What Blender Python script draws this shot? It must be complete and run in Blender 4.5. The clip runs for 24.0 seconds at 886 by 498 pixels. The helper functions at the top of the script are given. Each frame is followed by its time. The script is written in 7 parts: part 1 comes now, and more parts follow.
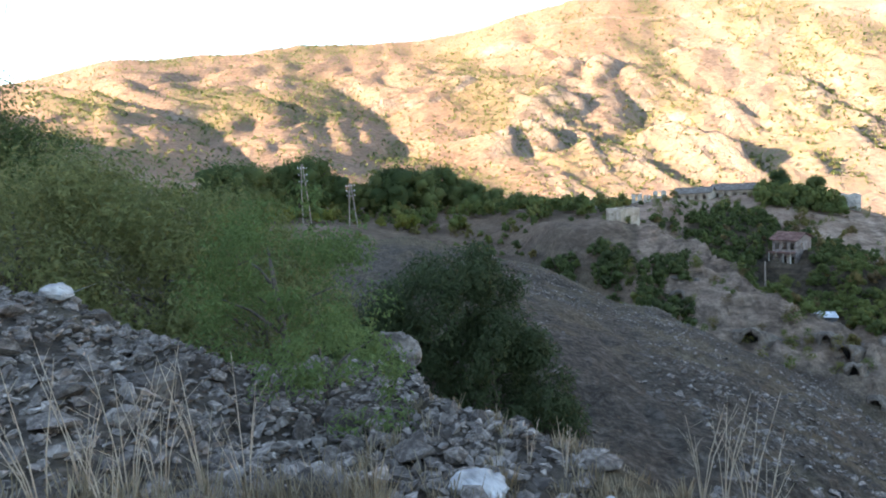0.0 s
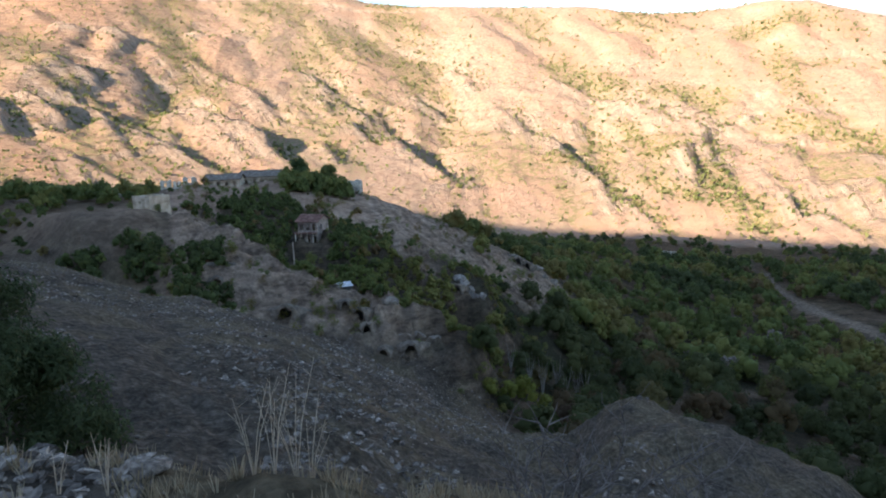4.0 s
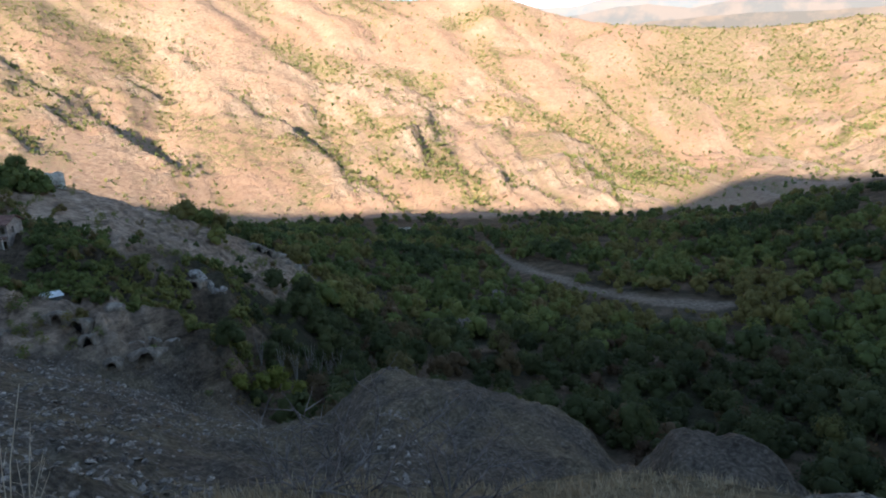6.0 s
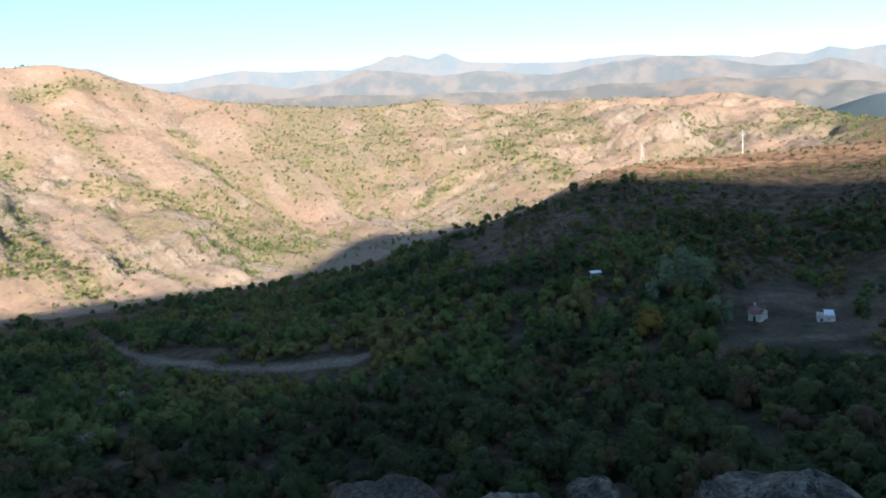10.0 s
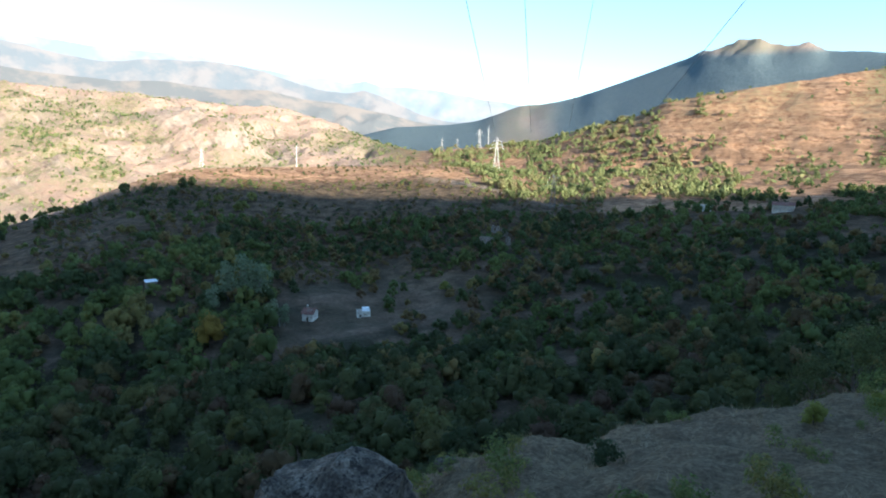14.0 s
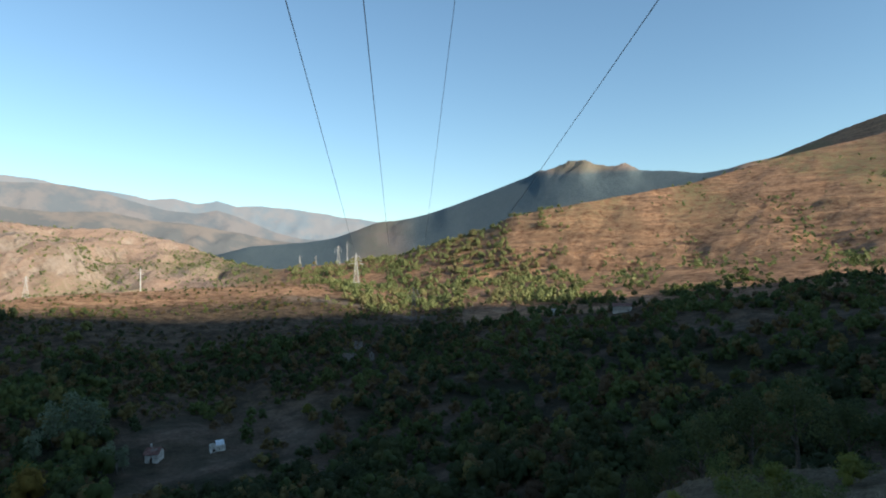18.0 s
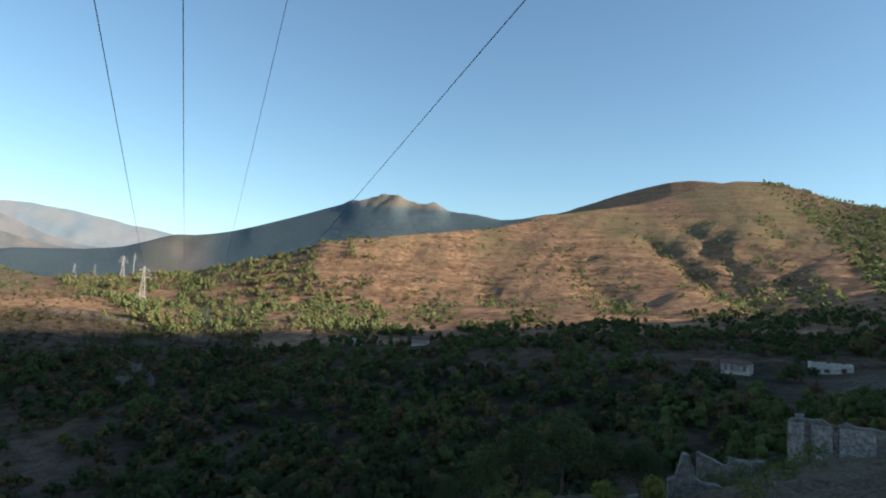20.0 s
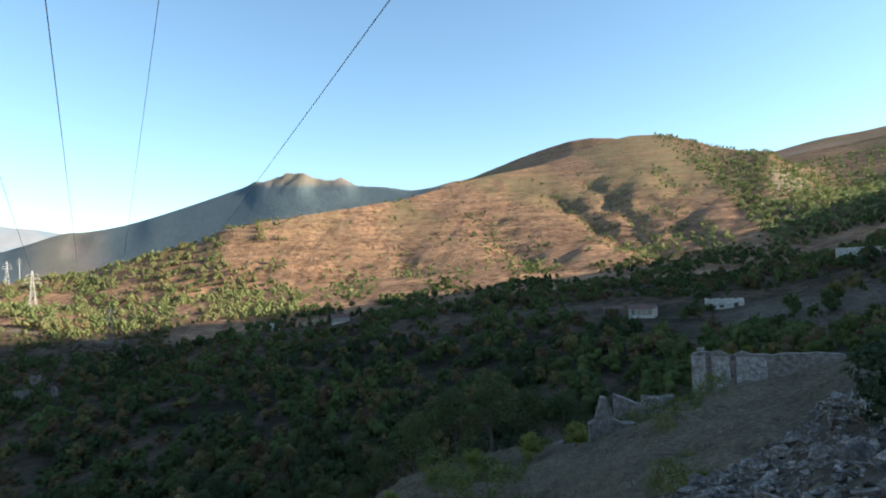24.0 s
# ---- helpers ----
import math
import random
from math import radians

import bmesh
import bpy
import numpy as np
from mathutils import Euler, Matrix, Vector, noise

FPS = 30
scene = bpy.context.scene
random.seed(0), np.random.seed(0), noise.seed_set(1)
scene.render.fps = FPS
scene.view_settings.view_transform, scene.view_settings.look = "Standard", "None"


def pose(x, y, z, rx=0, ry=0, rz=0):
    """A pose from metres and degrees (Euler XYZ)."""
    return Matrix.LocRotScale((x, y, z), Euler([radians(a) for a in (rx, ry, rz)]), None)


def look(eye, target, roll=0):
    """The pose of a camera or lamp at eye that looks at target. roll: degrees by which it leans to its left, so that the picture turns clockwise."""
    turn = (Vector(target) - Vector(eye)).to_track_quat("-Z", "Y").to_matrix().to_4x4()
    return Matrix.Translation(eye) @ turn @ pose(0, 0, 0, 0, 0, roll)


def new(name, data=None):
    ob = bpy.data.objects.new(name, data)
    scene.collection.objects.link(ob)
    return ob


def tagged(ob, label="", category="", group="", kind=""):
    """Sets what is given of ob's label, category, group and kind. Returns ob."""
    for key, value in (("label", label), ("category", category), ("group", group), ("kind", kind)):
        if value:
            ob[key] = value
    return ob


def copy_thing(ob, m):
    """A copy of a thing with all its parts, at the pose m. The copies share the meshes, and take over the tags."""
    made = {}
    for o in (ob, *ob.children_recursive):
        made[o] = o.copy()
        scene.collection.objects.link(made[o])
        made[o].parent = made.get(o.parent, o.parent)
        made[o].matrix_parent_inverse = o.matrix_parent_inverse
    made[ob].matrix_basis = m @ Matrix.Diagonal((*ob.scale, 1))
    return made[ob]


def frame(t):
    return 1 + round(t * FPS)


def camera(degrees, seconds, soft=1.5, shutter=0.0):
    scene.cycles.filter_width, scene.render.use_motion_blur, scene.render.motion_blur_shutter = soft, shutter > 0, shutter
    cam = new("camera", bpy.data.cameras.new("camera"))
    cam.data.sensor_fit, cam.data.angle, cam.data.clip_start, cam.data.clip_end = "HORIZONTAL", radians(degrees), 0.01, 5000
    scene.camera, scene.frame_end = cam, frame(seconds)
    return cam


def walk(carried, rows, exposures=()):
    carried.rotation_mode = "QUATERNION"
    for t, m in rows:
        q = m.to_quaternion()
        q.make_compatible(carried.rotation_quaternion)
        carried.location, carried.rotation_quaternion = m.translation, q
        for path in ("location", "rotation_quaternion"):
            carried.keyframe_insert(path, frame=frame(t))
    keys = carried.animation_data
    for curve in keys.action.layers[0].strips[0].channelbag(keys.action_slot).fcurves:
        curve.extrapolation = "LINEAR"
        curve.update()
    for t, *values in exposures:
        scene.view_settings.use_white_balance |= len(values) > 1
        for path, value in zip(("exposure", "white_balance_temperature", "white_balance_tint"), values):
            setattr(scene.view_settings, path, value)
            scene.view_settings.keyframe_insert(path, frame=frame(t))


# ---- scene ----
SOFT = 1.95
cam = camera(70.96, 24.0, soft=SOFT)

PATH = [
    (0.0, pose(0, 0, 0, 83.30, 4.13, 0.20)),
    (0.5, pose(0, 0, 0, 81.03, 3.81, -4.51)),
    (1.0, pose(0, 0, 0, 82.68, 3.40, -11.61)),
    (1.5, pose(0, 0, 0, 79.82, 4.21, -19.13)),
    (3.5, pose(0, 0, 0, 79.75, 1.53, -35.87)),
    (4.0, pose(0, 0, 0, 79.74, 2.05, -41.00)),
    (4.5, pose(0, 0, 0, 79.28, 2.48, -46.77)),
    (5.0, pose(0, 0, 0, 78.30, 2.49, -52.36)),
    (5.5, pose(0, 0, 0, 77.22, 2.46, -58.93)),
    (6.0, pose(0, 0, 0, 77.32, 2.24, -64.97)),
    (6.5, pose(0, 0, 0, 77.78, 1.89, -67.72)),
    (7.0, pose(0, 0, 0, 77.82, 2.05, -68.13)),
    (7.5, pose(0, 0, 0, 75.81, 1.97, -74.83)),
    (8.0, pose(0, 0, 0, 75.73, 2.19, -81.37)),
    (8.5, pose(0, 0, 0, 76.10, 2.25, -86.64)),
    (9.0, pose(0, 0, 0, 78.82, 4.61, -84.48)),
    (9.5, pose(0, 0, 0, 80.78, 4.98, -90.89)),
    (10.0, pose(0, 0, 0, 81.94, 4.34, -98.83)),
    (10.5, pose(0, 0, 0, 82.52, 3.49, -105.38)),
    (12.5, pose(0, 0, 0, 83.59, 1.47, -119.58)),
    (13.0, pose(0, 0, 0, 83.60, -0.06, -125.99)),
    (13.5, pose(0, 0, 0, 82.12, -1.37, -132.92)),
    (14.0, pose(0, 0, 0, 81.48, -1.26, -137.42)),
    (14.5, pose(0, 0, 0, 82.78, -0.83, -143.37)),
    (15.0, pose(0, 0, 0, 82.70, 0.74, -146.13)),
    (15.5, pose(0, 0, 0, 82.62, 2.10, -150.11)),
    (16.0, pose(0, 0, 0, 84.61, 2.97, -152.03)),
    (16.5, pose(0, 0, 0, 88.00, 2.82, -149.60)),
    (17.0, pose(0, 0, 0, 89.76, 2.15, -148.39)),
    (17.5, pose(0, 0, 0, 91.13, 1.40, -149.14)),
    (18.0, pose(0, 0, 0, 92.04, 0.95, -150.24)),
    (18.5, pose(0, 0, 0, 92.86, -0.04, -152.52)),
    (19.0, pose(0, 0, 0, 93.80, -1.81, -157.44)),
    (19.5, pose(0, 0, 0, 94.74, -2.84, -163.70)),
    (21.5, pose(0, 0, 0, 95.18, -2.54, -173.33)),
    (22.0, pose(0, 0, 0, 95.68, -2.19, -174.83)),
    (22.5, pose(0, 0, 0, 95.61, -1.78, -175.78)),
    (23.0, pose(0, 0, 0, 94.39, -1.37, -175.93)),
    (23.5, pose(0, 0, 0, 92.93, -0.46, -176.04)),
    (24.0, pose(0, 0, 0, 92.46, 2.46, -175.71)),
]

EXPOSURES = [(0.0, 2.7, 7350, 12), (1.5, 2.45, 7250, 12), (4.0, 1.95, 7000, 12), (6.0, 1.72, 6850, 10), (7.0, 1.6, 6450, 8), (8.0, 1.95, 6100, 6), (9.1, 1.8, 5950, 4), (10.0, 1.45, 5850, 3), (13.0, 1.6, 5450, -2), (14.0, 1.9, 5650, -1), (15.8, 1.8, 5750, 1), (17.0, 1.0, 6000, 0), (18.5, 0.86, 6000, 0), (20.0, 0.92, 6000, 0), (22.0, 1.15, 6000, 0), (23.0, 1.15, 6000, 0), (24.0, 1.45, 6100, 1)]
walk(cam, PATH, EXPOSURES)

# ---- daylight: a low evening sun from behind the camera's hill ----
SUN_BEARING, SUN_HEIGHT = 272.0, 19.0
world = bpy.data.worlds.new("evening_sky")
scene.world = world
world.use_nodes = True
wt = world.node_tree
sky = wt.nodes.new("ShaderNodeTexSky")
sky.sky_type = 'NISHITA'
sky.sun_disc = False
sky.sun_elevation = radians(SUN_HEIGHT)
sky.sun_rotation = radians(SUN_BEARING)
sky.altitude = 900
sky.air_density, sky.dust_density, sky.ozone_density = 1.12, 0.4, 1.6
wt.nodes["Background"].inputs["Strength"].default_value = 0.1
wt.links.new(sky.outputs[0], wt.nodes["Background"].inputs["Color"])
sun_data = bpy.data.lights.new("sun", 'SUN')
sun_data.energy, sun_data.angle, sun_data.color = 4.8, radians(0.55), (1.0, 0.835, 0.67)
sun = new("sun", sun_data)
sa, se = radians(SUN_BEARING), radians(SUN_HEIGHT)
SUN_WAY = Vector((math.sin(sa) * math.cos(se), math.cos(sa) * math.cos(se), math.sin(se)))
sun.matrix_world = look(SUN_WAY * 3000, (0, 0, 0))


# ---- materials ----
def material(name):
    m = bpy.data.materials.new(name)
    m.use_nodes = True
    return m, m.node_tree.nodes, m.node_tree.links, m.node_tree.nodes["Principled BSDF"]


def noise_node(nodes, links, scale, detail=6, vector=None, rough=0.55):
    n = nodes.new("ShaderNodeTexNoise")
    n.inputs["Scale"].default_value, n.inputs["Detail"].default_value, n.inputs["Roughness"].default_value = scale, detail, rough
    if vector is not None:
        links.new(vector, n.inputs["Vector"])
    spread = nodes.new("ShaderNodeMapRange")
    for key, value in zip(("From Min", "From Max", "To Min", "To Max"), (0.28, 0.72, 0.0, 1.0)):
        spread.inputs[key].default_value = value
    links.new(n.outputs["Fac"], spread.inputs["Value"])
    return spread.outputs["Result"]


def ramp(nodes, links, fac, stops):
    n = nodes.new("ShaderNodeValToRGB")
    while len(n.color_ramp.elements) < len(stops):
        n.color_ramp.elements.new(0.5)
    for e, (p, c) in zip(n.color_ramp.elements, stops):
        e.position, e.color = p, (*c, 1) if len(c) == 3 else c
    links.new(fac, n.inputs["Fac"])
    return n.outputs["Color"]


def grey(v):
    return (v, v, v)


def mix(nodes, links, fac, a, b, kind='MIX'):
    n = nodes.new("ShaderNodeMix")
    n.data_type, n.blend_type = 'RGBA', kind
    for sock, v in ((n.inputs["Factor"], fac), (n.inputs["A"], a), (n.inputs["B"], b)):
        if isinstance(v, (int, float)):
            sock.default_value = v
        elif isinstance(v, tuple):
            sock.default_value = (*v, 1)
        else:
            links.new(v, sock)
    return n.outputs["Result"]


def calc(nodes, links, op, a, b=0.0, clamp=True):
    n = nodes.new("ShaderNodeMath")
    n.operation, n.use_clamp = op, clamp
    for sock, v in ((n.inputs[0], a), (n.inputs[1], b)):
        if isinstance(v, (int, float)):
            sock.default_value = v
        else:
            links.new(v, sock)
    return n.outputs[0]


def attribute(nodes, name):
    n = nodes.new("ShaderNodeAttribute")
    n.attribute_name = name
    return n.outputs["Fac"]


def bump(nodes, links, bsdf, height, strength, distance):
    n = nodes.new("ShaderNodeBump")
    n.inputs["Strength"].default_value, n.inputs["Distance"].default_value = strength, distance
    links.new(height, n.inputs["Height"])
    links.new(n.outputs["Normal"], bsdf.inputs["Normal"])


def position(nodes):
    return nodes.new("ShaderNodeNewGeometry").outputs["Position"]


def make_ground():
    m, nodes, links, bsdf = material("hillside_ground")
    pos = position(nodes)
    big = noise_node(nodes, links, 0.006, 5, pos)
    mid = noise_node(nodes, links, 0.045, 8, pos, 0.62)
    crag = noise_node(nodes, links, 0.16, 8, pos, 0.68)
    fine = noise_node(nodes, links, 0.9, 6, pos, 0.6)
    grit = noise_node(nodes, links, 4.0, 6, pos, 0.68)
    rock, green, ash, road, brown, forest = (attribute(nodes, k) for k in ("rock", "green", "ash", "road", "brown", "forest"))
    dry = ramp(nodes, links, crag, [(0.1, (0.225, 0.152, 0.11)), (0.5, (0.33, 0.235, 0.172)), (0.9, (0.405, 0.30, 0.227))])
    dry = mix(nodes, links, ramp(nodes, links, big, [(0.35, grey(0.0)), (0.65, grey(0.55))]), dry, (0.32, 0.20, 0.14))
    hill = ramp(nodes, links, crag, [(0.28, (0.15, 0.082, 0.047)), (0.5, (0.265, 0.15, 0.086)), (0.75, (0.35, 0.215, 0.13))])
    hill = mix(nodes, links, ramp(nodes, links, mid, [(0.4, grey(0.0)), (0.7, grey(0.5))]), hill, (0.30, 0.178, 0.104))
    level = nodes.new("ShaderNodeMapping")
    level.inputs["Scale"].default_value = (0.016, 0.016, 0.16)
    links.new(pos, level.inputs["Vector"])
    tread = noise_node(nodes, links, 1.0, 6, level.outputs["Vector"], 0.6)
    hill = mix(nodes, links, 1.0, hill, ramp(nodes, links, tread, [(0.3, grey(0.8)), (0.46, grey(0.96)), (0.54, grey(1.04)), (0.7, (1.24, 1.22, 1.17))]), 'MULTIPLY')
    col = mix(nodes, links, brown, dry, hill)
    lay = nodes.new("ShaderNodeCombineXYZ")
    for k, (key, size) in enumerate((("bed", 5.0), ("slab", 2.2))):
        links.new(calc(nodes, links, 'MULTIPLY', attribute(nodes, key), size, False), lay.inputs[k])
    beds = noise_node(nodes, links, 1.6, 9, lay.outputs[0], 0.68)
    crest = nodes.new("ShaderNodeTexNoise")
    crest.noise_type = 'RIDGED_MULTIFRACTAL'
    crest.inputs["Scale"].default_value, crest.inputs["Detail"].default_value = 0.04, 8
    links.new(pos, crest.inputs["Vector"])
    stone = ramp(nodes, links, calc(nodes, links, 'ADD', calc(nodes, links, 'MULTIPLY', crag, 0.35), calc(nodes, links, 'MULTIPLY', beds, 0.65)), [(0.18, (0.12, 0.095, 0.07)), (0.34, (0.26, 0.195, 0.145)), (0.55, (0.37, 0.285, 0.22)), (0.8, (0.44, 0.355, 0.285))])
    col = mix(nodes, links, rock, col, stone)
    turf = ramp(nodes, links, fine, [(0.3, (0.12, 0.12, 0.05)), (0.7, (0.215, 0.195, 0.095))])
    spotty = calc(nodes, links, 'MULTIPLY', green, ramp(nodes, links, crag, [(0.42, grey(0.0)), (0.55, grey(1.0))]))
    col = mix(nodes, links, spotty, col, turf)
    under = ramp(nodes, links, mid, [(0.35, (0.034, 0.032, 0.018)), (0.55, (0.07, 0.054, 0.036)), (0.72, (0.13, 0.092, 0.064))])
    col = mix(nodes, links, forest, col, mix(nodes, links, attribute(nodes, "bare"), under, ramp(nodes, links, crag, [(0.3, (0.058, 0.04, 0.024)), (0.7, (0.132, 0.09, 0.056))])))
    # Shade and haze of the far peak, mixed in as blue-grey base colour.
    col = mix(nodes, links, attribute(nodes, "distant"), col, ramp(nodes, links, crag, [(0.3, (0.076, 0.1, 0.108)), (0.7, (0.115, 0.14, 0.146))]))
    scree = ramp(nodes, links, grit, [(0.1, (0.038, 0.031, 0.024)), (0.5, (0.082, 0.068, 0.054)), (0.9, (0.17, 0.143, 0.118))])
    straw = ramp(nodes, links, grit, [(0.2, (0.07, 0.056, 0.035)), (0.8, (0.185, 0.146, 0.09))])
    scree = mix(nodes, links, ramp(nodes, links, crag, [(0.46, grey(0.0)), (0.62, grey(0.5))]), scree, straw)
    col = mix(nodes, links, ash, col, scree)
    grass = attribute(nodes, "straw")
    col = mix(nodes, links, grass, col, straw)
    track = ramp(nodes, links, fine, [(0.2, (0.15, 0.115, 0.085)), (0.8, (0.245, 0.192, 0.148))])
    col = mix(nodes, links, road, col, track)
    patchy = calc(nodes, links, 'ADD', calc(nodes, links, 'MULTIPLY', fine, 0.6), calc(nodes, links, 'MULTIPLY', crag, 0.4))
    flat = nodes.new("ShaderNodeMapping")
    flat.inputs["Scale"].default_value = (0.3, 0.3, 1.5)
    links.new(pos, flat.inputs["Vector"])
    ledges = noise_node(nodes, links, 1.0, 9, flat.outputs["Vector"], 0.7)
    col = mix(nodes, links, attribute(nodes, "ledge"), col, mix(nodes, links, 1.0, col, ramp(nodes, links, ledges, [(0.15, grey(0.4)), (0.45, grey(0.95)), (0.6, grey(1.1)), (0.85, grey(1.5))]), 'MULTIPLY'))
    close = calc(nodes, links, 'SUBTRACT', 1.0, attribute(nodes, "remote"))
    col = mix(nodes, links, close, col, mix(nodes, links, 1.0, col, ramp(nodes, links, patchy, [(0.2, grey(0.66)), (0.5, grey(1.0)), (0.8, grey(1.3))]), 'MULTIPLY'))
    links.new(col, bsdf.inputs["Base Color"])
    bsdf.inputs["Roughness"].default_value = 0.95
    bsdf.inputs["Specular IOR Level"].default_value = 0.1
    far = calc(nodes, links, 'SUBTRACT', 1.0, ash)
    h = calc(nodes, links, 'ADD', calc(nodes, links, 'MULTIPLY', mid, 2.2, False), calc(nodes, links, 'MULTIPLY', crag, 1.0, False), False)
    hard = calc(nodes, links, 'ADD', calc(nodes, links, 'MULTIPLY', beds, 4.0, False), calc(nodes, links, 'MULTIPLY', crest.outputs["Fac"], 1.6, False), False)
    h = calc(nodes, links, 'ADD', h, calc(nodes, links, 'MULTIPLY', calc(nodes, links, 'MULTIPLY', hard, rock, False), attribute(nodes, "remote"), False), False)
    h = calc(nodes, links, 'MULTIPLY', h, far, False)
    h = calc(nodes, links, 'ADD', h, calc(nodes, links, 'ADD', calc(nodes, links, 'MULTIPLY', calc(nodes, links, 'MULTIPLY', fine, calc(nodes, links, 'ADD', 0.3, calc(nodes, links, 'MULTIPLY', rock, 1.2, False), False), False), 1.0, False), calc(nodes, links, 'MULTIPLY', grit, 0.12, False), False), False)
    bump(nodes, links, bsdf, h, 0.8, 1.0)
    return m


# Backdrop material: distance haze put into base colour and a slight glow.
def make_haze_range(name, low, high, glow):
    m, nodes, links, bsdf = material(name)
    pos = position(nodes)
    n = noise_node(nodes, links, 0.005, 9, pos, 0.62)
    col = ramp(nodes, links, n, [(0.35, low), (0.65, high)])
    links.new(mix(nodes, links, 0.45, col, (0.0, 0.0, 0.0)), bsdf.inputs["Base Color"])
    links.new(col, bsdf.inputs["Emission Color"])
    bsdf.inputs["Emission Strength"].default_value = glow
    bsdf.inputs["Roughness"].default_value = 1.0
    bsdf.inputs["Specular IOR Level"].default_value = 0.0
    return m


def make_leaf(name, stops, by_object):
    m, nodes, links, bsdf = material(name)
    if by_object:
        tint = nodes.new("ShaderNodeObjectInfo").outputs["Random"]
    else:
        tint = attribute(nodes, "tint")
    col = ramp(nodes, links, tint, stops)
    isl = nodes.new("ShaderNodeNewGeometry").outputs["Random Per Island"]
    col = mix(nodes, links, 1.0, col, ramp(nodes, links, isl, [(0.0, grey(0.8)), (1.0, grey(1.18))]), 'MULTIPLY')
    links.new(col, bsdf.inputs["Base Color"])
    bsdf.inputs["Roughness"].default_value = 0.75
    bsdf.inputs["Specular IOR Level"].default_value = 0.2
    trans = nodes.new("ShaderNodeBsdfTranslucent")
    links.new(col, trans.inputs["Color"])
    blend = nodes.new("ShaderNodeMixShader")
    blend.inputs[0].default_value = 0.4
    links.new(bsdf.outputs[0], blend.inputs[1])
    links.new(trans.outputs[0], blend.inputs[2])
    links.new(blend.outputs[0], nodes["Material Output"].inputs["Surface"])
    return m


GROUND = make_ground()
# Leaf colours also carry light: brighter on the sunlit hill, darker in the gorge.
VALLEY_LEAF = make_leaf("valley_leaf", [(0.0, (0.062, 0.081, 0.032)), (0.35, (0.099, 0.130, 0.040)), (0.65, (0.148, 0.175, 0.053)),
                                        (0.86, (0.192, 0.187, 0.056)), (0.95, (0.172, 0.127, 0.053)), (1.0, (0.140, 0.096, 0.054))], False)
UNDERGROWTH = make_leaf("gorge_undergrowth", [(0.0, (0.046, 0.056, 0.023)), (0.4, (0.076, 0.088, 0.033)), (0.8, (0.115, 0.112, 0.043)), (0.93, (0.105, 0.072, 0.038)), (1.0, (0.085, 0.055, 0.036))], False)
SUNNY_LEAF = make_leaf("sunlit_hill_leaf", [(0.0, (0.11, 0.145, 0.055)), (0.5, (0.185, 0.21, 0.08)), (0.9, (0.255, 0.265, 0.105)), (1.0, (0.26, 0.20, 0.10))], False)
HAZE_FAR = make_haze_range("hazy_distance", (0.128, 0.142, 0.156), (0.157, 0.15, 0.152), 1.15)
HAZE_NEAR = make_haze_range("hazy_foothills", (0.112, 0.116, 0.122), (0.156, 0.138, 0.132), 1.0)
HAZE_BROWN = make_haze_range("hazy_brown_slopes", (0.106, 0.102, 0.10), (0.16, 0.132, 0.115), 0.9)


# ---- landforms: bearing (clockwise, degrees), distance and height below or above the eye ----
NEAR_LIP = [
    (-50, 9, -0.55), (-38, 9, -0.85), (-33, 8.5, -1.10), (-29, 8, -1.45), (-25, 8, -1.69), (-20, 8, -2.07),
    (-13, 9, -2.48), (-5, 9, -2.61), (-3, 6.5, -2.26), (2, 6, -2.35), (7, 5.5, -2.33), (12, 5, -2.29), (18, 4.6, -2.39),
    (23, 4.3, -2.36), (30, 4, -2.40), (40, 5, -3.00), (50, 6, -3.82), (60, 7, -4.55), (69, 8, -5.40), (75, 9, -5.84),
    (81, 9.5, -5.94), (90, 10, -6.13), (100, 10, -6.01), (108, 10, -6.25), (120, 10, -6.49), (140, 9, -6.54),
    (180, 9, -6.07), (188, 11, -4.90), (195, 12, -4.04), (200, 13, -3.80), (204, 13.5, -3.24), (207, 14, -2.57),
    (213, 15, -1.84),
]
NEAR_DIP = [
    (-50, 14, -1.72), (-33, 13, -2.76), (-25, 13, -3.97), (-13, 14, -5.37), (-3, 12, -5.60), (7, 10, -5.32),
    (18, 9, -5.62), (30, 8, -5.81), (50, 12, -9.38), (69, 15, -12.59), (90, 19, -14.84), (108, 20, -15.63),
    (123, 20, -15.07), (135, 17, -12.35), (150, 15, -10.90), (170, 14, -9.44), (190, 17, -7.22), (200, 20, -6.89),
    (207, 24, -6.43), (213, 26, -5.53),
]
SPUR_CREST_NORTH = [
    (-50, 40, 0.70), (-38, 40, -0.70), (-30, 42, -2.20), (-20, 60, -5.25), (-15, 75, -7.88), (-11, 80, -6.44),
    (-5, 85, -6.84), (-2, 85, -7.89), (2, 82, -8.47), (5, 78, -9.99), (10, 72, -12.31), (15, 66, -14.39),
    (20, 60, -14.52), (25, 56, -15.53), (30, 52, -16.90), (38, 48, -19.88), (41, 46, -21.06), (47, 44, -22.13),
    (53, 44, -22.03), (57, 44, -19.13), (59, 44, -18.50), (62, 44, -18.95), (67, 43, -19.23), (72, 42, -20.12),
    (77, 40, -20.73), (81, 36, -21.21),
]
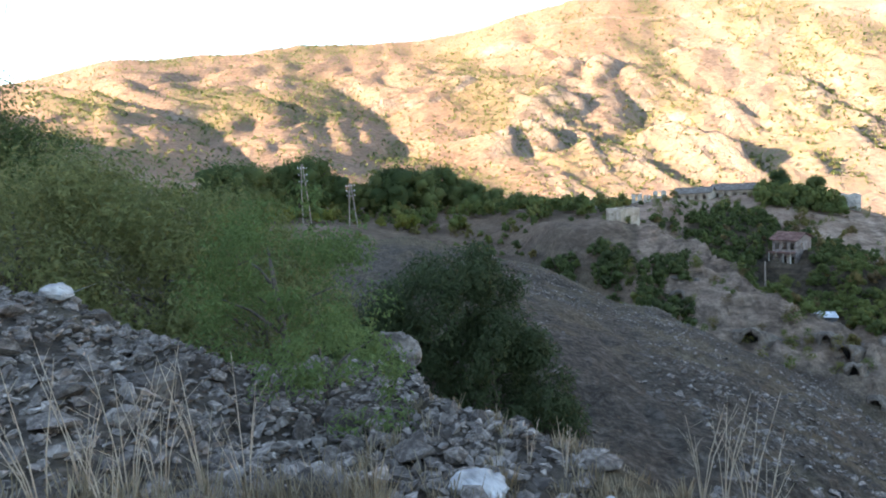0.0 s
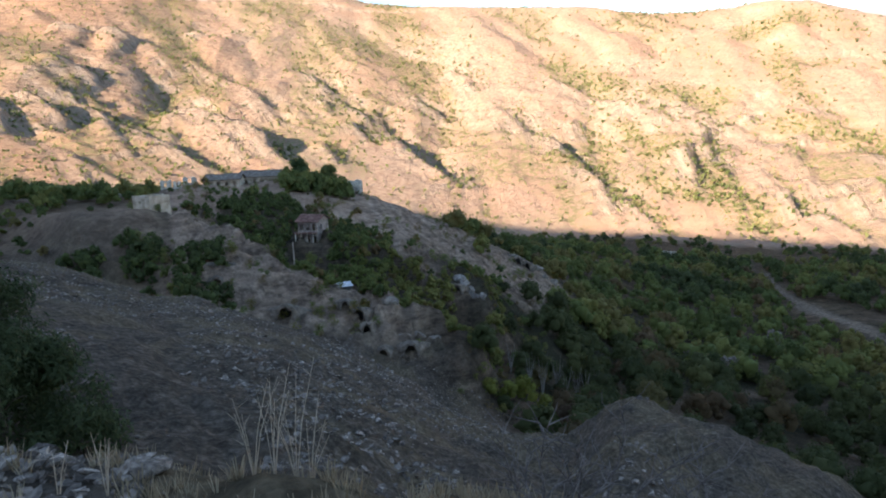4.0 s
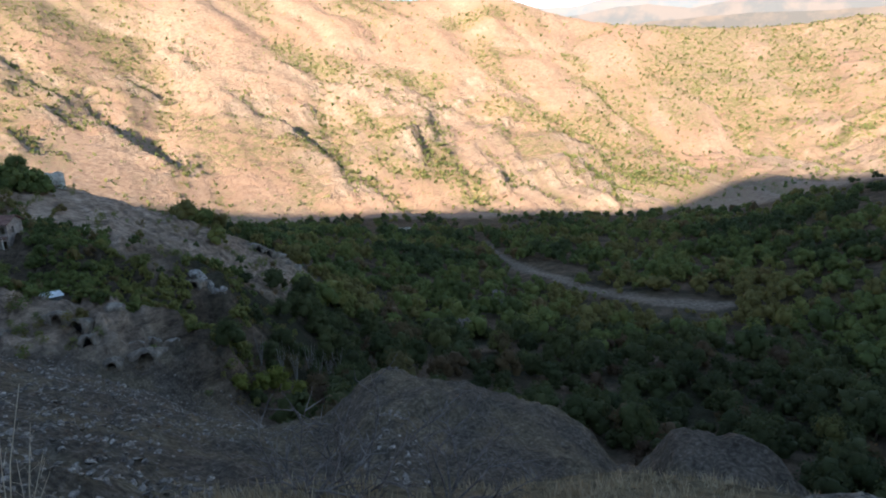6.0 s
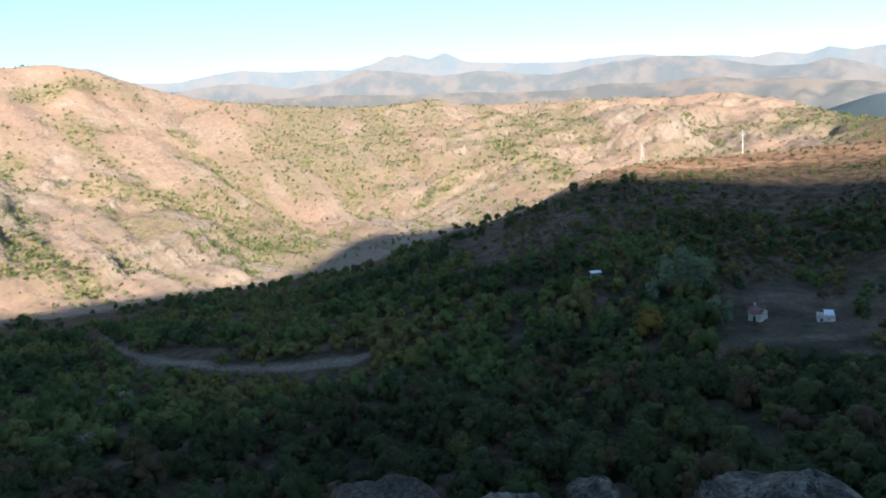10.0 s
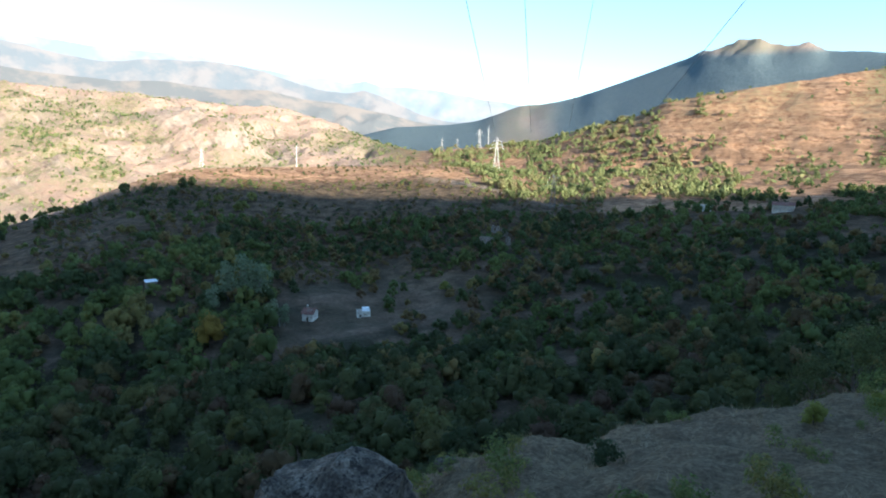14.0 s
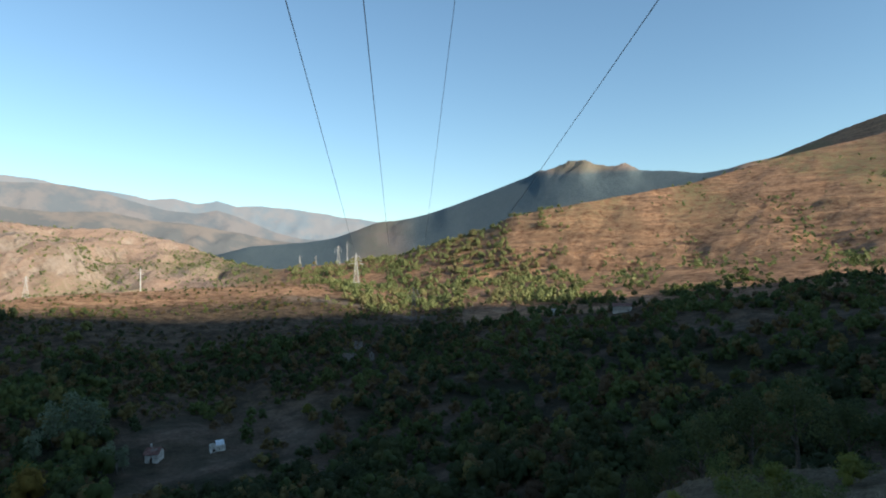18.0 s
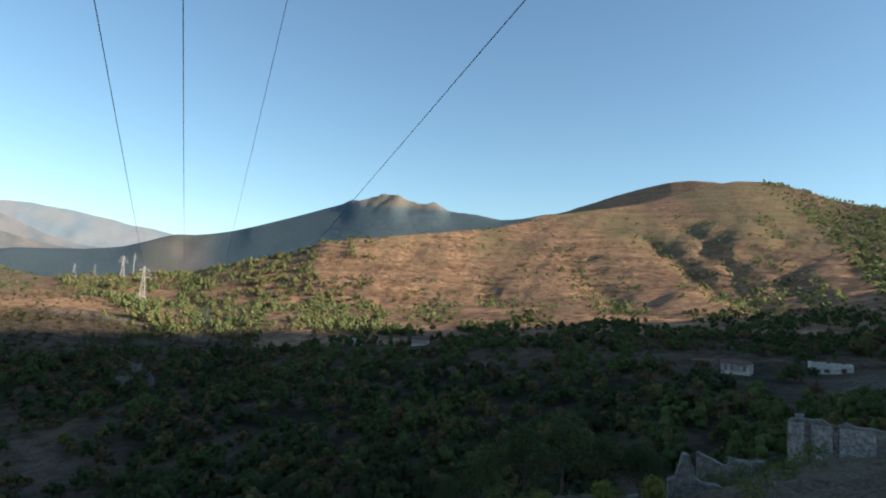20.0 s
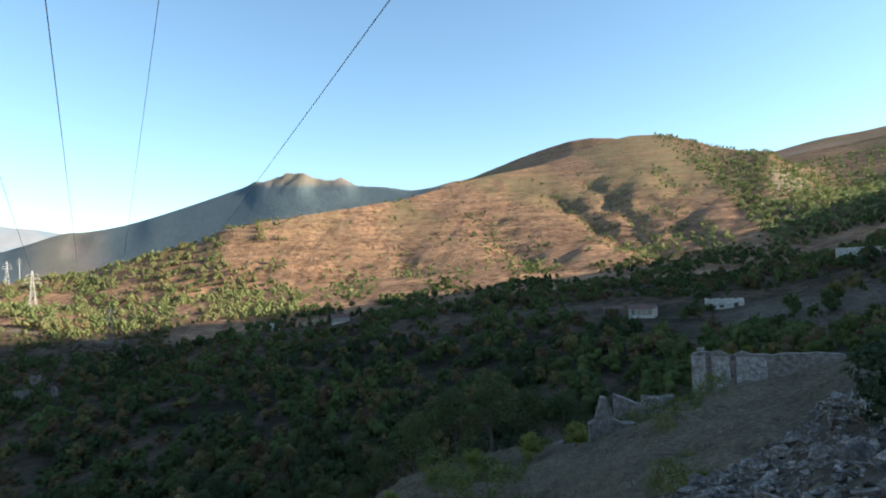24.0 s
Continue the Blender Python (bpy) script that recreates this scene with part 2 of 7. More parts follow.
SPUR_CREST_SOUTH = [
    (84, 32, -18.40), (86, 30, -15.62), (89, 30, -15.48), (94, 29, -15.29), (97, 28, -16.04), (102, 27, -16.22),
    (110, 30, -20.24), (120, 30, -20.24), (130, 28, -18.18), (136, 28, -15.20), (139, 28, -14.33), (143, 28, -13.66),
    (146, 29, -13.46), (152, 31, -14.19), (155, 33, -14.01), (159, 34, -13.46), (164, 37, -13.69), (169, 40, -13.54),
    (173, 43, -13.06), (180, 46, -12.41), (188, 50, -12.84), (192, 53, -11.85), (196, 57, -11.08), (200, 56, -9.77),
    (205, 54, -8.36), (209, 50, -6.41), (213, 46, -5.24),
]
HOLLOW = [
    (-50, 60, 1.05), (-38, 60, -1.05), (-20, 90, -11.05), (-11, 110, -11.6), (-2, 110, -15.5), (5, 105, -18.5),
    (10, 95, -20.19), (15, 85, -21.98), (20, 80, -22.94), (25, 76, -23.96), (30, 72, -25.50), (38, 68, -30.99),
    (44, 66, -33.63), (52, 70, -38.80), (60, 70, -40.41), (70, 70, -43.74), (81, 66, -44.52), (90, 60, -42.01),
    (110, 60, -38.96), (130, 62, -37.25), (140, 60, -36.05), (150, 60, -33.26), (160, 62, -31.59), (170, 65, -30.31),
    (180, 75, -28.79), (190, 85, -25.99), (197, 90, -20.78), (205, 90, -17.49), (213, 80, -12.67),
]
CAVE_SPUR = [
    (-50, 120, 4.2), (-30, 120, -4.2), (-20, 140, -7.3), (-13, 150, -6.8), (-9, 150, -9.2), (-2, 150, -10.5),
    (5, 145, -10.1), (10, 112, -9.8), (15, 110, -11.2), (19, 108, -13.1), (23, 104, -17.2), (27, 100, -21.4),
    (30, 96, -23.40), (34, 93, -25.27), (38, 90, -26.15), (41, 88, -29.44), (44, 86, -32.50), (48, 90, -38.20),
    (52, 100, -44.5), (60, 110, -49.0), (70, 110, -51.3), (80, 110, -52.5), (100, 95, -48.40), (130, 95, -44.30),
    (150, 95, -42.30), (170, 95, -34.58), (180, 105, -32.1), (190, 115, -28.7), (197, 120, -23.3), (205, 115, -19.2),
    (213, 105, -14.8),
]
VILLAGE_SPUR = [
    (-50, 170, 11.9), (-30, 180, 3.1), (-20, 190, 0.0), (-13, 190, -5.0), (-5, 190, -8.3), (2, 185, -10.3),
    (10, 165, -11.8), (15, 165, -11.5), (20, 168, -8.8), (25, 170, -8.9), (29, 170, -10.4), (33, 170, -13.1),
    (36, 165, -16.2), (39, 165, -20.8), (41, 168, -23.6), (45, 175, -30.2), (48, 180, -36.3), (50, 180, -39.9),
    (52, 180, -46.9), (55, 180, -55.0), (60, 180, -62.0), (80, 175, -65.4), (100, 160, -59.8), (120, 160, -53.5),
    (140, 160, -52.0), (160, 160, -42.9), (170, 160, -36.9), (180, 165, -30.6), (190, 170, -21.5), (197, 172, -18.7),
    (205, 172, -18.1), (213, 160, -14.0),
]
VALLEY_FAR_SIDE = [
    (-50, 400, 35.0), (-30, 420, 7.3), (-20, 450, -7.9), (-10, 450, -31.5), (0, 450, -39.4), (20, 420, -51.6),
    (30, 420, -59.0), (38, 420, -70.3), (44, 420, -75.6), (52, 420, -77.8), (60, 430, -83.6), (69, 430, -87.5),
    (75, 420, -83.2), (80, 420, -83.2), (85, 400, -77.8), (90, 380, -70.4), (96, 360, -60.2), (103, 340, -47.8),
    (110, 330, -37.6), (116, 330, -37.6), (120, 320, -39.3), (125, 300, -47.5), (130, 290, -48.5), (135, 290, -43.3),
    (140, 290, -39.7), (150, 290, -35.6), (160, 290, -27.9), (170, 280, -22.0), (180, 270, -18.9), (190, 230, -17.3),
    (200, 230, -16.1), (207, 225, -11.8), (213, 220, -5.8),
]
PLATEAU_EDGE = [
    (-50, 550, 57.8), (-30, 600, 31.4), (-20, 650, 5.7), (-10, 650, -11.3), (0, 650, -28.4), (10, 650, -36.3),
    (20, 650, -45.5), (30, 650, -62.6), (38, 650, -82.1), (44, 650, -98.3), (50, 650, -105.3), (60, 650, -106.4),
    (70, 650, -109.9), (80, 640, -108.2), (90, 620, -98.2), (96, 580, -76.4), (103, 480, -47.9), (107, 480, -36.9),
    (110, 490, -24.8), (113, 500, -15.7), (116, 510, -11.6), (120, 520, -10.0), (130, 520, -8.2), (135, 520, -6.4),
    (140, 510, -8.9), (142, 510, -10.7), (147, 430, -27.1), (153, 430, -22.5), (160, 430, -21.0), (180, 430, -7.5),
    (197, 430, 0.0), (205, 430, 7.5), (213, 400, 17.5),
]
BEHIND_PLATEAU = [
    (-50, 800, 126.7), (-30, 900, 94.6), (-20, 950, 83.1), (-10, 950, 66.4), (0, 950, 49.8), (20, 950, 33.2),
    (40, 950, 8.3), (50, 950, 0.0), (60, 950, -8.3), (70, 950, -24.9), (80, 900, -55.0), (90, 850, -66.9),
    (96, 800, -77.0), (103, 690, -78.6), (107, 640, -78.6), (110, 650, -79.8), (116, 670, -70.4), (124, 670, -58.6),
    (130, 650, -28.4), (135, 650, -18.2), (140, 620, -10.8), (147, 580, -20.3), (153, 580, -12.1), (160, 580, -8.1),
    (170, 580, 2.0), (180, 580, 15.2), (190, 580, 23.3), (197, 580, 28.4), (205, 580, 40.6), (213, 520, 45.5),
]
SKYLINE_NORTH = [
    (-50, 1700, 269.3), (-37, 1800, 307.7), (-32, 1800, 340.1), (-27, 1800, 359.7), (-20, 1800, 362.9),
    (-10, 1800, 366.2), (-2, 1750, 349.7), (5, 1700, 370.7), (12, 1650, 393.1), (20, 1600, 387.1), (30, 1550, 357.8),
    (40, 1500, 324.3), (50, 1450, 289.7), (56, 1400, 262.0), (63, 1400, 244.3), (70, 1350, 216.2), (74, 1350, 175.3),
    (78, 1350, 149.0), (83, 1350, 137.1), (89, 1350, 118.1), (94, 1350, 113.4), (98, 1350, 125.2), (102, 1350, 106.2),
    (108, 1350, 94.4), (114, 1350, 87.3), (119, 1350, 73.1), (124, 1350, 68.4), (127, 1350, 51.9), (130, 1200, 25.1),
]
SKYLINE_SOUTH = [
    (135, 850, 5.9), (140, 800, 11.2), (146, 760, 17.7), (149, 740, 29.0), (153, 730, 43), (157, 720, 61.1),
    (160, 725, 69.6), (163, 740, 77.1), (168, 785, 89.8), (172, 835, 103.9), (176, 900, 126.6), (181, 985, 156.9),
    (186, 1070, 184.8), (190, 1150, 221.5), (193, 1205, 244.4), (196, 1215, 242.1), (198, 1190, 222.9), (200, 1120, 194.3),
    (204, 980, 152.4), (208, 900, 87.0), (213, 850, 74.4),
]
BACK_DIP = [
    (-50, 2300, 282.4), (0, 2250, 316.2), (40, 2000, 281.1), (60, 1850, 227.2), (75, 1800, 94.3), (90, 1800, 31.4),
    (110, 1800, 0.0), (130, 1600, -27.9), (140, 1500, -13.1), (146, 1500, 0.0), (157, 1400, 48.9), (168, 1350, 94.4),
    (176, 1350, 141.9), (186, 1500, 225.0), (193, 1560, 265.0), (200, 1500, 210.0), (204, 1300, 171.1), (213, 1200, 168.6),
]
BACK_RIDGE = [
    (-50, 2900, 356.1), (0, 2900, 407.6), (60, 2600, 273.3), (75, 2500, 131.0), (90, 2500, 65.5), (110, 2500, 52.4),
    (124, 2500, 26.2), (132, 2500, 34.9), (135, 2500, 82.9), (139, 2500, 122.3), (142, 2500, 148.5), (144, 2500, 179.2),
    (145, 2500, 201.1), (146, 2500, 188.0), (148, 2500, 209.9), (151, 2400, 235.3), (154, 2400, 290.4),
    (157, 2400, 341.6), (159, 2350, 376.4), (161, 2300, 384.9), (163, 2300, 389.0), (164, 2300, 405.6),
    (165, 2300, 372.5), (167, 2250, 364.4), (169, 2200, 336.6), (173, 2000, 284.6), (176, 1900, 287.3),
    (179, 2150, 342.0),
]
BACK_RIDGE_END = [
    (183, 2000, 364.0), (186, 1850, 360.0), (188, 1780, 362.0), (190, 1740, 358.0), (192, 1700, 343.0), (195, 1680, 320.0),
    (199, 1750, 300.0), (204, 1800, 285.0), (208, 1800, 305.0), (213, 1750, 310.0),
]
LANDFORMS = [NEAR_LIP, NEAR_DIP, SPUR_CREST_NORTH + SPUR_CREST_SOUTH, HOLLOW, CAVE_SPUR, VILLAGE_SPUR, VALLEY_FAR_SIDE, PLATEAU_EDGE, BEHIND_PLATEAU, SKYLINE_NORTH + SKYLINE_SOUTH, BACK_DIP, BACK_RIDGE + BACK_RIDGE_END]


# how high the crests stand over the eye: bearing, degrees
NORTH_CREST = [(-46, 8.2), (-40, 8.5), (-34, 9.0), (-31, 9.87), (-27, 11.03), (-24, 10.94), (-20, 11.4), (-17, 11.37), (-14, 11.89), (-10, 12.03), (-6.5, 11.85), (-1, 11.98), (1.5, 12.24), (4, 12.49), (6.5, 13.16), (9.5, 13.61), (12, 13.91), (14, 13.94), (17, 13.49), (20, 13.0), (23, 12.84), (26, 12.65), (29, 12.34), (32, 12.1), (35, 11.5), (38, 11.1), (42, 11.04), (46, 10.78), (50, 10.54), (53, 10.45)]
EAST_CREST = [(53, 10.45), (56, 9.9), (59, 9.35), (61.5, 9.2), (64, 9.21), (66, 9.3), (68, 9.41), (70, 9.3), (72, 8.6), (74, 7.84), (76, 7.23), (78, 6.73), (80, 6.4), (82, 6.13), (85, 5.78), (88, 5.5), (91, 5.3), (94, 5.28), (96, 5.42), (97, 5.54), (98.5, 5.44), (101, 4.85), (104, 4.66), (107, 4.52), (110, 4.44), (114, 4.3), (117, 4.05), (119, 3.89), (121, 3.87), (123, 3.85), (125, 3.38), (127, 2.86), (129, 2.13), (130.5, 1.6)]
PEAK_CREST = [(125, 0.3), (128, 1.1), (130.5, 1.8), (133, 2.44), (138, 2.8), (140.5, 3.2), (142.5, 3.9), (143.5, 4.29), (144.5, 4.61), (146, 4.7), (147.5, 4.95), (149, 5.3), (151, 5.93), (153, 6.62), (155, 7.32), (157, 8.05), (158.5, 8.55), (159.3, 9.05), (161, 9.3), (162, 9.6), (162.8, 9.92), (163.5, 9.85), (164.4, 9.2), (165.3, 9.05), (166.3, 9.2), (167.3, 9.1), (168.0, 8.55), (169.5, 8.43), (171, 8.32), (173, 8.02), (176, 7.9)]
HILL_CREST = [(156, 4.6), (158, 5.1), (160, 5.48), (163, 5.95), (166, 6.29), (169, 6.64), (172, 7.09), (174, 7.54), (176, 8.01), (178, 8.61), (180, 8.9), (182, 9.2), (184, 9.45), (186, 9.8), (188, 10.3), (190, 10.9), (192, 11.4), (194, 11.53), (196, 11.27), (198, 10.61), (200, 9.84), (202, 9.24), (204, 8.84)]
HILL_BACK = [(178, 8.5), (179, 9.05), (181, 9.6), (183, 10.31), (185, 10.91), (187, 11.4), (189, 11.67), (191, 11.6), (193, 11.2)]
SOUTH_CREST = [(204.5, 8.88), (206, 9.21), (208, 9.49), (210, 9.53), (211.5, 9.71), (219, 10.2)]
# rock scarps on the sunny slopes: height, and the line of bearings and distances along their brink
SCARPS_NORTH = [(12, [(27.3, 1137), (30.0, 1108), (31.4, 1058)]), (8, [(29.9, 1041), (30.8, 1015), (31.1, 974)]), (14, [(34.8, 1025), (36.7, 901), (38.2, 838), (40.6, 784), (42.9, 737)]), (25, [(19.3, 994), (22.7, 865), (25.2, 838), (26.0, 772)]), (14, [(10.1, 1223), (12.9, 1204)]), (18, [(13.2, 1198), (14.8, 1198), (16.2, 1185)]), (15, [(9.1, 1074), (11.5, 1047), (13.5, 1025)]), (20, [(7.2, 954), (9.4, 901), (11.0, 851)]), (12, [(6.0, 930), (6.8, 821)]), (10, [(23.1, 1287), (25.0, 1255)]), (10, [(19.8, 1274), (21.4, 1242)]), (14, [(1.7, 1198), (3.3, 1161)]), (10, [(10.5, 974), (12.6, 979)]), (8, [(32.8, 944), (34.7, 851)]), (7, [(30.2, 860), (31.5, 764)])]
SCARPS_EAST = [(14, [(38.0, 1069), (40.4, 1041), (41.5, 999)]), (10, [(41.8, 1173), (43.3, 1131), (43.9, 1074)]), (11, [(45.8, 1025), (50.7, 915), (53.3, 856), (55.0, 768), (56.8, 682)]), (6, [(56.3, 1047), (59.3, 1004), (61.3, 964)]), (13, [(61.6, 979), (63.5, 944), (64.2, 817)]), (14, [(62.3, 883), (63.0, 760)]), (9, [(66.2, 1004), (67.2, 984)]), (16, [(69.4, 752), (70.8, 703)]), (7, [(50.3, 1131), (53.8, 1069), (57.5, 1036)]), (6, [(52.9, 1004), (53.8, 954)]), (12, [(75.5, 821), (76.6, 729)]), (12, [(77.1, 796), (78.2, 721)]), (12, [(79.4, 721), (80.5, 654)]), (7, [(70.4, 964), (71.4, 939)]), (14, [(74.0, 930), (78.0, 851), (81.5, 737)]), (24, [(119.0, 1137), (120.2, 939)]), (24, [(120.2, 1125), (121.4, 934)]), (16, [(115.3, 1167), (116.8, 1015)])]
# strips of thicket and green grass on the sunny slopes: half width, line
THICKETS = [(28, [(60.1, 1069), (64.3, 1052)]), (16, [(59.1, 776), (63.2, 737)]), (26, [(64.1, 817), (66.0, 725), (67.5, 692)]), (22, [(69.7, 984), (72.4, 974), (75.1, 944), (77.3, 910)]), (28, [(80.4, 808), (83.0, 729), (85.5, 729)]), (30, [(66.0, 1268), (70.2, 1287)]), (34, [(51.3, 1167), (55.9, 1091)]), (16, [(57.2, 974), (60.6, 851)]), (18, [(51.0, 847), (54.3, 834)]), (20, [(104.5, 1020), (105.5, 910)]), (18, [(107.1, 892), (109.8, 838)]), (20, [(97.1, 856), (99.4, 892)]), (14, [(75.9, 1173), (77.3, 1137)])]
# gullies in the brown hill: depth and line
GULLIES = [(11, [(185.4, 825), (188.0, 714), (190.9, 611), (193.9, 505), (196.0, 447)]), (12, [(188.9, 874), (191.9, 710), (193.5, 611), (195.8, 471)]), (5, [(194.5, 887), (196.7, 760), (197.9, 710)]), (7, [(194.3, 718), (195.8, 634), (197.3, 581), (200.8, 447)]), (6, [(178.6, 748), (180.1, 644), (182.9, 575), (185.3, 447)]), (5, [(165.7, 634), (166.8, 584), (167.9, 463)]), (4, [(171.5, 654), (173.7, 505)])]

# unseen mountain behind the camera, crest shaped to hold the evening sun off the valley
WEST_SHADE_RIDGE = [(222, 150), (240, 270), (247, 300), (249, 328), (250, 342), (252, 400), (254, 416), (258, 440), (260, 468), (263, 492), (269, 533), (271, 545), (273, 548), (275, 512), (276.5, 490), (278, 482), (284, 478), (291, 443), (297, 410), (302, 385), (305, 320), (308, 180), (313, 60)]
FLOOR_STEP, FINE0, FINE1 = 0.38, -46.0, 219.0


def lattice(seed, n=256):
    return np.random.RandomState(seed).rand(n, n)


def value_noise(x, y, seed):
    """Smooth noise from -1 to 1."""
    g = lattice(seed)
    xi, yi = np.floor(x).astype(int), np.floor(y).astype(int)
    fx, fy = x - xi, y - yi
    fx, fy = fx * fx * fx * (fx * (6 * fx - 15) + 10), fy * fy * fy * (fy * (6 * fy - 15) + 10)
    a, b = g[xi % 256, yi % 256], g[(xi + 1) % 256, yi % 256]
    c, d = g[xi % 256, (yi + 1) % 256], g[(xi + 1) % 256, (yi + 1) % 256]
    return 2 * (a + (b - a) * fx + (c - a) * fy + (a - b - c + d) * fx * fy) - 1


def fractal(x, y, seed, octaves=5, gain=0.5):
    total, amp = 0.0, 1.0
    for o in range(octaves):
        total = total + amp * value_noise(x * 2 ** o + 17.3 * o, y * 2 ** o - 9.1 * o, seed + o)
        amp *= gain
    return total


def ridged(x, y, seed, octaves=4, gain=0.5):
    total, amp = 0.0, 1.0
    for o in range(octaves):
        total = total + amp * (1 - 2 * np.abs(value_noise(x * 2 ** o + 5.7 * o, y * 2 ** o + 3.3 * o, seed + o)))
        amp *= gain
    return total


def billow(x, y, seed, octaves=4, gain=0.5):
    """Rounded backs between sharp gullies, about -0.6 to 1.2."""
    total, amp, top = 0.0, 1.0, 0.0
    for o in range(octaves):
        total = total + amp * np.abs(value_noise(x * 2 ** o + 5.7 * o, y * 2 ** o + 3.3 * o, seed + o))
        top += amp
        amp *= gain
    return 2.6 * total / top - 0.6


def step(x, a, b):
    t = np.clip((x - a) / (b - a), 0, 1)
    return t * t * (3 - 2 * t)


def band(x, a, b, soft):
    return step(x, a - soft, a + soft) * (1 - step(x, b - soft, b + soft))


def spur_crest(deg):
    """How far off the crest of the cave spur runs."""
    return np.interp(deg, [17.5, 20, 23.5, 26.6, 29.6, 40, 43.5], [119, 118, 103, 97, 90, 90, 83])


def strata(deg, r):
    """Tilted rock beds on the sunny slope: how far up a bed (0 to 1), how far across a slab (0 to 1), and how strongly they show."""
    x, y = r * np.sin(np.radians(deg)), r * np.cos(np.radians(deg))
    warp = 0.32 * fractal(x / 300, y / 300, 81, 4, 0.4)
    u = deg * 0.13 + 4.3 * np.log(r) + warp
    w = deg * 0.27 + 3.4 * np.log(r) + 0.5 * fractal(x / 260, y / 260, 83, 4, 0.45) + 1.3 * value_noise(x / 420, y / 420, 84)
    show = step(fractal(x / 240, y / 240, 87, 3), -0.8, 0.1) * band(r, 560, 1080, 60) * band(deg, 8, 104, 6)
    ends = step(fractal(x / 120, y / 120, 85, 3), -0.1, 0.7) * (band(r, 560, 900, 70) + 0.45 * band(r, 900, 1200, 60)) * band(deg, 6, 128, 5)
    return u - np.floor(u), w - np.floor(w), show, ends, u, w


# bearings of the sheet's columns: fine where the walk looks, coarse behind
BEARINGS = np.concatenate([np.arange(FINE0, FINE1, FLOOR_STEP), np.arange(FINE1, 360 + FINE0, 2.0)])
RADII = np.concatenate([[0.006, 0.3], np.geomspace(0.9, 60, 150), np.geomspace(60, 560, 130)[1:], np.geomspace(560, 1450, 185)[1:], np.geomspace(1450, 4950, 60)[1:]])


def ring_curves():
    rr, zz = [], []
    for ring in LANDFORMS:
        a = np.array([p[0] for p in ring])
        r = np.array([p[1] for p in ring])
        z = np.array([p[2] for p in ring])
        a, r, z = np.append(a, a[0] + 360), np.append(r, r[0]), np.append(z, z[0])
        r1 = np.exp(np.interp(BEARINGS, a, np.log(r)))
        z1 = np.interp(BEARINGS, a, z)
        rr.append(r1), zz.append(z1)
    n = len(np.arange(FINE0, FINE1, FLOOR_STEP))
    k = np.exp(-np.linspace(-2, 2, 5) ** 2)
    k /= k.sum()
    for c in rr + zz:
        c[2:n - 2] = np.convolve(c[:n], k, 'valid')
    return np.array(rr), np.array(zz)


def beside(X, Y, line):
    """How far places lie from a line of bearings and distances, on which side (1: the eye's), and how far along it (0 to 1)."""
    pts = [(r * math.sin(radians(b)), r * math.cos(radians(b))) for b, r in line]
    near = np.full(X.shape, 1e9)
    side, along = np.zeros(X.shape), np.zeros(X.shape)
    whole = sum(math.dist(p, q) for p, q in zip(pts, pts[1:]))
    gone = 0.0
    for p, q in zip(pts, pts[1:]):
        dx, dy = q[0] - p[0], q[1] - p[1]
        n = math.hypot(dx, dy)
        t = np.clip(((X - p[0]) * dx + (Y - p[1]) * dy) / n ** 2, 0, 1)
        d = np.hypot(X - p[0] - t * dx, Y - p[1] - t * dy)
        s = np.sign((X - p[0]) * dy - (Y - p[1]) * dx) * np.sign(-p[0] * dy + p[1] * dx)
        closer = d < near
        near, side, along = np.where(closer, d, near), np.where(closer, s, side), np.where(closer, (gone + t * n) / whole, along)
        gone += n
    return near, side, along


def carve(X, Y, line, size, sharp):
    """Relief along a line: a scarp, high on the eye's side, or a gully of that depth."""
    reach = 4.5 * size if sharp else 24.0
    near, side, along = beside(X, Y, line)
    near = np.maximum(near + (0.35 * size if sharp else 4.0) * fractal(X / 22, Y / 22, 141, 3), 0)
    ends = np.sqrt(np.clip(np.minimum(along, 1 - along) * 4, 0, 1)) * (near < 6 * reach)
    if sharp:
        return ends * size * np.where(side > 0, 0.75 * np.exp(-near / reach), -0.45 * np.exp(-near / (0.55 * reach)) + 0.75 * np.exp(-near / 5))
    return -size * ends * (np.exp(-near / reach) - 0.35 * np.exp(-(near / (3 * reach)) ** 2))


def foot_of(X, Y, lines, reach, both=False):
    """1 at the foot of scarps or along gullies, 0 away from them."""
    total = np.zeros(np.shape(X))
    for _, line in lines:
        near, side, along = beside(X, Y, line)
        total = np.maximum(total, np.exp(-(near / reach) ** 2) * (1.0 if both else (side < 0)) * step(np.minimum(along, 1 - along), -0.01, 0.05))
    return total


def thicket_at(X, Y):
    """How far a place lies inside one of the thickets (0 to 1)."""
    total = np.zeros(np.shape(X))
    for width, line in THICKETS:
        total = np.maximum(total, np.exp(-(beside(X, Y, line)[0] / width) ** 4))
    return total


def settle_crest(Z, crest, r0, r1, rise, fall, soft=1.2):
    """Lifts or lowers the ground about a crest until the crest stands as high over the eye as it should."""
    a, e = np.array(crest).T
    seen = (RADII > r0) & (RADII < r1)
    lack = np.tan(np.radians(np.interp(BEARINGS, a, e))) - (Z[:, seen] / RADII[None, seen]).max(1)
    k = np.exp(-(np.arange(-8, 9) * FLOOR_STEP / soft) ** 2)
    lack[8:-8] = np.convolve(lack, k / k.sum(), 'valid')
    inside = band(BEARINGS, a[0], a[-1], 0.8) if a[0] > -40 else 1 - step(BEARINGS, a[-1] - 0.8, a[-1] + 0.8)
    return Z + (lack * inside)[:, None] * (RADII * step(RADII, *rise) * (1 - step(RADII, *fall)))[None, :]


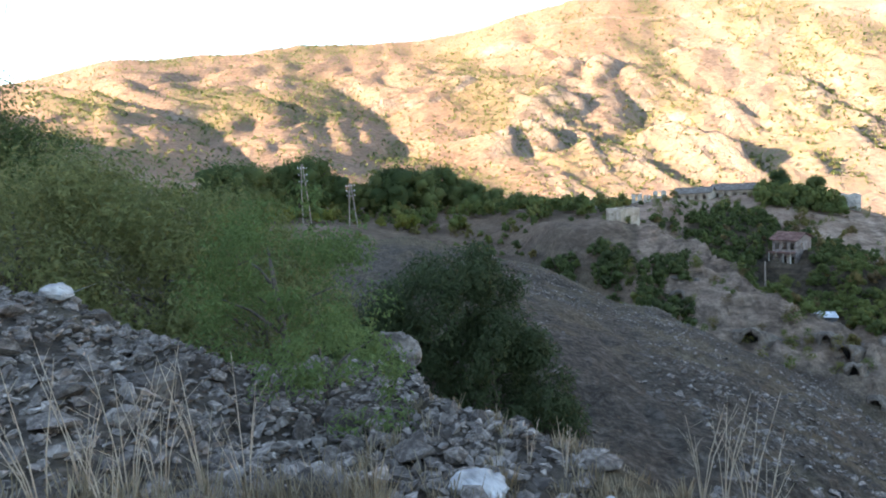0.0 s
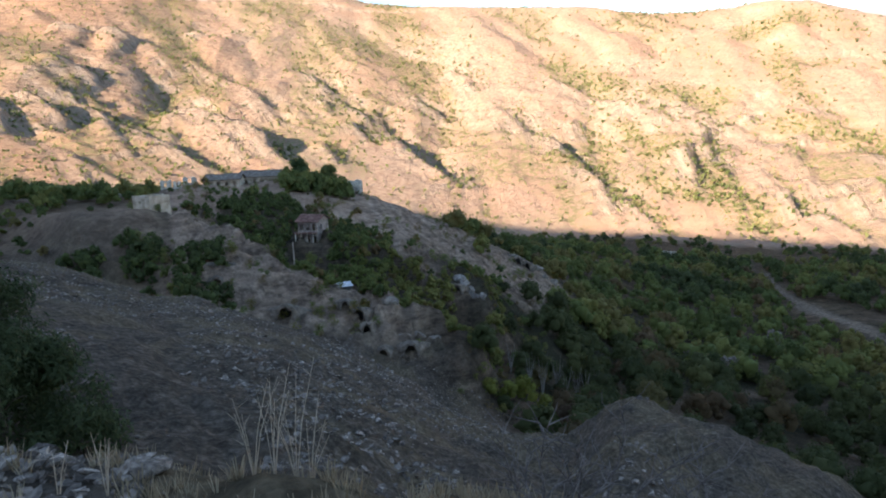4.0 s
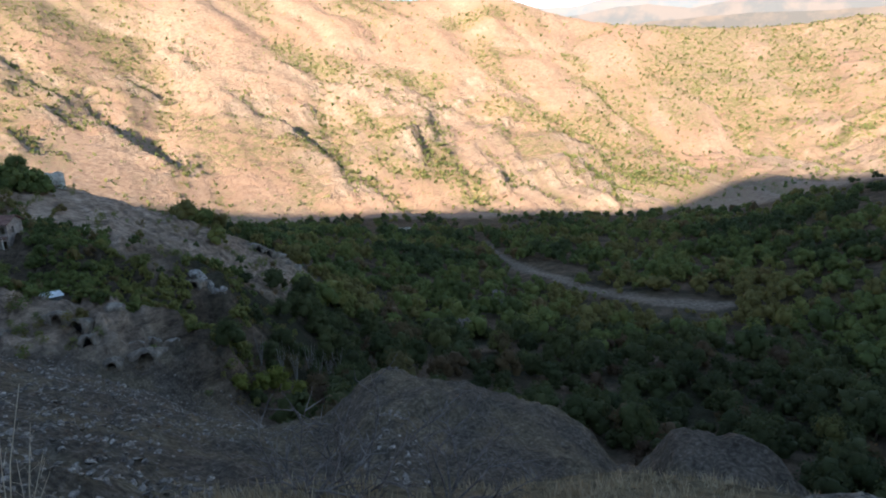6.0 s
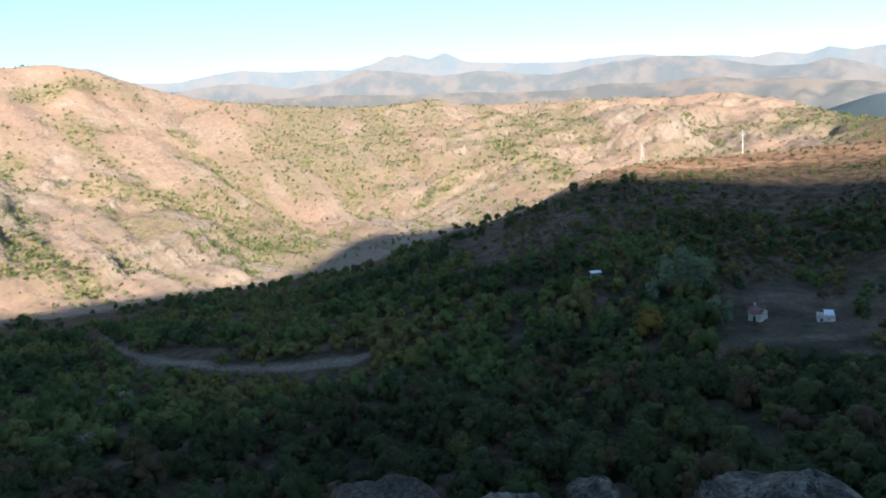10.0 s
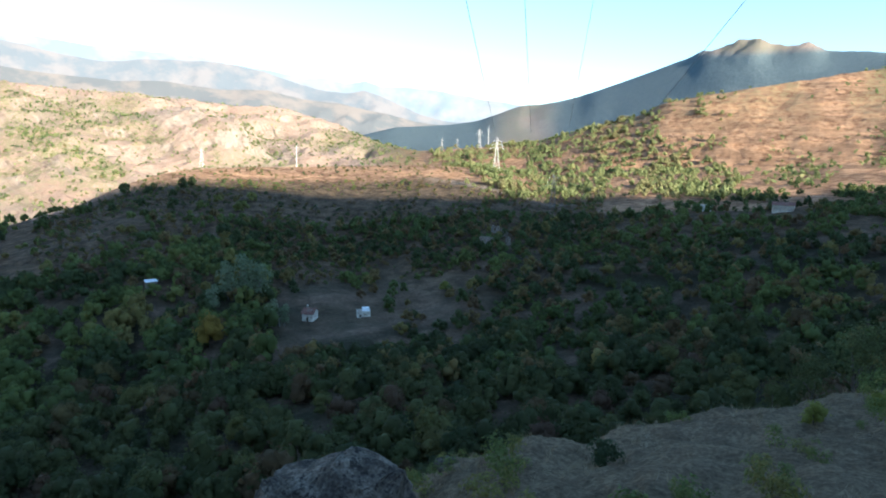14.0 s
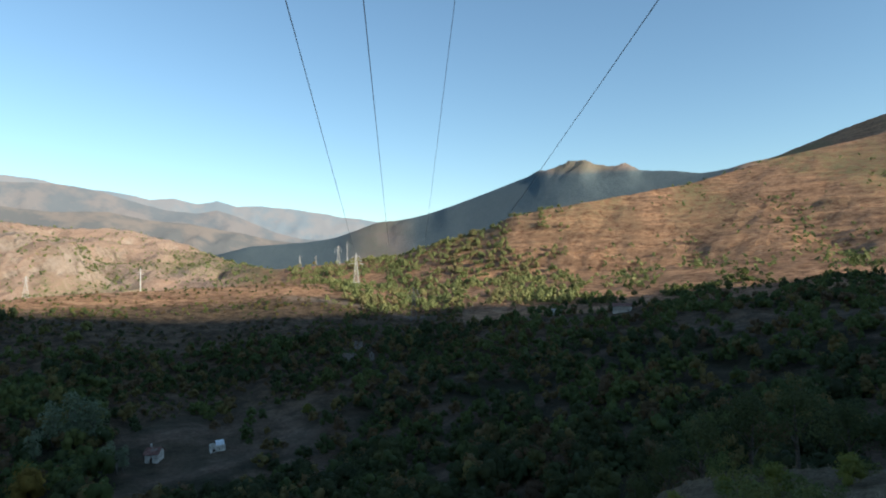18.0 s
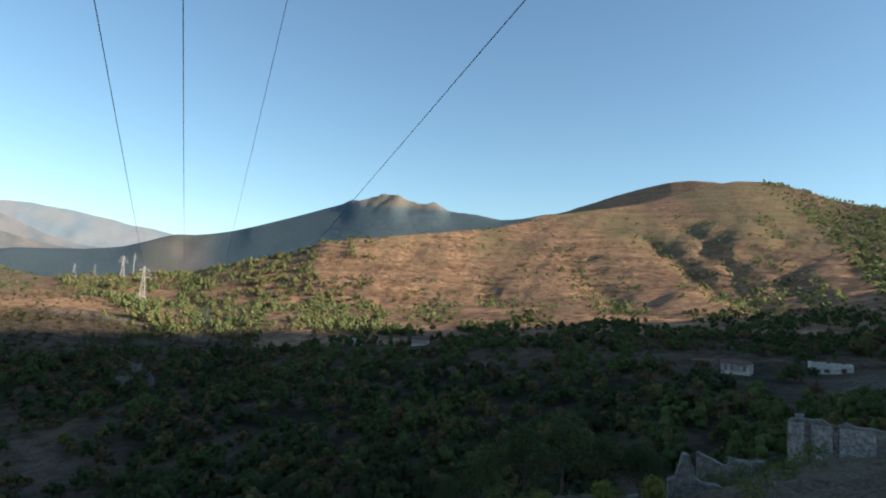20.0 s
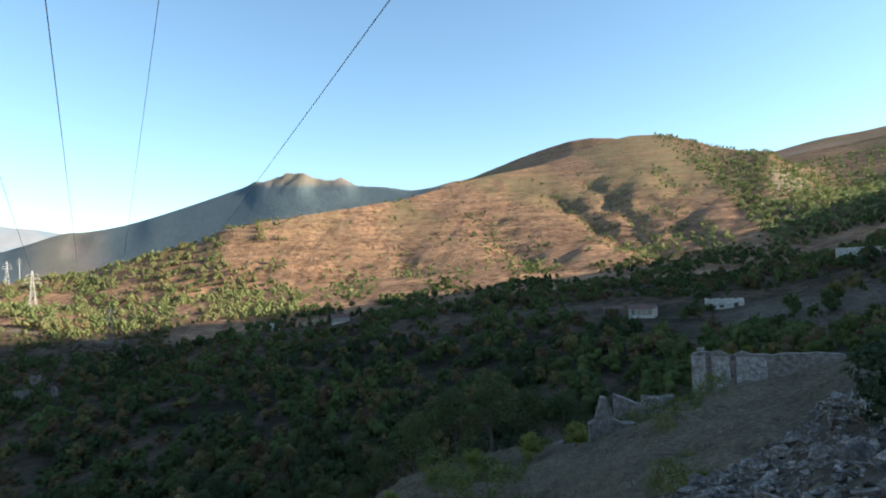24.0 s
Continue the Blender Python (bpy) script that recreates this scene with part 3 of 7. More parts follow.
def fold(deg, r):
    """The backs (1) and gullies (-0.6) of the hills across the valley."""
    x, y = r * np.sin(np.radians(deg)), r * np.cos(np.radians(deg))
    wx, wy = 1.1 * fractal(x / 420, y / 420, 13, 3), 1.1 * fractal(x / 420 + 40, y / 420, 15, 3)
    return billow(deg * 0.085 + 1.5 * np.log(r) + 0.35 * wx, np.log(r) * 1.5 - deg * 0.012 + 0.5 * wy, 11, 5, 0.45)


def raise_terrain():
    rr, zz = ring_curves()
    wide = np.exp(-np.linspace(-2, 2, 25) ** 2)
    n = len(np.arange(FINE0, FINE1, FLOOR_STEP))
    even = zz[-1].copy()
    even[12:n - 12] = np.convolve(zz[-1][:n], wide / wide.sum(), 'valid')
    crest_detail, zz[-1] = zz[-1] - even, even
    Z = np.zeros((len(BEARINGS), len(RADII)))
    for i in range(len(BEARINGS)):
        r = np.concatenate([[0, 1.5], rr[:, i], [3700, 4950]])
        z = np.concatenate([[-1.62, -1.75], zz[:, i], [-60, -120]])
        Z[i] = np.interp(RADII, r, z)
    Z += crest_detail[:, None] * np.exp(-((RADII[None, :] - rr[-1][:, None]) / 150) ** 2)
    k = np.exp(-np.linspace(-1.6, 1.6, 7) ** 2)
    k /= k.sum()
    P = np.pad(Z, ((0, 0), (3, 3)), mode='edge')
    Z = sum(k[j] * P[:, j:j + Z.shape[1]] for j in range(7))
    A, R = np.meshgrid(np.radians(BEARINGS), RADII, indexing='ij')
    X, Y = R * np.sin(A), R * np.cos(A)
    deg = np.degrees(A)
    crest = np.interp(BEARINGS, [c[0] for c in WEST_SHADE_RIDGE], [c[1] for c in WEST_SHADE_RIDGE])[:, None]
    west = (crest - np.abs(R - 1100) * 0.55) * ((deg > 220) & (deg < 313))
    Z = np.where((deg > 220) & (deg < 313), np.maximum(np.minimum(Z, 60), west), Z)
    # erosion: ribs and ravines on the far slopes, humps in the valley, grit close by
    ribs = fold(deg, R)
    slopes = step(R, 650, 880) * (1 - 0.7 * step(R, 1600, 2300)) * (1 - step(deg, 120, 131)) * (deg < 219)
    swell = np.interp(deg, [-46, -8, 10, 24, 60, 84, 120], [0.02, 0.019, 0.0155, 0.0145, 0.013, 0.009, 0.012]) * (1 - 0.45 * step(R, 1250, 1550))
    Z += slopes * swell * R * (ribs - 0.3)
    Z += step(R, 560, 900) * (deg < 131) * np.minimum(R, 1300) * (0.0018 * fractal(X / 60, Y / 60, 23, 4, 0.55) + 0.0052 * (1 - step(R, 950, 1150)) * step(fractal(X / 190, Y / 190, 25, 2), -0.5, 0.3) * (ridged(X / 70 + 0.4 * Y / 70, Y / 120, 27, 5, 0.55) - 0.75))
    bed, slab, show, ends, _, _ = strata(deg, R)
    Z += ends * R * 0.006 * (np.where(slab < 0.9, (slab / 0.9) ** 1.5, (1 - slab) / 0.1) - 0.35)
    Z += show * R * 0.006 * (np.where(bed < 0.93, (bed / 0.93) ** 1.3, (1 - bed) / 0.07) - 0.4)
    bed2 = (bed * 3 + 0.4 * fractal(X / 60, Y / 60, 89, 2)) % 1
    Z += show * R * 0.0025 * (np.where(bed2 < 0.85, bed2 / 0.85, (1 - bed2) / 0.15) - 0.45)
    Z += band(deg, 92, 131, 4) * band(R, 660, 1330, 40) * R * 0.006 * (ridged(X / 85, Y / 85, 35, 4, 0.55) - 0.35)
    Z += band(deg, 160, 215, 5) * band(R, 500, 940, 50) * 5.0 * (billow(deg * 0.12 - 1.6 * np.log(R), np.log(R) * 2.0, 31, 4) - 0.3)
    for lines, sharp in ((SCARPS_NORTH, True), (SCARPS_EAST, True), (GULLIES, False)):
        for size, line in lines:
            Z += carve(X, Y, line, size, sharp)
    Z = settle_crest(Z, NORTH_CREST + EAST_CREST[1:], 950, 2000, (700, 1150), (2000, 2600))
    Z = settle_crest(Z, HILL_CREST, 620, 1300, (460, 800), (1280, 1480))
    Z += band(deg, 131, 177, 3) * step(R, 1450, 1750) * R * 0.0022 * (billow(X / 300, Y / 300, 33, 5, 0.5) - 0.3)
    Z = settle_crest(Z, PEAK_CREST, 1700, 2600, (1700, 2300), (2700, 3300), 0.22)
    Z += band(deg, 158.5, 169.5, 0.8) * step(Z / R, 0.135, 0.155) * band(R, 1700, 2700, 100) * R * 0.0032 * (ridged(X / 60, Y / 60, 34, 4, 0.6) - 0.75)
    Z = settle_crest(Z, HILL_BACK, 1560, 2300, (1500, 1750), (2400, 3000))
    Z = settle_crest(Z, SOUTH_CREST, 1400, 2300, (1000, 1400), (2400, 3000))
    Z += band(deg, 150, 200, 6) * band(R, 480, 900, 50) * 1.1 * ridged(Z / 16 + deg * 0.02, deg * 0.05, 37, 2)
    Z += band(R, 60, 420, 20) * 1.1 * fractal(X / 22, Y / 22, 41, 4)
    Z += band(R, 13, 80, 3) * 0.42 * (fractal(X / 5, Y / 5, 47, 6, 0.62) - 0.3)
    Z += band(R, 22, 62, 4) * band(deg, 40, 104, 4) * 0.3 * (ridged(X / 3, Y / 3, 50, 4) - 0.9)
    Z += band(R, 75, 125, 8) * band(deg, 15, 48, 3) * (2.2 * ridged(X / 11, Y / 11, 49, 5, 0.55) + 0.9 * fractal(X / 2.6, Y / 2.6, 52, 4))
    Z += step(R, 1.5, 4) * (1 - step(R, 14, 20)) * 0.09 * fractal(X / 0.9, Y / 0.9, 53, 4)
    Z -= 2.6 * band(deg, 19, 42, 2) * band(R - spur_crest(deg), 5, 20, 5)
    # level ledges in the rock of the spurs
    ledgy = band(deg, 16, 47, 3) * band(R, 76, 122, 5) + band(deg, 33, 53, 2) * band(R, 128, 184, 6)
    q = Z / 2.3 + 0.5 * fractal(X / 14, Y / 14, 57, 3)
    Z += ledgy * 0.75 * (step(q - np.floor(q), 0.55, 0.95) - (q - np.floor(q)))
    return X, Y, Z, deg, R, ribs


GX, GY, GZ, GDEG, GR, GRIBS = raise_terrain()


def ground_height(x, y):
    """The sheet's height at places x, y (arrays or numbers)."""
    x, y = np.asarray(x, float), np.asarray(y, float)
    d = np.degrees(np.arctan2(x, y))
    d = np.where(d < FINE0, d + 360, d)
    r = np.hypot(x, y)
    i = np.clip(np.searchsorted(BEARINGS, d) - 1, 0, len(BEARINGS) - 2)
    j = np.clip(np.searchsorted(RADII, r) - 1, 0, len(RADII) - 2)
    fi = np.clip((d - BEARINGS[i]) / (BEARINGS[i + 1] - BEARINGS[i]), 0, 1)
    fj = np.clip((r - RADII[j]) / (RADII[j + 1] - RADII[j]), 0, 1)
    return ((GZ[i, j] * (1 - fi) + GZ[i + 1, j] * fi) * (1 - fj) + (GZ[i, j + 1] * (1 - fi) + GZ[i + 1, j + 1] * fi) * fj)


def at(bearing, distance, lift=0.0):
    """The place on the ground at a bearing and distance."""
    x, y = distance * math.sin(radians(bearing)), distance * math.cos(radians(bearing))
    return Vector((x, y, float(ground_height(x, y)) + lift))


def mesh_from(name, verts, quads, mat, smooth=False, attrs=None):
    """One mesh from arrays of places and four-cornered faces."""
    me = bpy.data.meshes.new(name)
    verts, quads = np.asarray(verts, np.float32), np.asarray(quads, np.int32)
    k = quads.shape[1]
    me.vertices.add(len(verts)), me.loops.add(quads.size), me.polygons.add(len(quads))
    me.vertices.foreach_set("co", verts.ravel())
    me.loops.foreach_set("vertex_index", quads.ravel())
    me.polygons.foreach_set("loop_start", np.arange(0, quads.size, k, dtype=np.int32))
    me.polygons.foreach_set("use_smooth", np.full(len(quads), smooth))
    for key, values in (attrs or {}).items():
        me.attributes.new(key, 'FLOAT', 'POINT').data.foreach_set("value", np.asarray(values, np.float32).ravel())
    me.materials.append(mat)
    me.update(calc_edges=True)
    return me


ROAD = [(68.2, 410), (69.0, 372), (69.7, 327), (71, 293), (73, 272), (75, 252), (77.5, 240), (80, 228), (84, 210), (88.5, 209), (92, 212)]


# cave mouths in the spurs: bearing, distance, width, height
CAVES = ((25.7, 82, 2.0, 1.6), (31.2, 85, 0.9, 0.9), (32.4, 85, 1.4, 1.0), (33.1, 80.5, 1.0, 1.2), (34.5, 77.5, 1.0, 0.8), (37.2, 78.5, 1.5, 1.0), (20.1, 92, 1.1, 1.0), (47.6, 174, 1.6, 1.6), (48.4, 174, 1.6, 1.6), (41.8, 108, 1.2, 1.0))


def build_ground():
    na, nr = GX.shape
    idx = np.arange(na * nr).reshape(na, nr)
    nxt = np.roll(idx, -1, axis=0)
    quads = np.stack([idx[:, :-1], idx[:, 1:], nxt[:, 1:], nxt[:, :-1]], -1).reshape(-1, 4)
    cap = [idx[k, 0] for k in (0, na // 4, na // 2, na - 30)]
    quads = np.concatenate([quads, [cap]])
    verts = np.stack([GX, GY, GZ], -1).reshape(-1, 3)
    slope = np.abs(np.gradient(GZ, axis=1) / np.maximum(np.gradient(GR, axis=1), 1e-3))
    rocky = step(slope, 0.62, 1.0) * step(GR, 400, 600) * (1 - 0.6 * band(GDEG, 134, 206, 4) * (GR < 1250))
    rocky = np.clip(rocky + 0.3 * band(GR, 76, 125, 6) * band(GDEG, 18, 48, 3) + 0.45 * band(GR, 128, 184, 6) * band(GDEG, 33, 53, 3), 0, 1)
    bed, slab, show, ends, bed_line, slab_line = strata(GDEG, GR)
    rocky = np.clip(rocky + 0.22 * band(GDEG, 92, 131, 4) * band(GR, 660, 1330, 40) * step(fractal(GX / 80, GY / 80, 97, 4), -0.4, 0.5), 0, 1)
    brink = foot_of(GX, GY, SCARPS_NORTH + SCARPS_EAST, 34, True)
    rocky = np.clip(rocky + 0.45 * show * step(bed, 0.5, 0.85) + 0.5 * ends * step(slab, 0.3, 0.7) + 0.9 * brink * step(fractal(GX / 18, GY / 18, 99, 3), -0.7, 0.1), 0, 1)
    veg = fractal(GDEG * 0.2 + np.log(GR) * 2, np.log(GR) * 4, 61, 5)
    green = np.clip(step(veg, -0.2, 0.5) * step(GR, 600, 850) * 0.85 + 0.8 * (1 - step(GRIBS, -0.35, 0.05)) * step(GR, 560, 750) * (GDEG < 134) + 0.7 * show * (1 - step(bed, 0.05, 0.28)) + 0.8 * ends * (1 - step(slab, 0.05, 0.25)), 0, 0.9) * (1 - rocky)
    lush = thicket_at(GX, GY)
    green, rocky = np.maximum(green, 0.95 * lush), rocky * (1 - 0.8 * lush)
    wob = fractal(GX / 30, GY / 30, 95, 3)
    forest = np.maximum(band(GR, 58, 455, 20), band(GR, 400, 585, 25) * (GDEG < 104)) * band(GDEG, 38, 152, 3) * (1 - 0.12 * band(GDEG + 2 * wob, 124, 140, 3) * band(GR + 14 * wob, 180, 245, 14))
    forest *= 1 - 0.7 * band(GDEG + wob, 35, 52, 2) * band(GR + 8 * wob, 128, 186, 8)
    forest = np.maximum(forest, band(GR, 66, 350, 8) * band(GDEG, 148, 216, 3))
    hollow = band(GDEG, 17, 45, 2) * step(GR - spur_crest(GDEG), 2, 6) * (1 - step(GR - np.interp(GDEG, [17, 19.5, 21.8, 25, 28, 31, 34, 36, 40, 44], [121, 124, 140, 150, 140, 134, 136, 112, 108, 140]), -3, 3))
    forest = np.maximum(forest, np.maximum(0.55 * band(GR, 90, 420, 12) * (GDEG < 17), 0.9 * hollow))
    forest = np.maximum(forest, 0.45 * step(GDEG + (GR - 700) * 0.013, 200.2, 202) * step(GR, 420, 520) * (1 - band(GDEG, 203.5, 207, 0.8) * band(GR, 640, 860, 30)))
    rocky = np.clip(rocky + 0.8 * band(GDEG, 204, 206.5, 0.7) * band(GR, 700, 850, 25), 0, 1)
    # Blue-grey peak: shade and haze put into its colour, less on the lit summit.
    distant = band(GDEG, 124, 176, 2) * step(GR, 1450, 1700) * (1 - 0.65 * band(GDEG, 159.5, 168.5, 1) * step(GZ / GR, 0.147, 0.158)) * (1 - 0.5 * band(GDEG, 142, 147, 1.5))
    straw = band(GDEG, 66, 136, 4) * (1 - step(GR, 14, 20)) * step(GR, 2, 4)
    straw = np.maximum(straw, 0.8 * band(GDEG, 134, 210, 4) * band(GR, 17, 64, 4))
    straw = np.maximum(straw, 0.75 * band(GDEG, -16, 14, 3) * band(GR + 6 * wob, 72, 98, 5))
    straw = np.maximum(straw, 0.8 * band(GDEG, 12, 66, 5) * (1 - step(GR, 8, 12)) * step(GR, 2.5, 4))
    ash = (1 - step(GR, 85, 110)) * (1 - 0.3 * band(GDEG, 132, 206, 5) * step(GR, 16, 24)) * (1 - 0.75 * band(GDEG, 66, 135, 5) * (1 - step(GR, 14, 20)) * step(GR, 2.2, 4))
    ash = np.maximum(ash, (1 - step(GR, 108, 125)) * band(GDEG, -20, 46, 5) * 0.7)
    ash = ash * (1 - 0.62 * band(GDEG, 10, 46, 3) * step(GR, 74, 84)) * (1 - forest * step(GR, 56, 70) * step(GDEG, 38, 50))
    brown = np.clip((band(GDEG, 108, 216, 3) * (GR < 620) + band(GDEG, 132, 216, 3) * (GR >= 620) * (GR < 1480)) * step(GR, 200, 300) + step(GR, 1500, 1700) * (GDEG > 175) + 0.45 * (1 - step(GDEG, 8, 34)) * step(GR, 560, 700), 0, 1)
    rd = np.interp(GDEG, [t[0] for t in ROAD], [t[1] for t in ROAD])
    road = band(GDEG, 68.5, 90.5, 0.3) * (1 - step(np.abs(GR - rd) / np.interp(GDEG, [69, 74, 90], [14, 9, 5.5]), 0.6, 1.1))
    road = np.maximum(road, 0.45 * band(GDEG, 199, 212, 3) * band(GR, 176, 240, 8))
    road = np.maximum(road, 0.15 * band(GDEG, 171, 190, 1.5) * band(GR, 252, 280, 6))
    road = np.maximum(road, 0.9 * band(GDEG, 136.0, 149.0, 1.5) * (1 - step(np.abs(GR - 455 + (GDEG - 136) * 5) / 7, 0.5, 1.0)))
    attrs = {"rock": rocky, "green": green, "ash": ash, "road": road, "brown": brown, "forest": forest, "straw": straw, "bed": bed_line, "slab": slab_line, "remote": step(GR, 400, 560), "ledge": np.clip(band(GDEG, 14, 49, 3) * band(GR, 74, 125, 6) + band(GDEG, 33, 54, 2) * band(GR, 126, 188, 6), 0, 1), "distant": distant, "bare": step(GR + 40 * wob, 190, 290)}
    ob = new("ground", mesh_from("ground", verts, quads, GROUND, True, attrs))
    return tagged(ob, "dry grassy hills and grey scree round a wooded valley", "ground", kind="structure")


build_ground()


# ---- the hazy ranges on the horizon ----
FAR_CREST = [(50, 8.8), (62, 8.8), (71, 8.3), (74, 8.0), (77, 8.0), (79.7, 8.5), (81.8, 8.75), (86, 8.6), (89, 8.5), (91.3, 8.4), (93.2, 8.8), (94.7, 9.42), (95.4, 9.3), (96.2, 9.48), (97.3, 9.1), (98.2, 8.95), (99.0, 9.2), (99.7, 9.4), (100.6, 8.95), (101.6, 8.5), (104.7, 8.1), (108.7, 7.7), (111.7, 7.6),
             (115, 7.7), (117, 7.5), (118, 7.25), (122, 6.8), (124, 6.5), (125, 6.2), (126.8, 6.4), (128.7, 6.0), (130.3, 6.38), (132, 5.85), (134, 5.95), (136.7, 5.75), (139, 5.35), (141, 4.95), (143.5, 4.6), (150, 3.6), (160, 3)]
NEAR_CREST = [(60, 7.0), (70, 7.0), (77.1, 7.3), (80, 7.7), (82.6, 7.7), (86, 7.1), (89.3, 7.4), (92.2, 8.4), (94.7, 8.2), (99, 7.45), (102.6, 7.6), (106.6, 6.95), (109.6, 6.65), (112.7, 7.1), (116.7, 7.25), (119.5, 7.1), (121.8, 6.65), (123.8, 6.05), (126.2, 5.35), (128.7, 5.15), (130.3, 5.45), (132.9, 4.55), (135.2, 3.6), (137.6, 3.0), (145, 2.4), (160, 2)]
FOOT_CREST = [(60, 6), (80, 6.2), (90, 6.4), (97, 6.0), (104, 5.6), (110, 5.2), (114, 5.5), (118, 5.0), (122, 5.1), (125, 4.5), (128, 4.3), (131, 3.7), (134, 3.1), (140, 2.2), (160, 1.6)]


def build_range(name, distance, crest, drop, seed, mat, label):
    a = np.arange(crest[0][0], crest[-1][0], 0.25)
    top = np.interp(a, [c[0] for c in crest], [c[1] for c in crest]) + 0.08
    d = np.linspace(0, 1, 32)
    A, D = np.meshgrid(a, d, indexing='ij')
    R = distance - 900 * D
    H = np.tan(np.radians(top))[:, None] * distance * (1 - D) - drop * D
    rel = ridged(A * 0.2 + D * 0.8, D * 1.7, seed, 6, 0.58)
    H = H + distance * 0.013 * (rel - 0.25) * (0.04 + np.sin(np.pi * np.minimum(D + 0.015, 1)))
    X, Y = R * np.sin(np.radians(A)), R * np.cos(np.radians(A))
    idx = np.arange(A.size).reshape(A.shape)
    quads = np.stack([idx[:-1, :-1], idx[1:, :-1], idx[1:, 1:], idx[:-1, 1:]], -1).reshape(-1, 4)
    ob = new(name, mesh_from(name, np.stack([X, Y, H], -1).reshape(-1, 3), quads, mat, True))
    return tagged(ob, label, "mountains", kind="structure")


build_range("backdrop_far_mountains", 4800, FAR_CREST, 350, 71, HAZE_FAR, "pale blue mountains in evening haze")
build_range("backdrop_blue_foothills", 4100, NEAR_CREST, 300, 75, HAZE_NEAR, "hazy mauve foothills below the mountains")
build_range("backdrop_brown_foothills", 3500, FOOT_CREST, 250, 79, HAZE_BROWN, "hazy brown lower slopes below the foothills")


# ---- woods ----
def leaf_cloud(seed, count, width, height, leaf, lobes=9, base=0.25, slim=1.0):
    """Corners of many small leaf clumps of one crown, round the z axis: an array (count, 4, 3)."""
    rs = np.random.RandomState(seed)
    ang = rs.rand(lobes) * 2 * np.pi
    hgt = base + (1 - base) * (0.1 + 0.75 * rs.rand(lobes))
    rad = width * 0.5 * (0.25 + 0.45 * rs.rand(lobes)) * np.sin(np.pi * np.clip(hgt, 0.12, 0.9)) ** 0.5
    cen = np.stack([rad * np.cos(ang), rad * np.sin(ang), hgt * height], -1)
    size = np.minimum(width, height) * (0.20 + 0.16 * rs.rand(lobes))
    which = rs.randint(0, lobes, count)
    way = rs.normal(size=(count, 3))
    way /= np.linalg.norm(way, axis=1, keepdims=True)
    way[:, 2] = np.where(way[:, 2] < -0.4, -way[:, 2], way[:, 2])
    dist = size[which] * (0.55 + 0.5 * rs.rand(count) ** 0.5)
    c = cen[which] + way * dist[:, None]
    n = way + rs.normal(size=(count, 3)) * 0.33 + [0, 0, 0.25]
    n /= np.linalg.norm(n, axis=1, keepdims=True)
    t = np.cross(n, rs.normal(size=(count, 3)))
    t /= np.linalg.norm(t, axis=1, keepdims=True)
    b = np.cross(n, t)
    s = leaf * (0.6 + 0.8 * rs.rand(count))[:, None]
    t, b = t * s, b * s * slim * (0.5 + 0.4 * rs.rand(count))[:, None]
    bend = n * s * 0.25
    return np.stack([c - t - b * 0.4, c + b - bend, c + t + b * 0.3, c - b - bend], 1)


def dome_cloud(seed, count, width, height, leaf, lobes=40, slim=0.4, low=0.0):
    """Leaves of a domed bush, hanging in many small sprays with gaps between: an array (count, 4, 3)."""
    rs = np.random.RandomState(seed)
    h = 0.05 + 0.9 * rs.rand(lobes) ** 0.75
    ang = rs.rand(lobes) * 2 * np.pi
    rad = 0.5 * width * np.sqrt(1 - (h * 0.96) ** 2) * (0.5 + 0.5 * rs.rand(lobes) ** 0.5)
    cen = np.stack([rad * np.cos(ang), rad * np.sin(ang), (low + (1 - low) * h) * height * (0.88 + 0.14 * rs.rand(lobes))], -1)
    size = width * (0.07 + 0.085 * rs.rand(lobes))
    which = rs.randint(0, lobes, count)
    way = rs.normal(size=(count, 3))
    way /= np.linalg.norm(way, axis=1, keepdims=True)
    c = cen[which] + way * (size[which] * (0.25 + 0.9 * rs.rand(count) ** 0.6))[:, None] * [1, 1, 0.85]
    n = way * [1, 1, 0.6] + rs.normal(size=(count, 3)) * 0.4 + [0, 0, 0.35]
    n /= np.linalg.norm(n, axis=1, keepdims=True)
    lean = rs.normal(size=(count, 3)) * 0.7 + way * [1, 1, 0.2] + [0, 0, -0.35]
    t = lean - n * (lean * n).sum(1, keepdims=True)
    t /= np.linalg.norm(t, axis=1, keepdims=True)
    b = np.cross(n, t)
    s = leaf * (0.6 + 0.8 * rs.rand(count))[:, None]
    t, b, bend = t * s, b * s * slim, n * s * 0.2
    return np.stack([c - t, c + b * 0.9 + bend, c + t - bend, c - b * 0.9 + bend], 1)


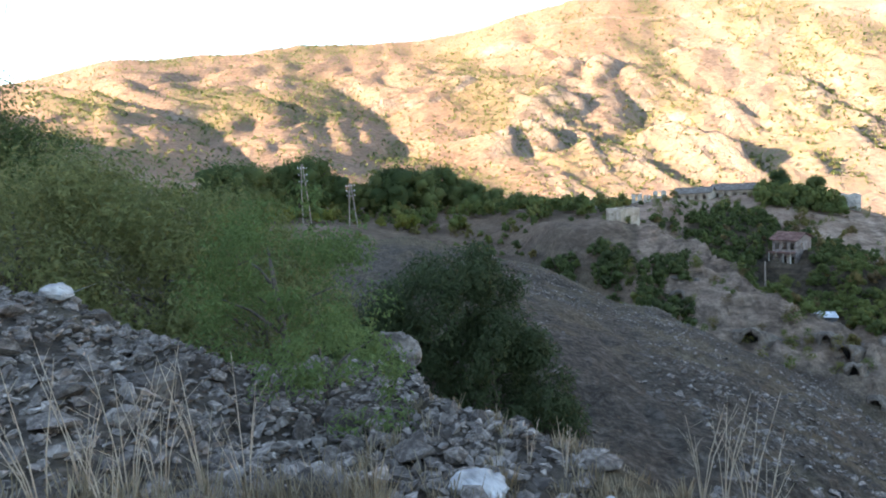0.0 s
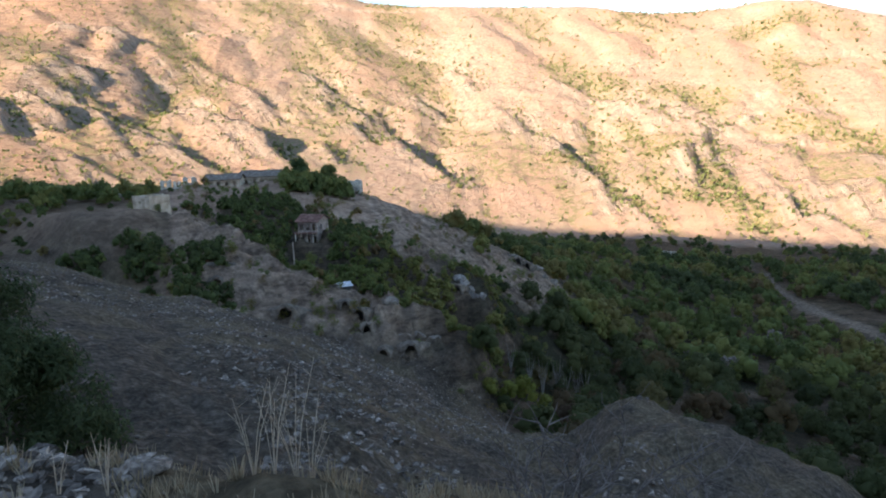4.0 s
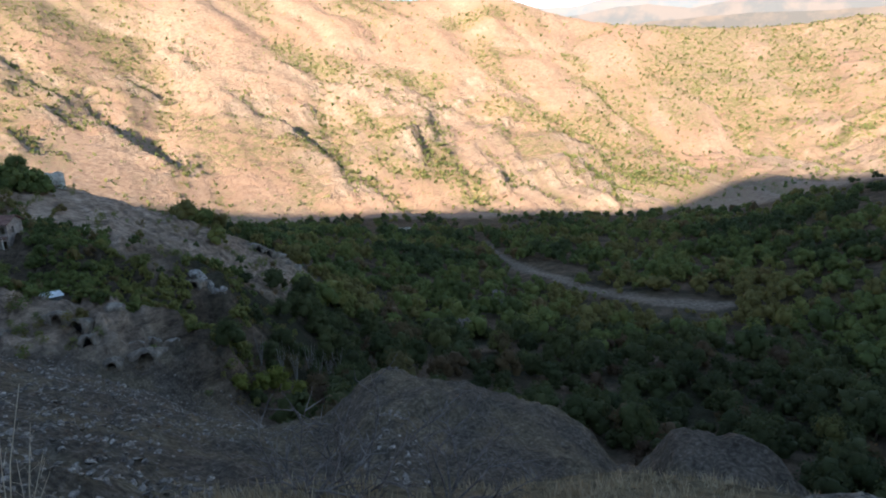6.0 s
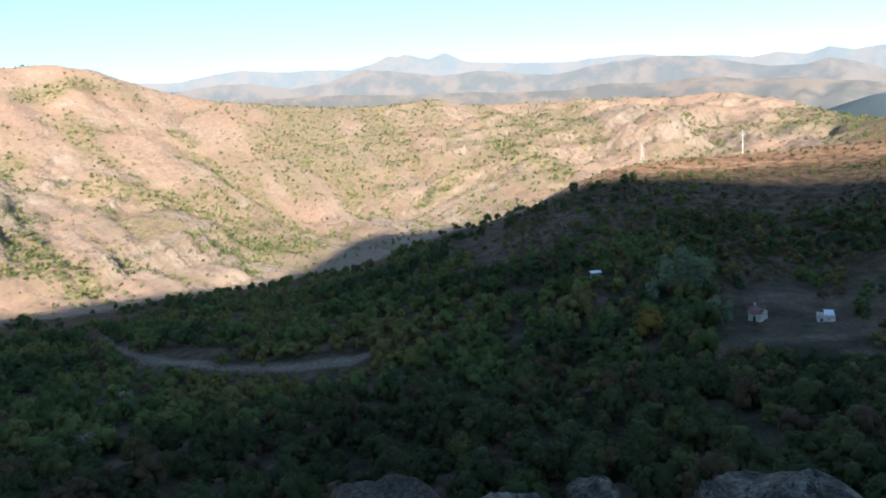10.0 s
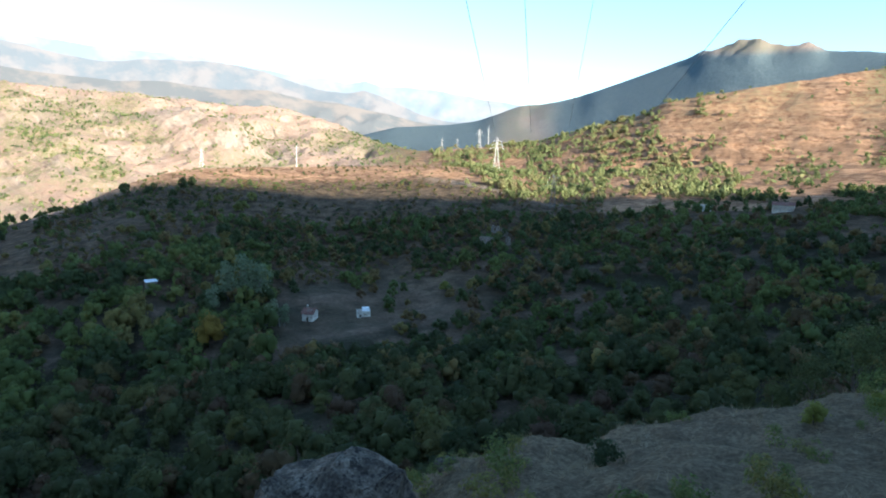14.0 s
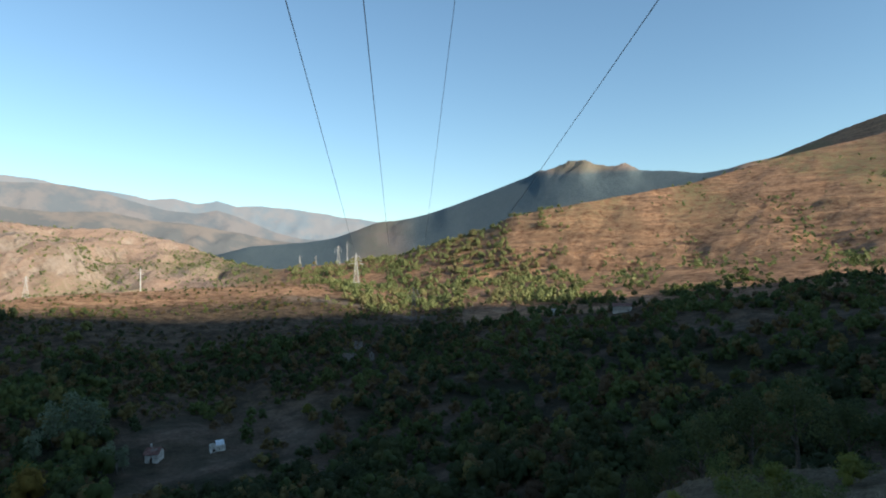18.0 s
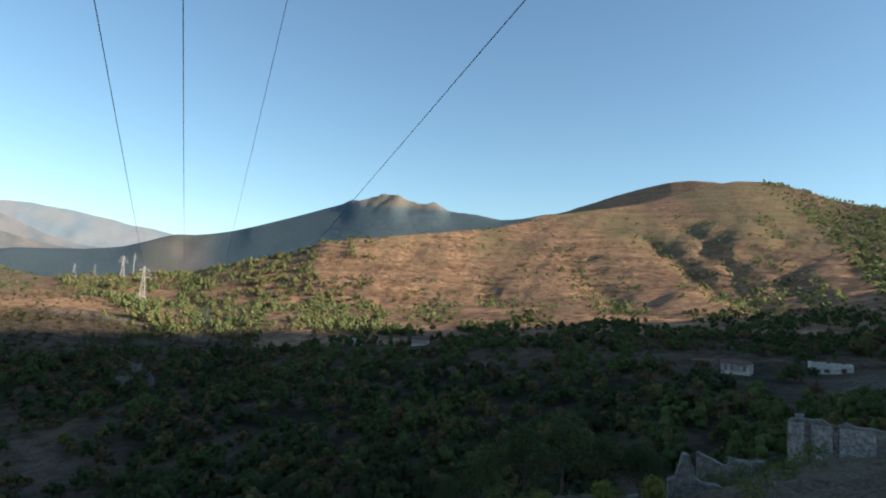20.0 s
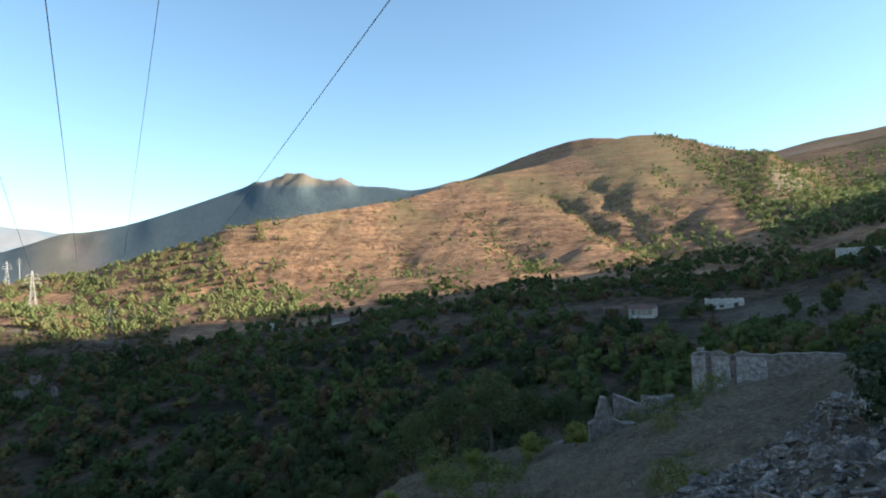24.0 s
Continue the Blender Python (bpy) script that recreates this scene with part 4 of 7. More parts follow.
def crown(seed, count, width, height, leaf, lobes=6, base=0.1):
    """A leafy crown: rounded boughs closed inside, with leaf clumps standing off them: places and four-cornered faces."""
    rs = np.random.RandomState(seed)
    verts, quads, total = [], [], 0
    bough = []
    for k in range(lobes):
        a = 2 * np.pi * (k * 0.618 + 0.15 * rs.rand())
        h = base + (1 - base) * (0.22 + 0.5 * (k + rs.rand()) / lobes)
        out = width * 0.5 * (0.5 if k < lobes - 1 else 0.12) * (0.6 + 0.5 * rs.rand()) * (1.15 - 0.55 * h)
        size = min(width, height) * (0.15 + 0.20 * rs.rand())
        c = np.array([out * np.cos(a), out * np.sin(a), h * height])
        bough.append((c, size))
        rows = []
        for lat in (-0.6, -0.05, 0.5, 1.05):
            ring = [(np.cos(t) * np.cos(lat), np.sin(t) * np.cos(lat), np.sin(lat)) for t in np.arange(7) * 2 * np.pi / 7 + rs.rand()]
            rows.append(c + np.array(ring) * size * (0.45 + 0.42 * rs.rand(7, 1)))
        verts.append(np.concatenate(rows))
        for q in range(3):
            quads += [[total + q * 7 + j, total + q * 7 + (j + 1) % 7, total + q * 7 + 7 + (j + 1) % 7, total + q * 7 + 7 + j] for j in range(7)]
        quads += [[total + 21, total + 22, total + 23, total + 24], [total + 24, total + 25, total + 27, total + 21]]
        total += 28
    which = rs.randint(0, lobes, count)
    way = rs.normal(size=(count, 3))
    way /= np.linalg.norm(way, axis=1, keepdims=True)
    way[:, 2] = np.where(way[:, 2] < -0.35, -way[:, 2], way[:, 2])
    c = np.array([b[0] for b in bough])[which] + way * (np.array([b[1] for b in bough])[which] * (0.62 + 0.62 * rs.rand(count)))[:, None]
    n = way + rs.normal(size=(count, 3)) * 0.42 + [0, 0, 0.2]
    n /= np.linalg.norm(n, axis=1, keepdims=True)
    t = np.cross(n, rs.normal(size=(count, 3)))
    t /= np.linalg.norm(t, axis=1, keepdims=True)
    b = np.cross(n, t)
    s = leaf * (0.5 + 0.8 * rs.rand(count))[:, None]
    t, b, bend = t * s, b * s * 0.75, n * s * 0.3
    cards = np.stack([c - t - bend, c + b, c + t - bend, c - b], 1).reshape(-1, 3)
    verts.append(cards)
    quads = np.concatenate([quads, total + np.arange(count * 4).reshape(-1, 4)])
    return np.concatenate(verts), quads


def plant_stuff(name, crowns, places, sizes, tints, mat, label, category, seed):
    rs = np.random.RandomState(seed)
    parts, faces, tint, total = [], [], [], 0
    for p, s, tn in zip(places, sizes, tints):
        v, q = crowns[rs.randint(len(crowns))]
        a = rs.rand() * 2 * np.pi
        m = np.array([[np.cos(a), -np.sin(a), 0], [np.sin(a), np.cos(a), 0], [0, 0, 1]]) * s
        m[2] *= 0.8 + 0.45 * rs.rand()
        parts.append(v @ m.T + p)
        faces.append(q + total)
        tint.append(np.full(len(v), tn))
        total += len(v)
    ob = new(name, mesh_from(name, np.concatenate(parts), np.concatenate(faces), mat, True, {"tint": np.concatenate(tint)}))
    return tagged(ob, label, category, kind="stuff")


def sow(seed, n, a0, a1, r0, r1, power=1.0, patch=None):
    """n places on the ground between two bearings and distances; patch(bearing, distance) gives how likely a plant is."""
    rs = np.random.RandomState(seed)
    a = a0 + (a1 - a0) * rs.rand(n)
    r = (r0 ** power + (r1 ** power - r0 ** power) * rs.rand(n)) ** (1 / power)
    keep = np.ones(n, bool) if patch is None else rs.rand(n) < patch(a, r)
    a, r = a[keep], r[keep]
    x, y = r * np.sin(np.radians(a)), r * np.cos(np.radians(a))
    return np.stack([x, y, ground_height(x, y) - 0.1], -1)


TREE_FAR = [crown(100 + i, 110, 7.8, 6.2, 0.36, 7, 0.0) for i in range(10)]
TREE_MID = [crown(120 + i, 260, 7.2, 5.8, 0.26, 8, 0.0) for i in range(8)]
TREE_LOW = [crown(130 + i, 40, 7.0, 5.0, 0.5, 5, 0.0) for i in range(8)]
SCRUB = [crown(150 + i, 84, 7.2, 5.0, 0.32, 6, 0.0) for i in range(8)]
BUSH_FAR = [(q.reshape(-1, 3), np.arange(len(q) * 4).reshape(-1, 4)) for q in (leaf_cloud(140 + i, 7, 4.6, 3.0, 1.05, 4, 0.05) for i in range(6))]
SHRUB = [(q.reshape(-1, 3), np.arange(len(q) * 4).reshape(-1, 4)) for q in (leaf_cloud(160 + i, 260, 2.2, 1.6, 0.10, 8, 0.0, 0.7) for i in range(5))]
rs = np.random.RandomState(5)


def valley_patch(a, r):
    rd = np.interp(a, [t[0] for t in ROAD], [t[1] for t in ROAD])
    wob = 2.5 * value_noise(a * 0.4, r * 0.05, 55)
    clear = 0.85 * band(a + wob, 122, 139.5, 2) * band(r + 6 * wob, 180, 272, 12) + 0.6 * band(a + wob, 119, 124, 1) * band(r, 130, 180, 10) + band(a, 67.3, 91, 0.6) * (r < rd + np.where(a < 81, 22, 9)) * (r > rd - np.interp(a, [68, 72, 76], [20, 14, 10])) + band(a, 188, 213, 1) * band(r, np.interp(a, [188, 192, 194, 203], [212, 205, 168, 160]), 266, 5) + 0.9 * band(a, 171, 190, 1) * band(r, 244, 286, 5)
    clear = clear + band(a, 110, 114, 1) * band(r, 205, 240, 5) + 0.85 * band(a + wob, 36, 52, 2) * band(r + 4 * wob, 130, 186, 6) + 0.3 * band(a, 125, 130, 1) * band(r, 90, 180, 5)
    clear = clear + 1.3 * band(a, 123.8, 132, 0.5) * band(r, 158, 202, 5) + 1.3 * band(a, 115.6, 117.6, 0.3) * band(r, 150, 176, 4) + 1.3 * band(a, 159, 168, 0.5) * band(r, 300, 340, 5)
    return np.clip(0.55 + 0.7 * step(value_noise(a * 0.3, r * 0.03, 77), -0.7, 0.2) - clear, 0, 1)


def stand_tint(p, seed, lo=0.0, hi=0.9, odd=0.06):
    """Leaf tints that change from stand to stand, with a few odd trees."""
    g = np.random.RandomState(seed)
    patch = 0.5 + 0.75 * fractal(p[:, 0] / 38, p[:, 1] / 38, seed, 2, 0.5)
    t = lo + (hi - lo) * np.clip(patch + 0.5 * (g.rand(len(p)) - 0.5), 0, 1)
    return np.where(g.rand(len(p)) < odd, 0.9 + 0.1 * g.rand(len(p)), t)


p = np.concatenate([sow(1, 3500, 41, 122, 150, 440, 1.35, lambda a, r: valley_patch(a, r) * (1 - 0.88 * step(a + 0.03 * (r - 300), 98, 103) * step(r, 262, 300))), sow(16, 900, 41, 106, 430, 590, 1.0, lambda a, r: 0.75 * step(value_noise(a * 0.4, r * 0.02, 21), -0.7, 0.2))])
b, d = np.degrees(np.arctan2(p[:, 0], p[:, 1])), np.hypot(p[:, 0], p[:, 1])
before = np.interp(b, [t[0] for t in ROAD], [t[1] for t in ROAD]) - d
low = np.where((b > 67) & (b < 91) & (before > 0), before * np.interp(b, [68, 72, 76], [0.1, 0.14, 0.19]) / 6.5 - 0.1, 9)
plant_stuff("valley_woods", TREE_FAR, p, np.minimum(0.5 + 0.85 * rs.rand(len(p)) ** 1.4, np.maximum(low, 0.16)), stand_tint(p, 51), VALLEY_LEAF, "dense green autumn woods filling the valley", "trees", 1)
p = sow(2, 4500, 112, 214, 120, 345, 1.5, valley_patch)
b, d = np.degrees(np.arctan2(p[:, 0], p[:, 1])), np.hypot(p[:, 0], p[:, 1])
# The tint range is kept dark to put the slope's shade into the leaves.
plant_stuff("slope_woods", SCRUB, p, (0.45 + 0.8 * rs.rand(len(p)) ** 1.3) * np.where((b > 189) & (d > 150), 0.36, 1), stand_tint(p, 55, 0.0, 0.55, 0.32), VALLEY_LEAF, "mixed woods, the slope's shade put into darker tints", "trees", 2)
p = sow(3, 1500, 46, 184, 64, 172, 1.4, lambda a, r: 0.85 * valley_patch(a, r))
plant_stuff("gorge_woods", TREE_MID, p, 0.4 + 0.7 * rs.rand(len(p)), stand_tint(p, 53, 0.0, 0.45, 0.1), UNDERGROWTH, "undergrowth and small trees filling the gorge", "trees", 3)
p = sow(8, 7000, 104, 152, 240, 520, 1.2, lambda a, r: step(value_noise(a * 0.3, r * 0.02, 9), -0.9, 0.1) * np.where(r > 455, 0.25, 0.9) * (1 - band(a, 140.2, 144.5, 0.4) * band(r, 245, 302, 5)))
plant_stuff("plateau_scrub", TREE_LOW, p, 0.2 + 0.36 * rs.rand(len(p)) ** 1.5, stand_tint(p, 57, 0.0, 0.6, 0.45), VALLEY_LEAF, "low scrub on the flank of the plateau", "bushes", 8)
def far_patch(a, r):
    bed, slab, show, ends, _, _ = strata(a, r)
    clump = step(fractal(a * 0.2 + np.log(r) * 2, np.log(r) * 4, 61, 5), -0.3, 0.6)
    x, y = r * np.sin(np.radians(a)), r * np.cos(np.radians(a))
    foot = foot_of(x, y, SCARPS_NORTH + SCARPS_EAST, 26)
    beds = show * ((bed > 0.92) | (bed < 0.16)) + ends * (slab < 0.22)
    hollow = 1 - step(fold(a, r), -0.25, 0.05)
    return np.clip(0.07 + 0.05 * step(a, 70, 90) + 0.10 * (1 - step(a, 12, 34)) + 0.4 * hollow * step(r, 700, 850) + (0.5 - 0.12 * step(a, 80, 92) + 0.3 * band(a, 36, 78, 8) * step(r, 1000, 1200)) * clump * step(r, 850, 1050) + 0.45 * beds * step(value_noise(a * 0.5, np.log(r) * 12, 67), -0.1, 0.4) + 0.95 * foot + 0.8 * thicket_at(x, y), 0, 1)


p = sow(4, 115000, -45, 135, 640, 1750, 0.6, far_patch)
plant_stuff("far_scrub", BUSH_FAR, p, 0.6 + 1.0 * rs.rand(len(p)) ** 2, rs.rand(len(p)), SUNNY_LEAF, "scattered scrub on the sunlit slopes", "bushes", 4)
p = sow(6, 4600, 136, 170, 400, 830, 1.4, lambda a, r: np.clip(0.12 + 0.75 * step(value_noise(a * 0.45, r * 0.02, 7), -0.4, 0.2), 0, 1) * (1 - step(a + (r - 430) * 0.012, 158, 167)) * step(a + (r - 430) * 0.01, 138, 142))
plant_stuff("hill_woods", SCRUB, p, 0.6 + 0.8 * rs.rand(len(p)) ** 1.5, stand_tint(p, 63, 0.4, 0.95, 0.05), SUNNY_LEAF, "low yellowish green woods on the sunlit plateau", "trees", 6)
p = sow(7, 1700, 158, 214, 350, 470, 1.2, lambda a, r: 0.9 * step(value_noise(a * 0.25, r * 0.02, 19), -0.5, 0.2) * (r > np.where((a > 159) & (a < 168), 362, 0)))
plant_stuff("hill_foot_woods", TREE_LOW, p, 0.5 + 0.5 * rs.rand(len(p)), rs.rand(len(p)) ** 1.5 * 0.8, VALLEY_LEAF, "dark trees along the foot of the brown hill", "trees", 7)
def gully_patch(a, r):
    x, y = r * np.sin(np.radians(a)), r * np.cos(np.radians(a))
    return np.clip(0.9 * foot_of(x, y, GULLIES, 15, True) * (0.35 + 0.65 * (1 - step(r, 520, 760))) + 0.95 * step(a + (r - 700) * 0.013, 200.0, 200.8) + 0.012, 0, 1)


p = sow(9, 9000, 150, 215, 440, 960, 1.2, gully_patch)
plant_stuff("gully_scrub", BUSH_FAR, p, 0.6 + 0.9 * rs.rand(len(p)), rs.rand(len(p)), SUNNY_LEAF, "scrub in the gullies of the brown hill", "bushes", 9)
p = sow(14, 2300, 195, 219, 480, 1300, 1.2, lambda a, r: step(a + (r - 700) * 0.013, 200.0, 201.0) * (1 - 0.8 * band(a, 203.5, 207, 0.8) * band(r, 640, 860, 30)))
plant_stuff("flank_woods", BUSH_FAR, p, 0.9 + 0.9 * rs.rand(len(p)), 0.5 * rs.rand(len(p)), SUNNY_LEAF, "woods on the far flank of the brown hill", "trees", 14)
p = sow(15, 900, 14, 50, 76, 190, 1.0, lambda a, r: step(value_noise(a * 0.4, r * 0.1, 43), -0.3, 0.4))
plant_stuff("spur_brush", SHRUB, p, 0.4 + 0.8 * rs.rand(len(p)), 0.5 + 0.5 * rs.rand(len(p)), VALLEY_LEAF, "low brown and green brush on the rocky spurs", "bushes", 15)
p = sow(19, 1500, 150, 197, 480, 930, 1.1, lambda a, r: 0.55 * step(value_noise(a * 0.25, r * 0.02, 23), 0.0, 0.5))
plant_stuff("hill_bushes", BUSH_FAR, p, 0.6 + 0.7 * rs.rand(len(p)), 0.5 * rs.rand(len(p)), SUNNY_LEAF, "scattered bushes on the brown grass hill", "bushes", 19)
p = sow(12, 420, 6, 21, 82, 104, 1.0, lambda a, r: step(value_noise(a * 0.5, r * 0.12, 65), -0.5, 0.1))
plant_stuff("hollow_scrub", SCRUB, p, 0.25 + 0.3 * rs.rand(len(p)), 0.25 * rs.rand(len(p)), VALLEY_LEAF, "dark scrub in the hollow behind the grey hill", "bushes", 12)
p = sow(10, 2000, -45, 49, 88, 240, 1.3, lambda a, r: np.clip(step(value_noise(a * 0.2, r * 0.04, 29), -0.6, 0.2) * np.where((a > 8) & (a < 19.5) & (r > 104) & (r < 190), 0.12, 1) * np.where((a > 20) & (a < 30) & (r > 155) & (r < 190), 0.15, 1) * np.where((a > 33) & (r > 126) & (r < 186), 0.12, 1) * np.where((a > 26.4) & (a < 30.2) & (r > 101) & (r < 124), 0.0, 1) * np.where((a > 41.4) & (a < 45.0) & (r > 95) & (r < 122), 0.0, 1) * np.where((a > 30.0) & (a < 32.4) & (r > 86) & (r < 101), 0.0, 1) * np.where((a > 26) & (r < 96), 0.1, 1) * np.where((a > -12) & (a < 12) & (r < 100), 0.3, 1), 0, 1))
plant_stuff("spur_scrub", SCRUB, p, 0.16 + 0.34 * rs.rand(len(p)) ** 1.5, stand_tint(p, 61, 0.1, 0.9, 0.12), VALLEY_LEAF, "dark scrub over the village spur", "bushes", 10)
p = sow(13, 330, -24, 16, 138, 180, 1.0)
plant_stuff("skyline_scrub", SCRUB, p, 0.35 + 0.55 * rs.rand(len(p)), 0.3 + 0.6 * rs.rand(len(p)), VALLEY_LEAF, "green and yellowish scrub along the crest of the spur", "bushes", 13)
def hollow_patch(a, r):
    rim = np.interp(a, [17, 19.5, 21.8, 25, 28, 31, 34, 36, 40, 44], [121, 124, 140, 150, 140, 134, 136, 112, 108, 140])
    open_ground = band(a, 26.4, 30.2, 0.3) * band(r, 101, 124, 2) + band(a, 41.4, 45.0, 0.3) * band(r, 95, 122, 2) + band(a, 30.0, 32.4, 0.2) * band(r, 86, 101, 2)
    return 0.95 * (r > spur_crest(a) + 3) * (r < rim + 1) * (1 - np.clip(open_ground, 0, 1))


p = sow(17, 2600, 17, 46, 86, 152, 1.0, hollow_patch)
plant_stuff("hollow_woods", SCRUB, p, 0.16 + 0.32 * rs.rand(len(p)) ** 1.5, stand_tint(p, 59, 0.2, 0.85, 0.08), VALLEY_LEAF, "dense green thicket in the hollow behind the cave spur", "bushes", 17)
p = sow(18, 80, 26.6, 32.2, 155, 168, 1.0)
plant_stuff("crest_hedge", SCRUB, p, 0.5 + 0.45 * rs.rand(len(p)), 0.3 + 0.5 * rs.rand(len(p)), VALLEY_LEAF, "thick olive hedge beside the ruined house", "bushes", 18)
p = sow(11, 620, 132, 200, 17, 62, 1.2, lambda a, r: step(value_noise(a * 0.2, r * 0.12, 39), -0.1, 0.4))
plant_stuff("slope_shrubs", SHRUB, p, 0.3 + 0.6 * rs.rand(len(p)), 0.4 + 0.5 * rs.rand(len(p)), VALLEY_LEAF, "small shrubs on the grassy slope", "bushes", 11)


# ---- tools for things ----
def part(name, bm, mat, parent=None, label="", smooth=False):
    me = bpy.data.meshes.new(name)
    bm.normal_update()
    bm.to_mesh(me)
    bm.free()
    me.materials.append(mat)
    if smooth:
        me.polygons.foreach_set("use_smooth", np.ones(len(me.polygons), bool))
    ob = new(name, me)
    ob.parent = parent
    if label:
        ob["label"] = label
    return ob


def thing(name, m, label, category, group=""):
    ob = new(name)
    ob.matrix_world = m
    return tagged(ob, label, category, group)


def box(bm, cx, cy, cz, sx, sy, sz, turn=None, bevel=0.0):
    m = Matrix.LocRotScale((cx, cy, cz), turn, (sx, sy, sz))
    out = bmesh.ops.create_cube(bm, size=1, matrix=m)
    if bevel:
        edges = list({e for v in out["verts"] for e in v.link_edges})
        bmesh.ops.bevel(bm, geom=edges, offset=bevel, segments=1, affect='EDGES')
    return bm


def beam(bm, a, b, w, sides=4):
    """A straight bar from a to b."""
    return tube(bm, [a, b], [w, w], sides)


def tube(bm, points, radii, sides=5):
    """A round bar along a line of points."""
    rings = []
    points = [Vector(q) for q in points]
    for i, q in enumerate(points):
        way = (points[min(i + 1, len(points) - 1)] - points[max(i - 1, 0)]).normalized()
        side = way.cross(Vector((0.31, 0.17, 0.93)))
        side = side.normalized() if side.length > 0.05 else Vector((1, 0, 0))
        up = way.cross(side)
        rings.append([bm.verts.new(q + (side * math.cos(k * 2 * math.pi / sides) + up * math.sin(k * 2 * math.pi / sides)) * radii[i]) for k in range(sides)])
    for r0, r1 in zip(rings, rings[1:]):
        for k in range(sides):
            bm.faces.new((r0[k], r0[(k + 1) % sides], r1[(k + 1) % sides], r1[k]))
    bm.faces.new(rings[0][::-1]), bm.faces.new(rings[-1])
    return bm


def wall(bm, length, height, thick, openings=(), ragged=0.0, seed=0, m=Matrix()):
    """A wall along x from 0, with openings (x0, x1, z0, z1) right through and, where ragged, a broken top."""
    rnd = random.Random(seed)
    xs = sorted({0.0, length, *(v for o in openings for v in o[:2] if 0 < v < length), *(length * k / max(2, int(length / 0.8)) for k in range(1, max(2, int(length / 0.8))))})
    xs = [x for i, x in enumerate(xs) if i == 0 or x - xs[i - 1] > 0.02]
    zs = sorted({0.0, height, *(v for o in openings for v in o[2:] if 0 < v < height)})
    tops = [height - ragged * rnd.random() ** 1.5 for _ in xs]
    def solid(i, k):
        if not (0 <= i < len(xs) - 1 and 0 <= k < len(zs) - 1):
            return False
        x, z = (xs[i] + xs[i + 1]) / 2, (zs[k] + zs[k + 1]) / 2
        return not any(o[0] < x < o[1] and o[2] < z < o[3] for o in openings)
    made = {}
    def v(i, k, y):
        if (i, k, y) not in made:
            z = zs[k] if k < len(zs) - 1 else max(tops[i], zs[k - 1] + 0.05)
            made[i, k, y] = bm.verts.new(m @ Vector((xs[i], y, z)))
        return made[i, k, y]
    for i in range(len(xs) - 1):
        for k in range(len(zs) - 1):
            if not solid(i, k):
                continue
            bm.faces.new((v(i, k, 0), v(i + 1, k, 0), v(i + 1, k + 1, 0), v(i, k + 1, 0)))
            bm.faces.new((v(i, k, thick), v(i, k + 1, thick), v(i + 1, k + 1, thick), v(i + 1, k, thick)))
            if not solid(i - 1, k):
                bm.faces.new((v(i, k, 0), v(i, k + 1, 0), v(i, k + 1, thick), v(i, k, thick)))
            if not solid(i + 1, k):
                bm.faces.new((v(i + 1, k, 0), v(i + 1, k, thick), v(i + 1, k + 1, thick), v(i + 1, k + 1, 0)))
            if not solid(i, k - 1):
                bm.faces.new((v(i, k, 0), v(i, k, thick), v(i + 1, k, thick), v(i + 1, k, 0)))
            if not solid(i, k + 1):
                bm.faces.new((v(i, k + 1, 0), v(i + 1, k + 1, 0), v(i + 1, k + 1, thick), v(i, k + 1, thick)))
    return bm


def make_rough(name, stops, scale, relief=0.4, rough=0.9, speck=None, by_object=False):
    """A weathered surface: two scales of noise, with specks or per-piece variation."""
    m, nodes, links, bsdf = material(name)
    pos = nodes.new("ShaderNodeTexCoord").outputs["Object"]
    a = noise_node(nodes, links, scale, 7, pos)
    b = noise_node(nodes, links, scale * 7, 4, pos)
    f = calc(nodes, links, 'ADD', calc(nodes, links, 'MULTIPLY', a, 0.65), calc(nodes, links, 'MULTIPLY', b, 0.35))
    col = ramp(nodes, links, f, stops)
    if speck:
        col = mix(nodes, links, ramp(nodes, links, noise_node(nodes, links, scale * 2.6, 6, pos, 0.7), [(0.56, grey(0)), (0.68, grey(0.9))]), col, speck)
    if by_object:
        info = nodes.new("ShaderNodeObjectInfo").outputs["Random"]
        isl = nodes.new("ShaderNodeNewGeometry").outputs["Random Per Island"]
        both = calc(nodes, links, 'FRACT', calc(nodes, links, 'ADD', info, isl, False))
        col = mix(nodes, links, 1.0, col, ramp(nodes, links, both, [(0, grey(0.45)), (0.7, grey(1.0)), (0.93, grey(1.2)), (1, grey(1.65))]), 'MULTIPLY')
    links.new(col, bsdf.inputs["Base Color"])
    bsdf.inputs["Roughness"].default_value = rough
    bsdf.inputs["Specular IOR Level"].default_value = 0.2
    bump(nodes, links, bsdf, f, relief, 0.05 / max(scale, 0.2))
    return m


PLASTER = make_rough("stained_plaster", [(0.3, (0.36, 0.33, 0.28)), (0.5, (0.60, 0.56, 0.48)), (0.75, (0.70, 0.67, 0.60))], 1.2)
TAN_PLASTER = make_rough("tan_plaster", [(0.3, (0.34, 0.27, 0.20)), (0.5, (0.52, 0.43, 0.33)), (0.75, (0.62, 0.54, 0.43))], 0.9)
MASONRY = make_rough("rubble_masonry", [(0.2, (0.09, 0.075, 0.06)), (0.42, (0.18, 0.155, 0.13)), (0.6, (0.26, 0.23, 0.195)), (0.85, (0.36, 0.325, 0.285))], 2.2, 0.8, speck=(0.15, 0.12, 0.11))
STONE = make_rough("grey_rubble_stone", [(0.3, (0.108, 0.091, 0.078)), (0.55, (0.215, 0.185, 0.16)), (0.8, (0.38, 0.335, 0.29))], 3.0, 0.7, by_object=True)
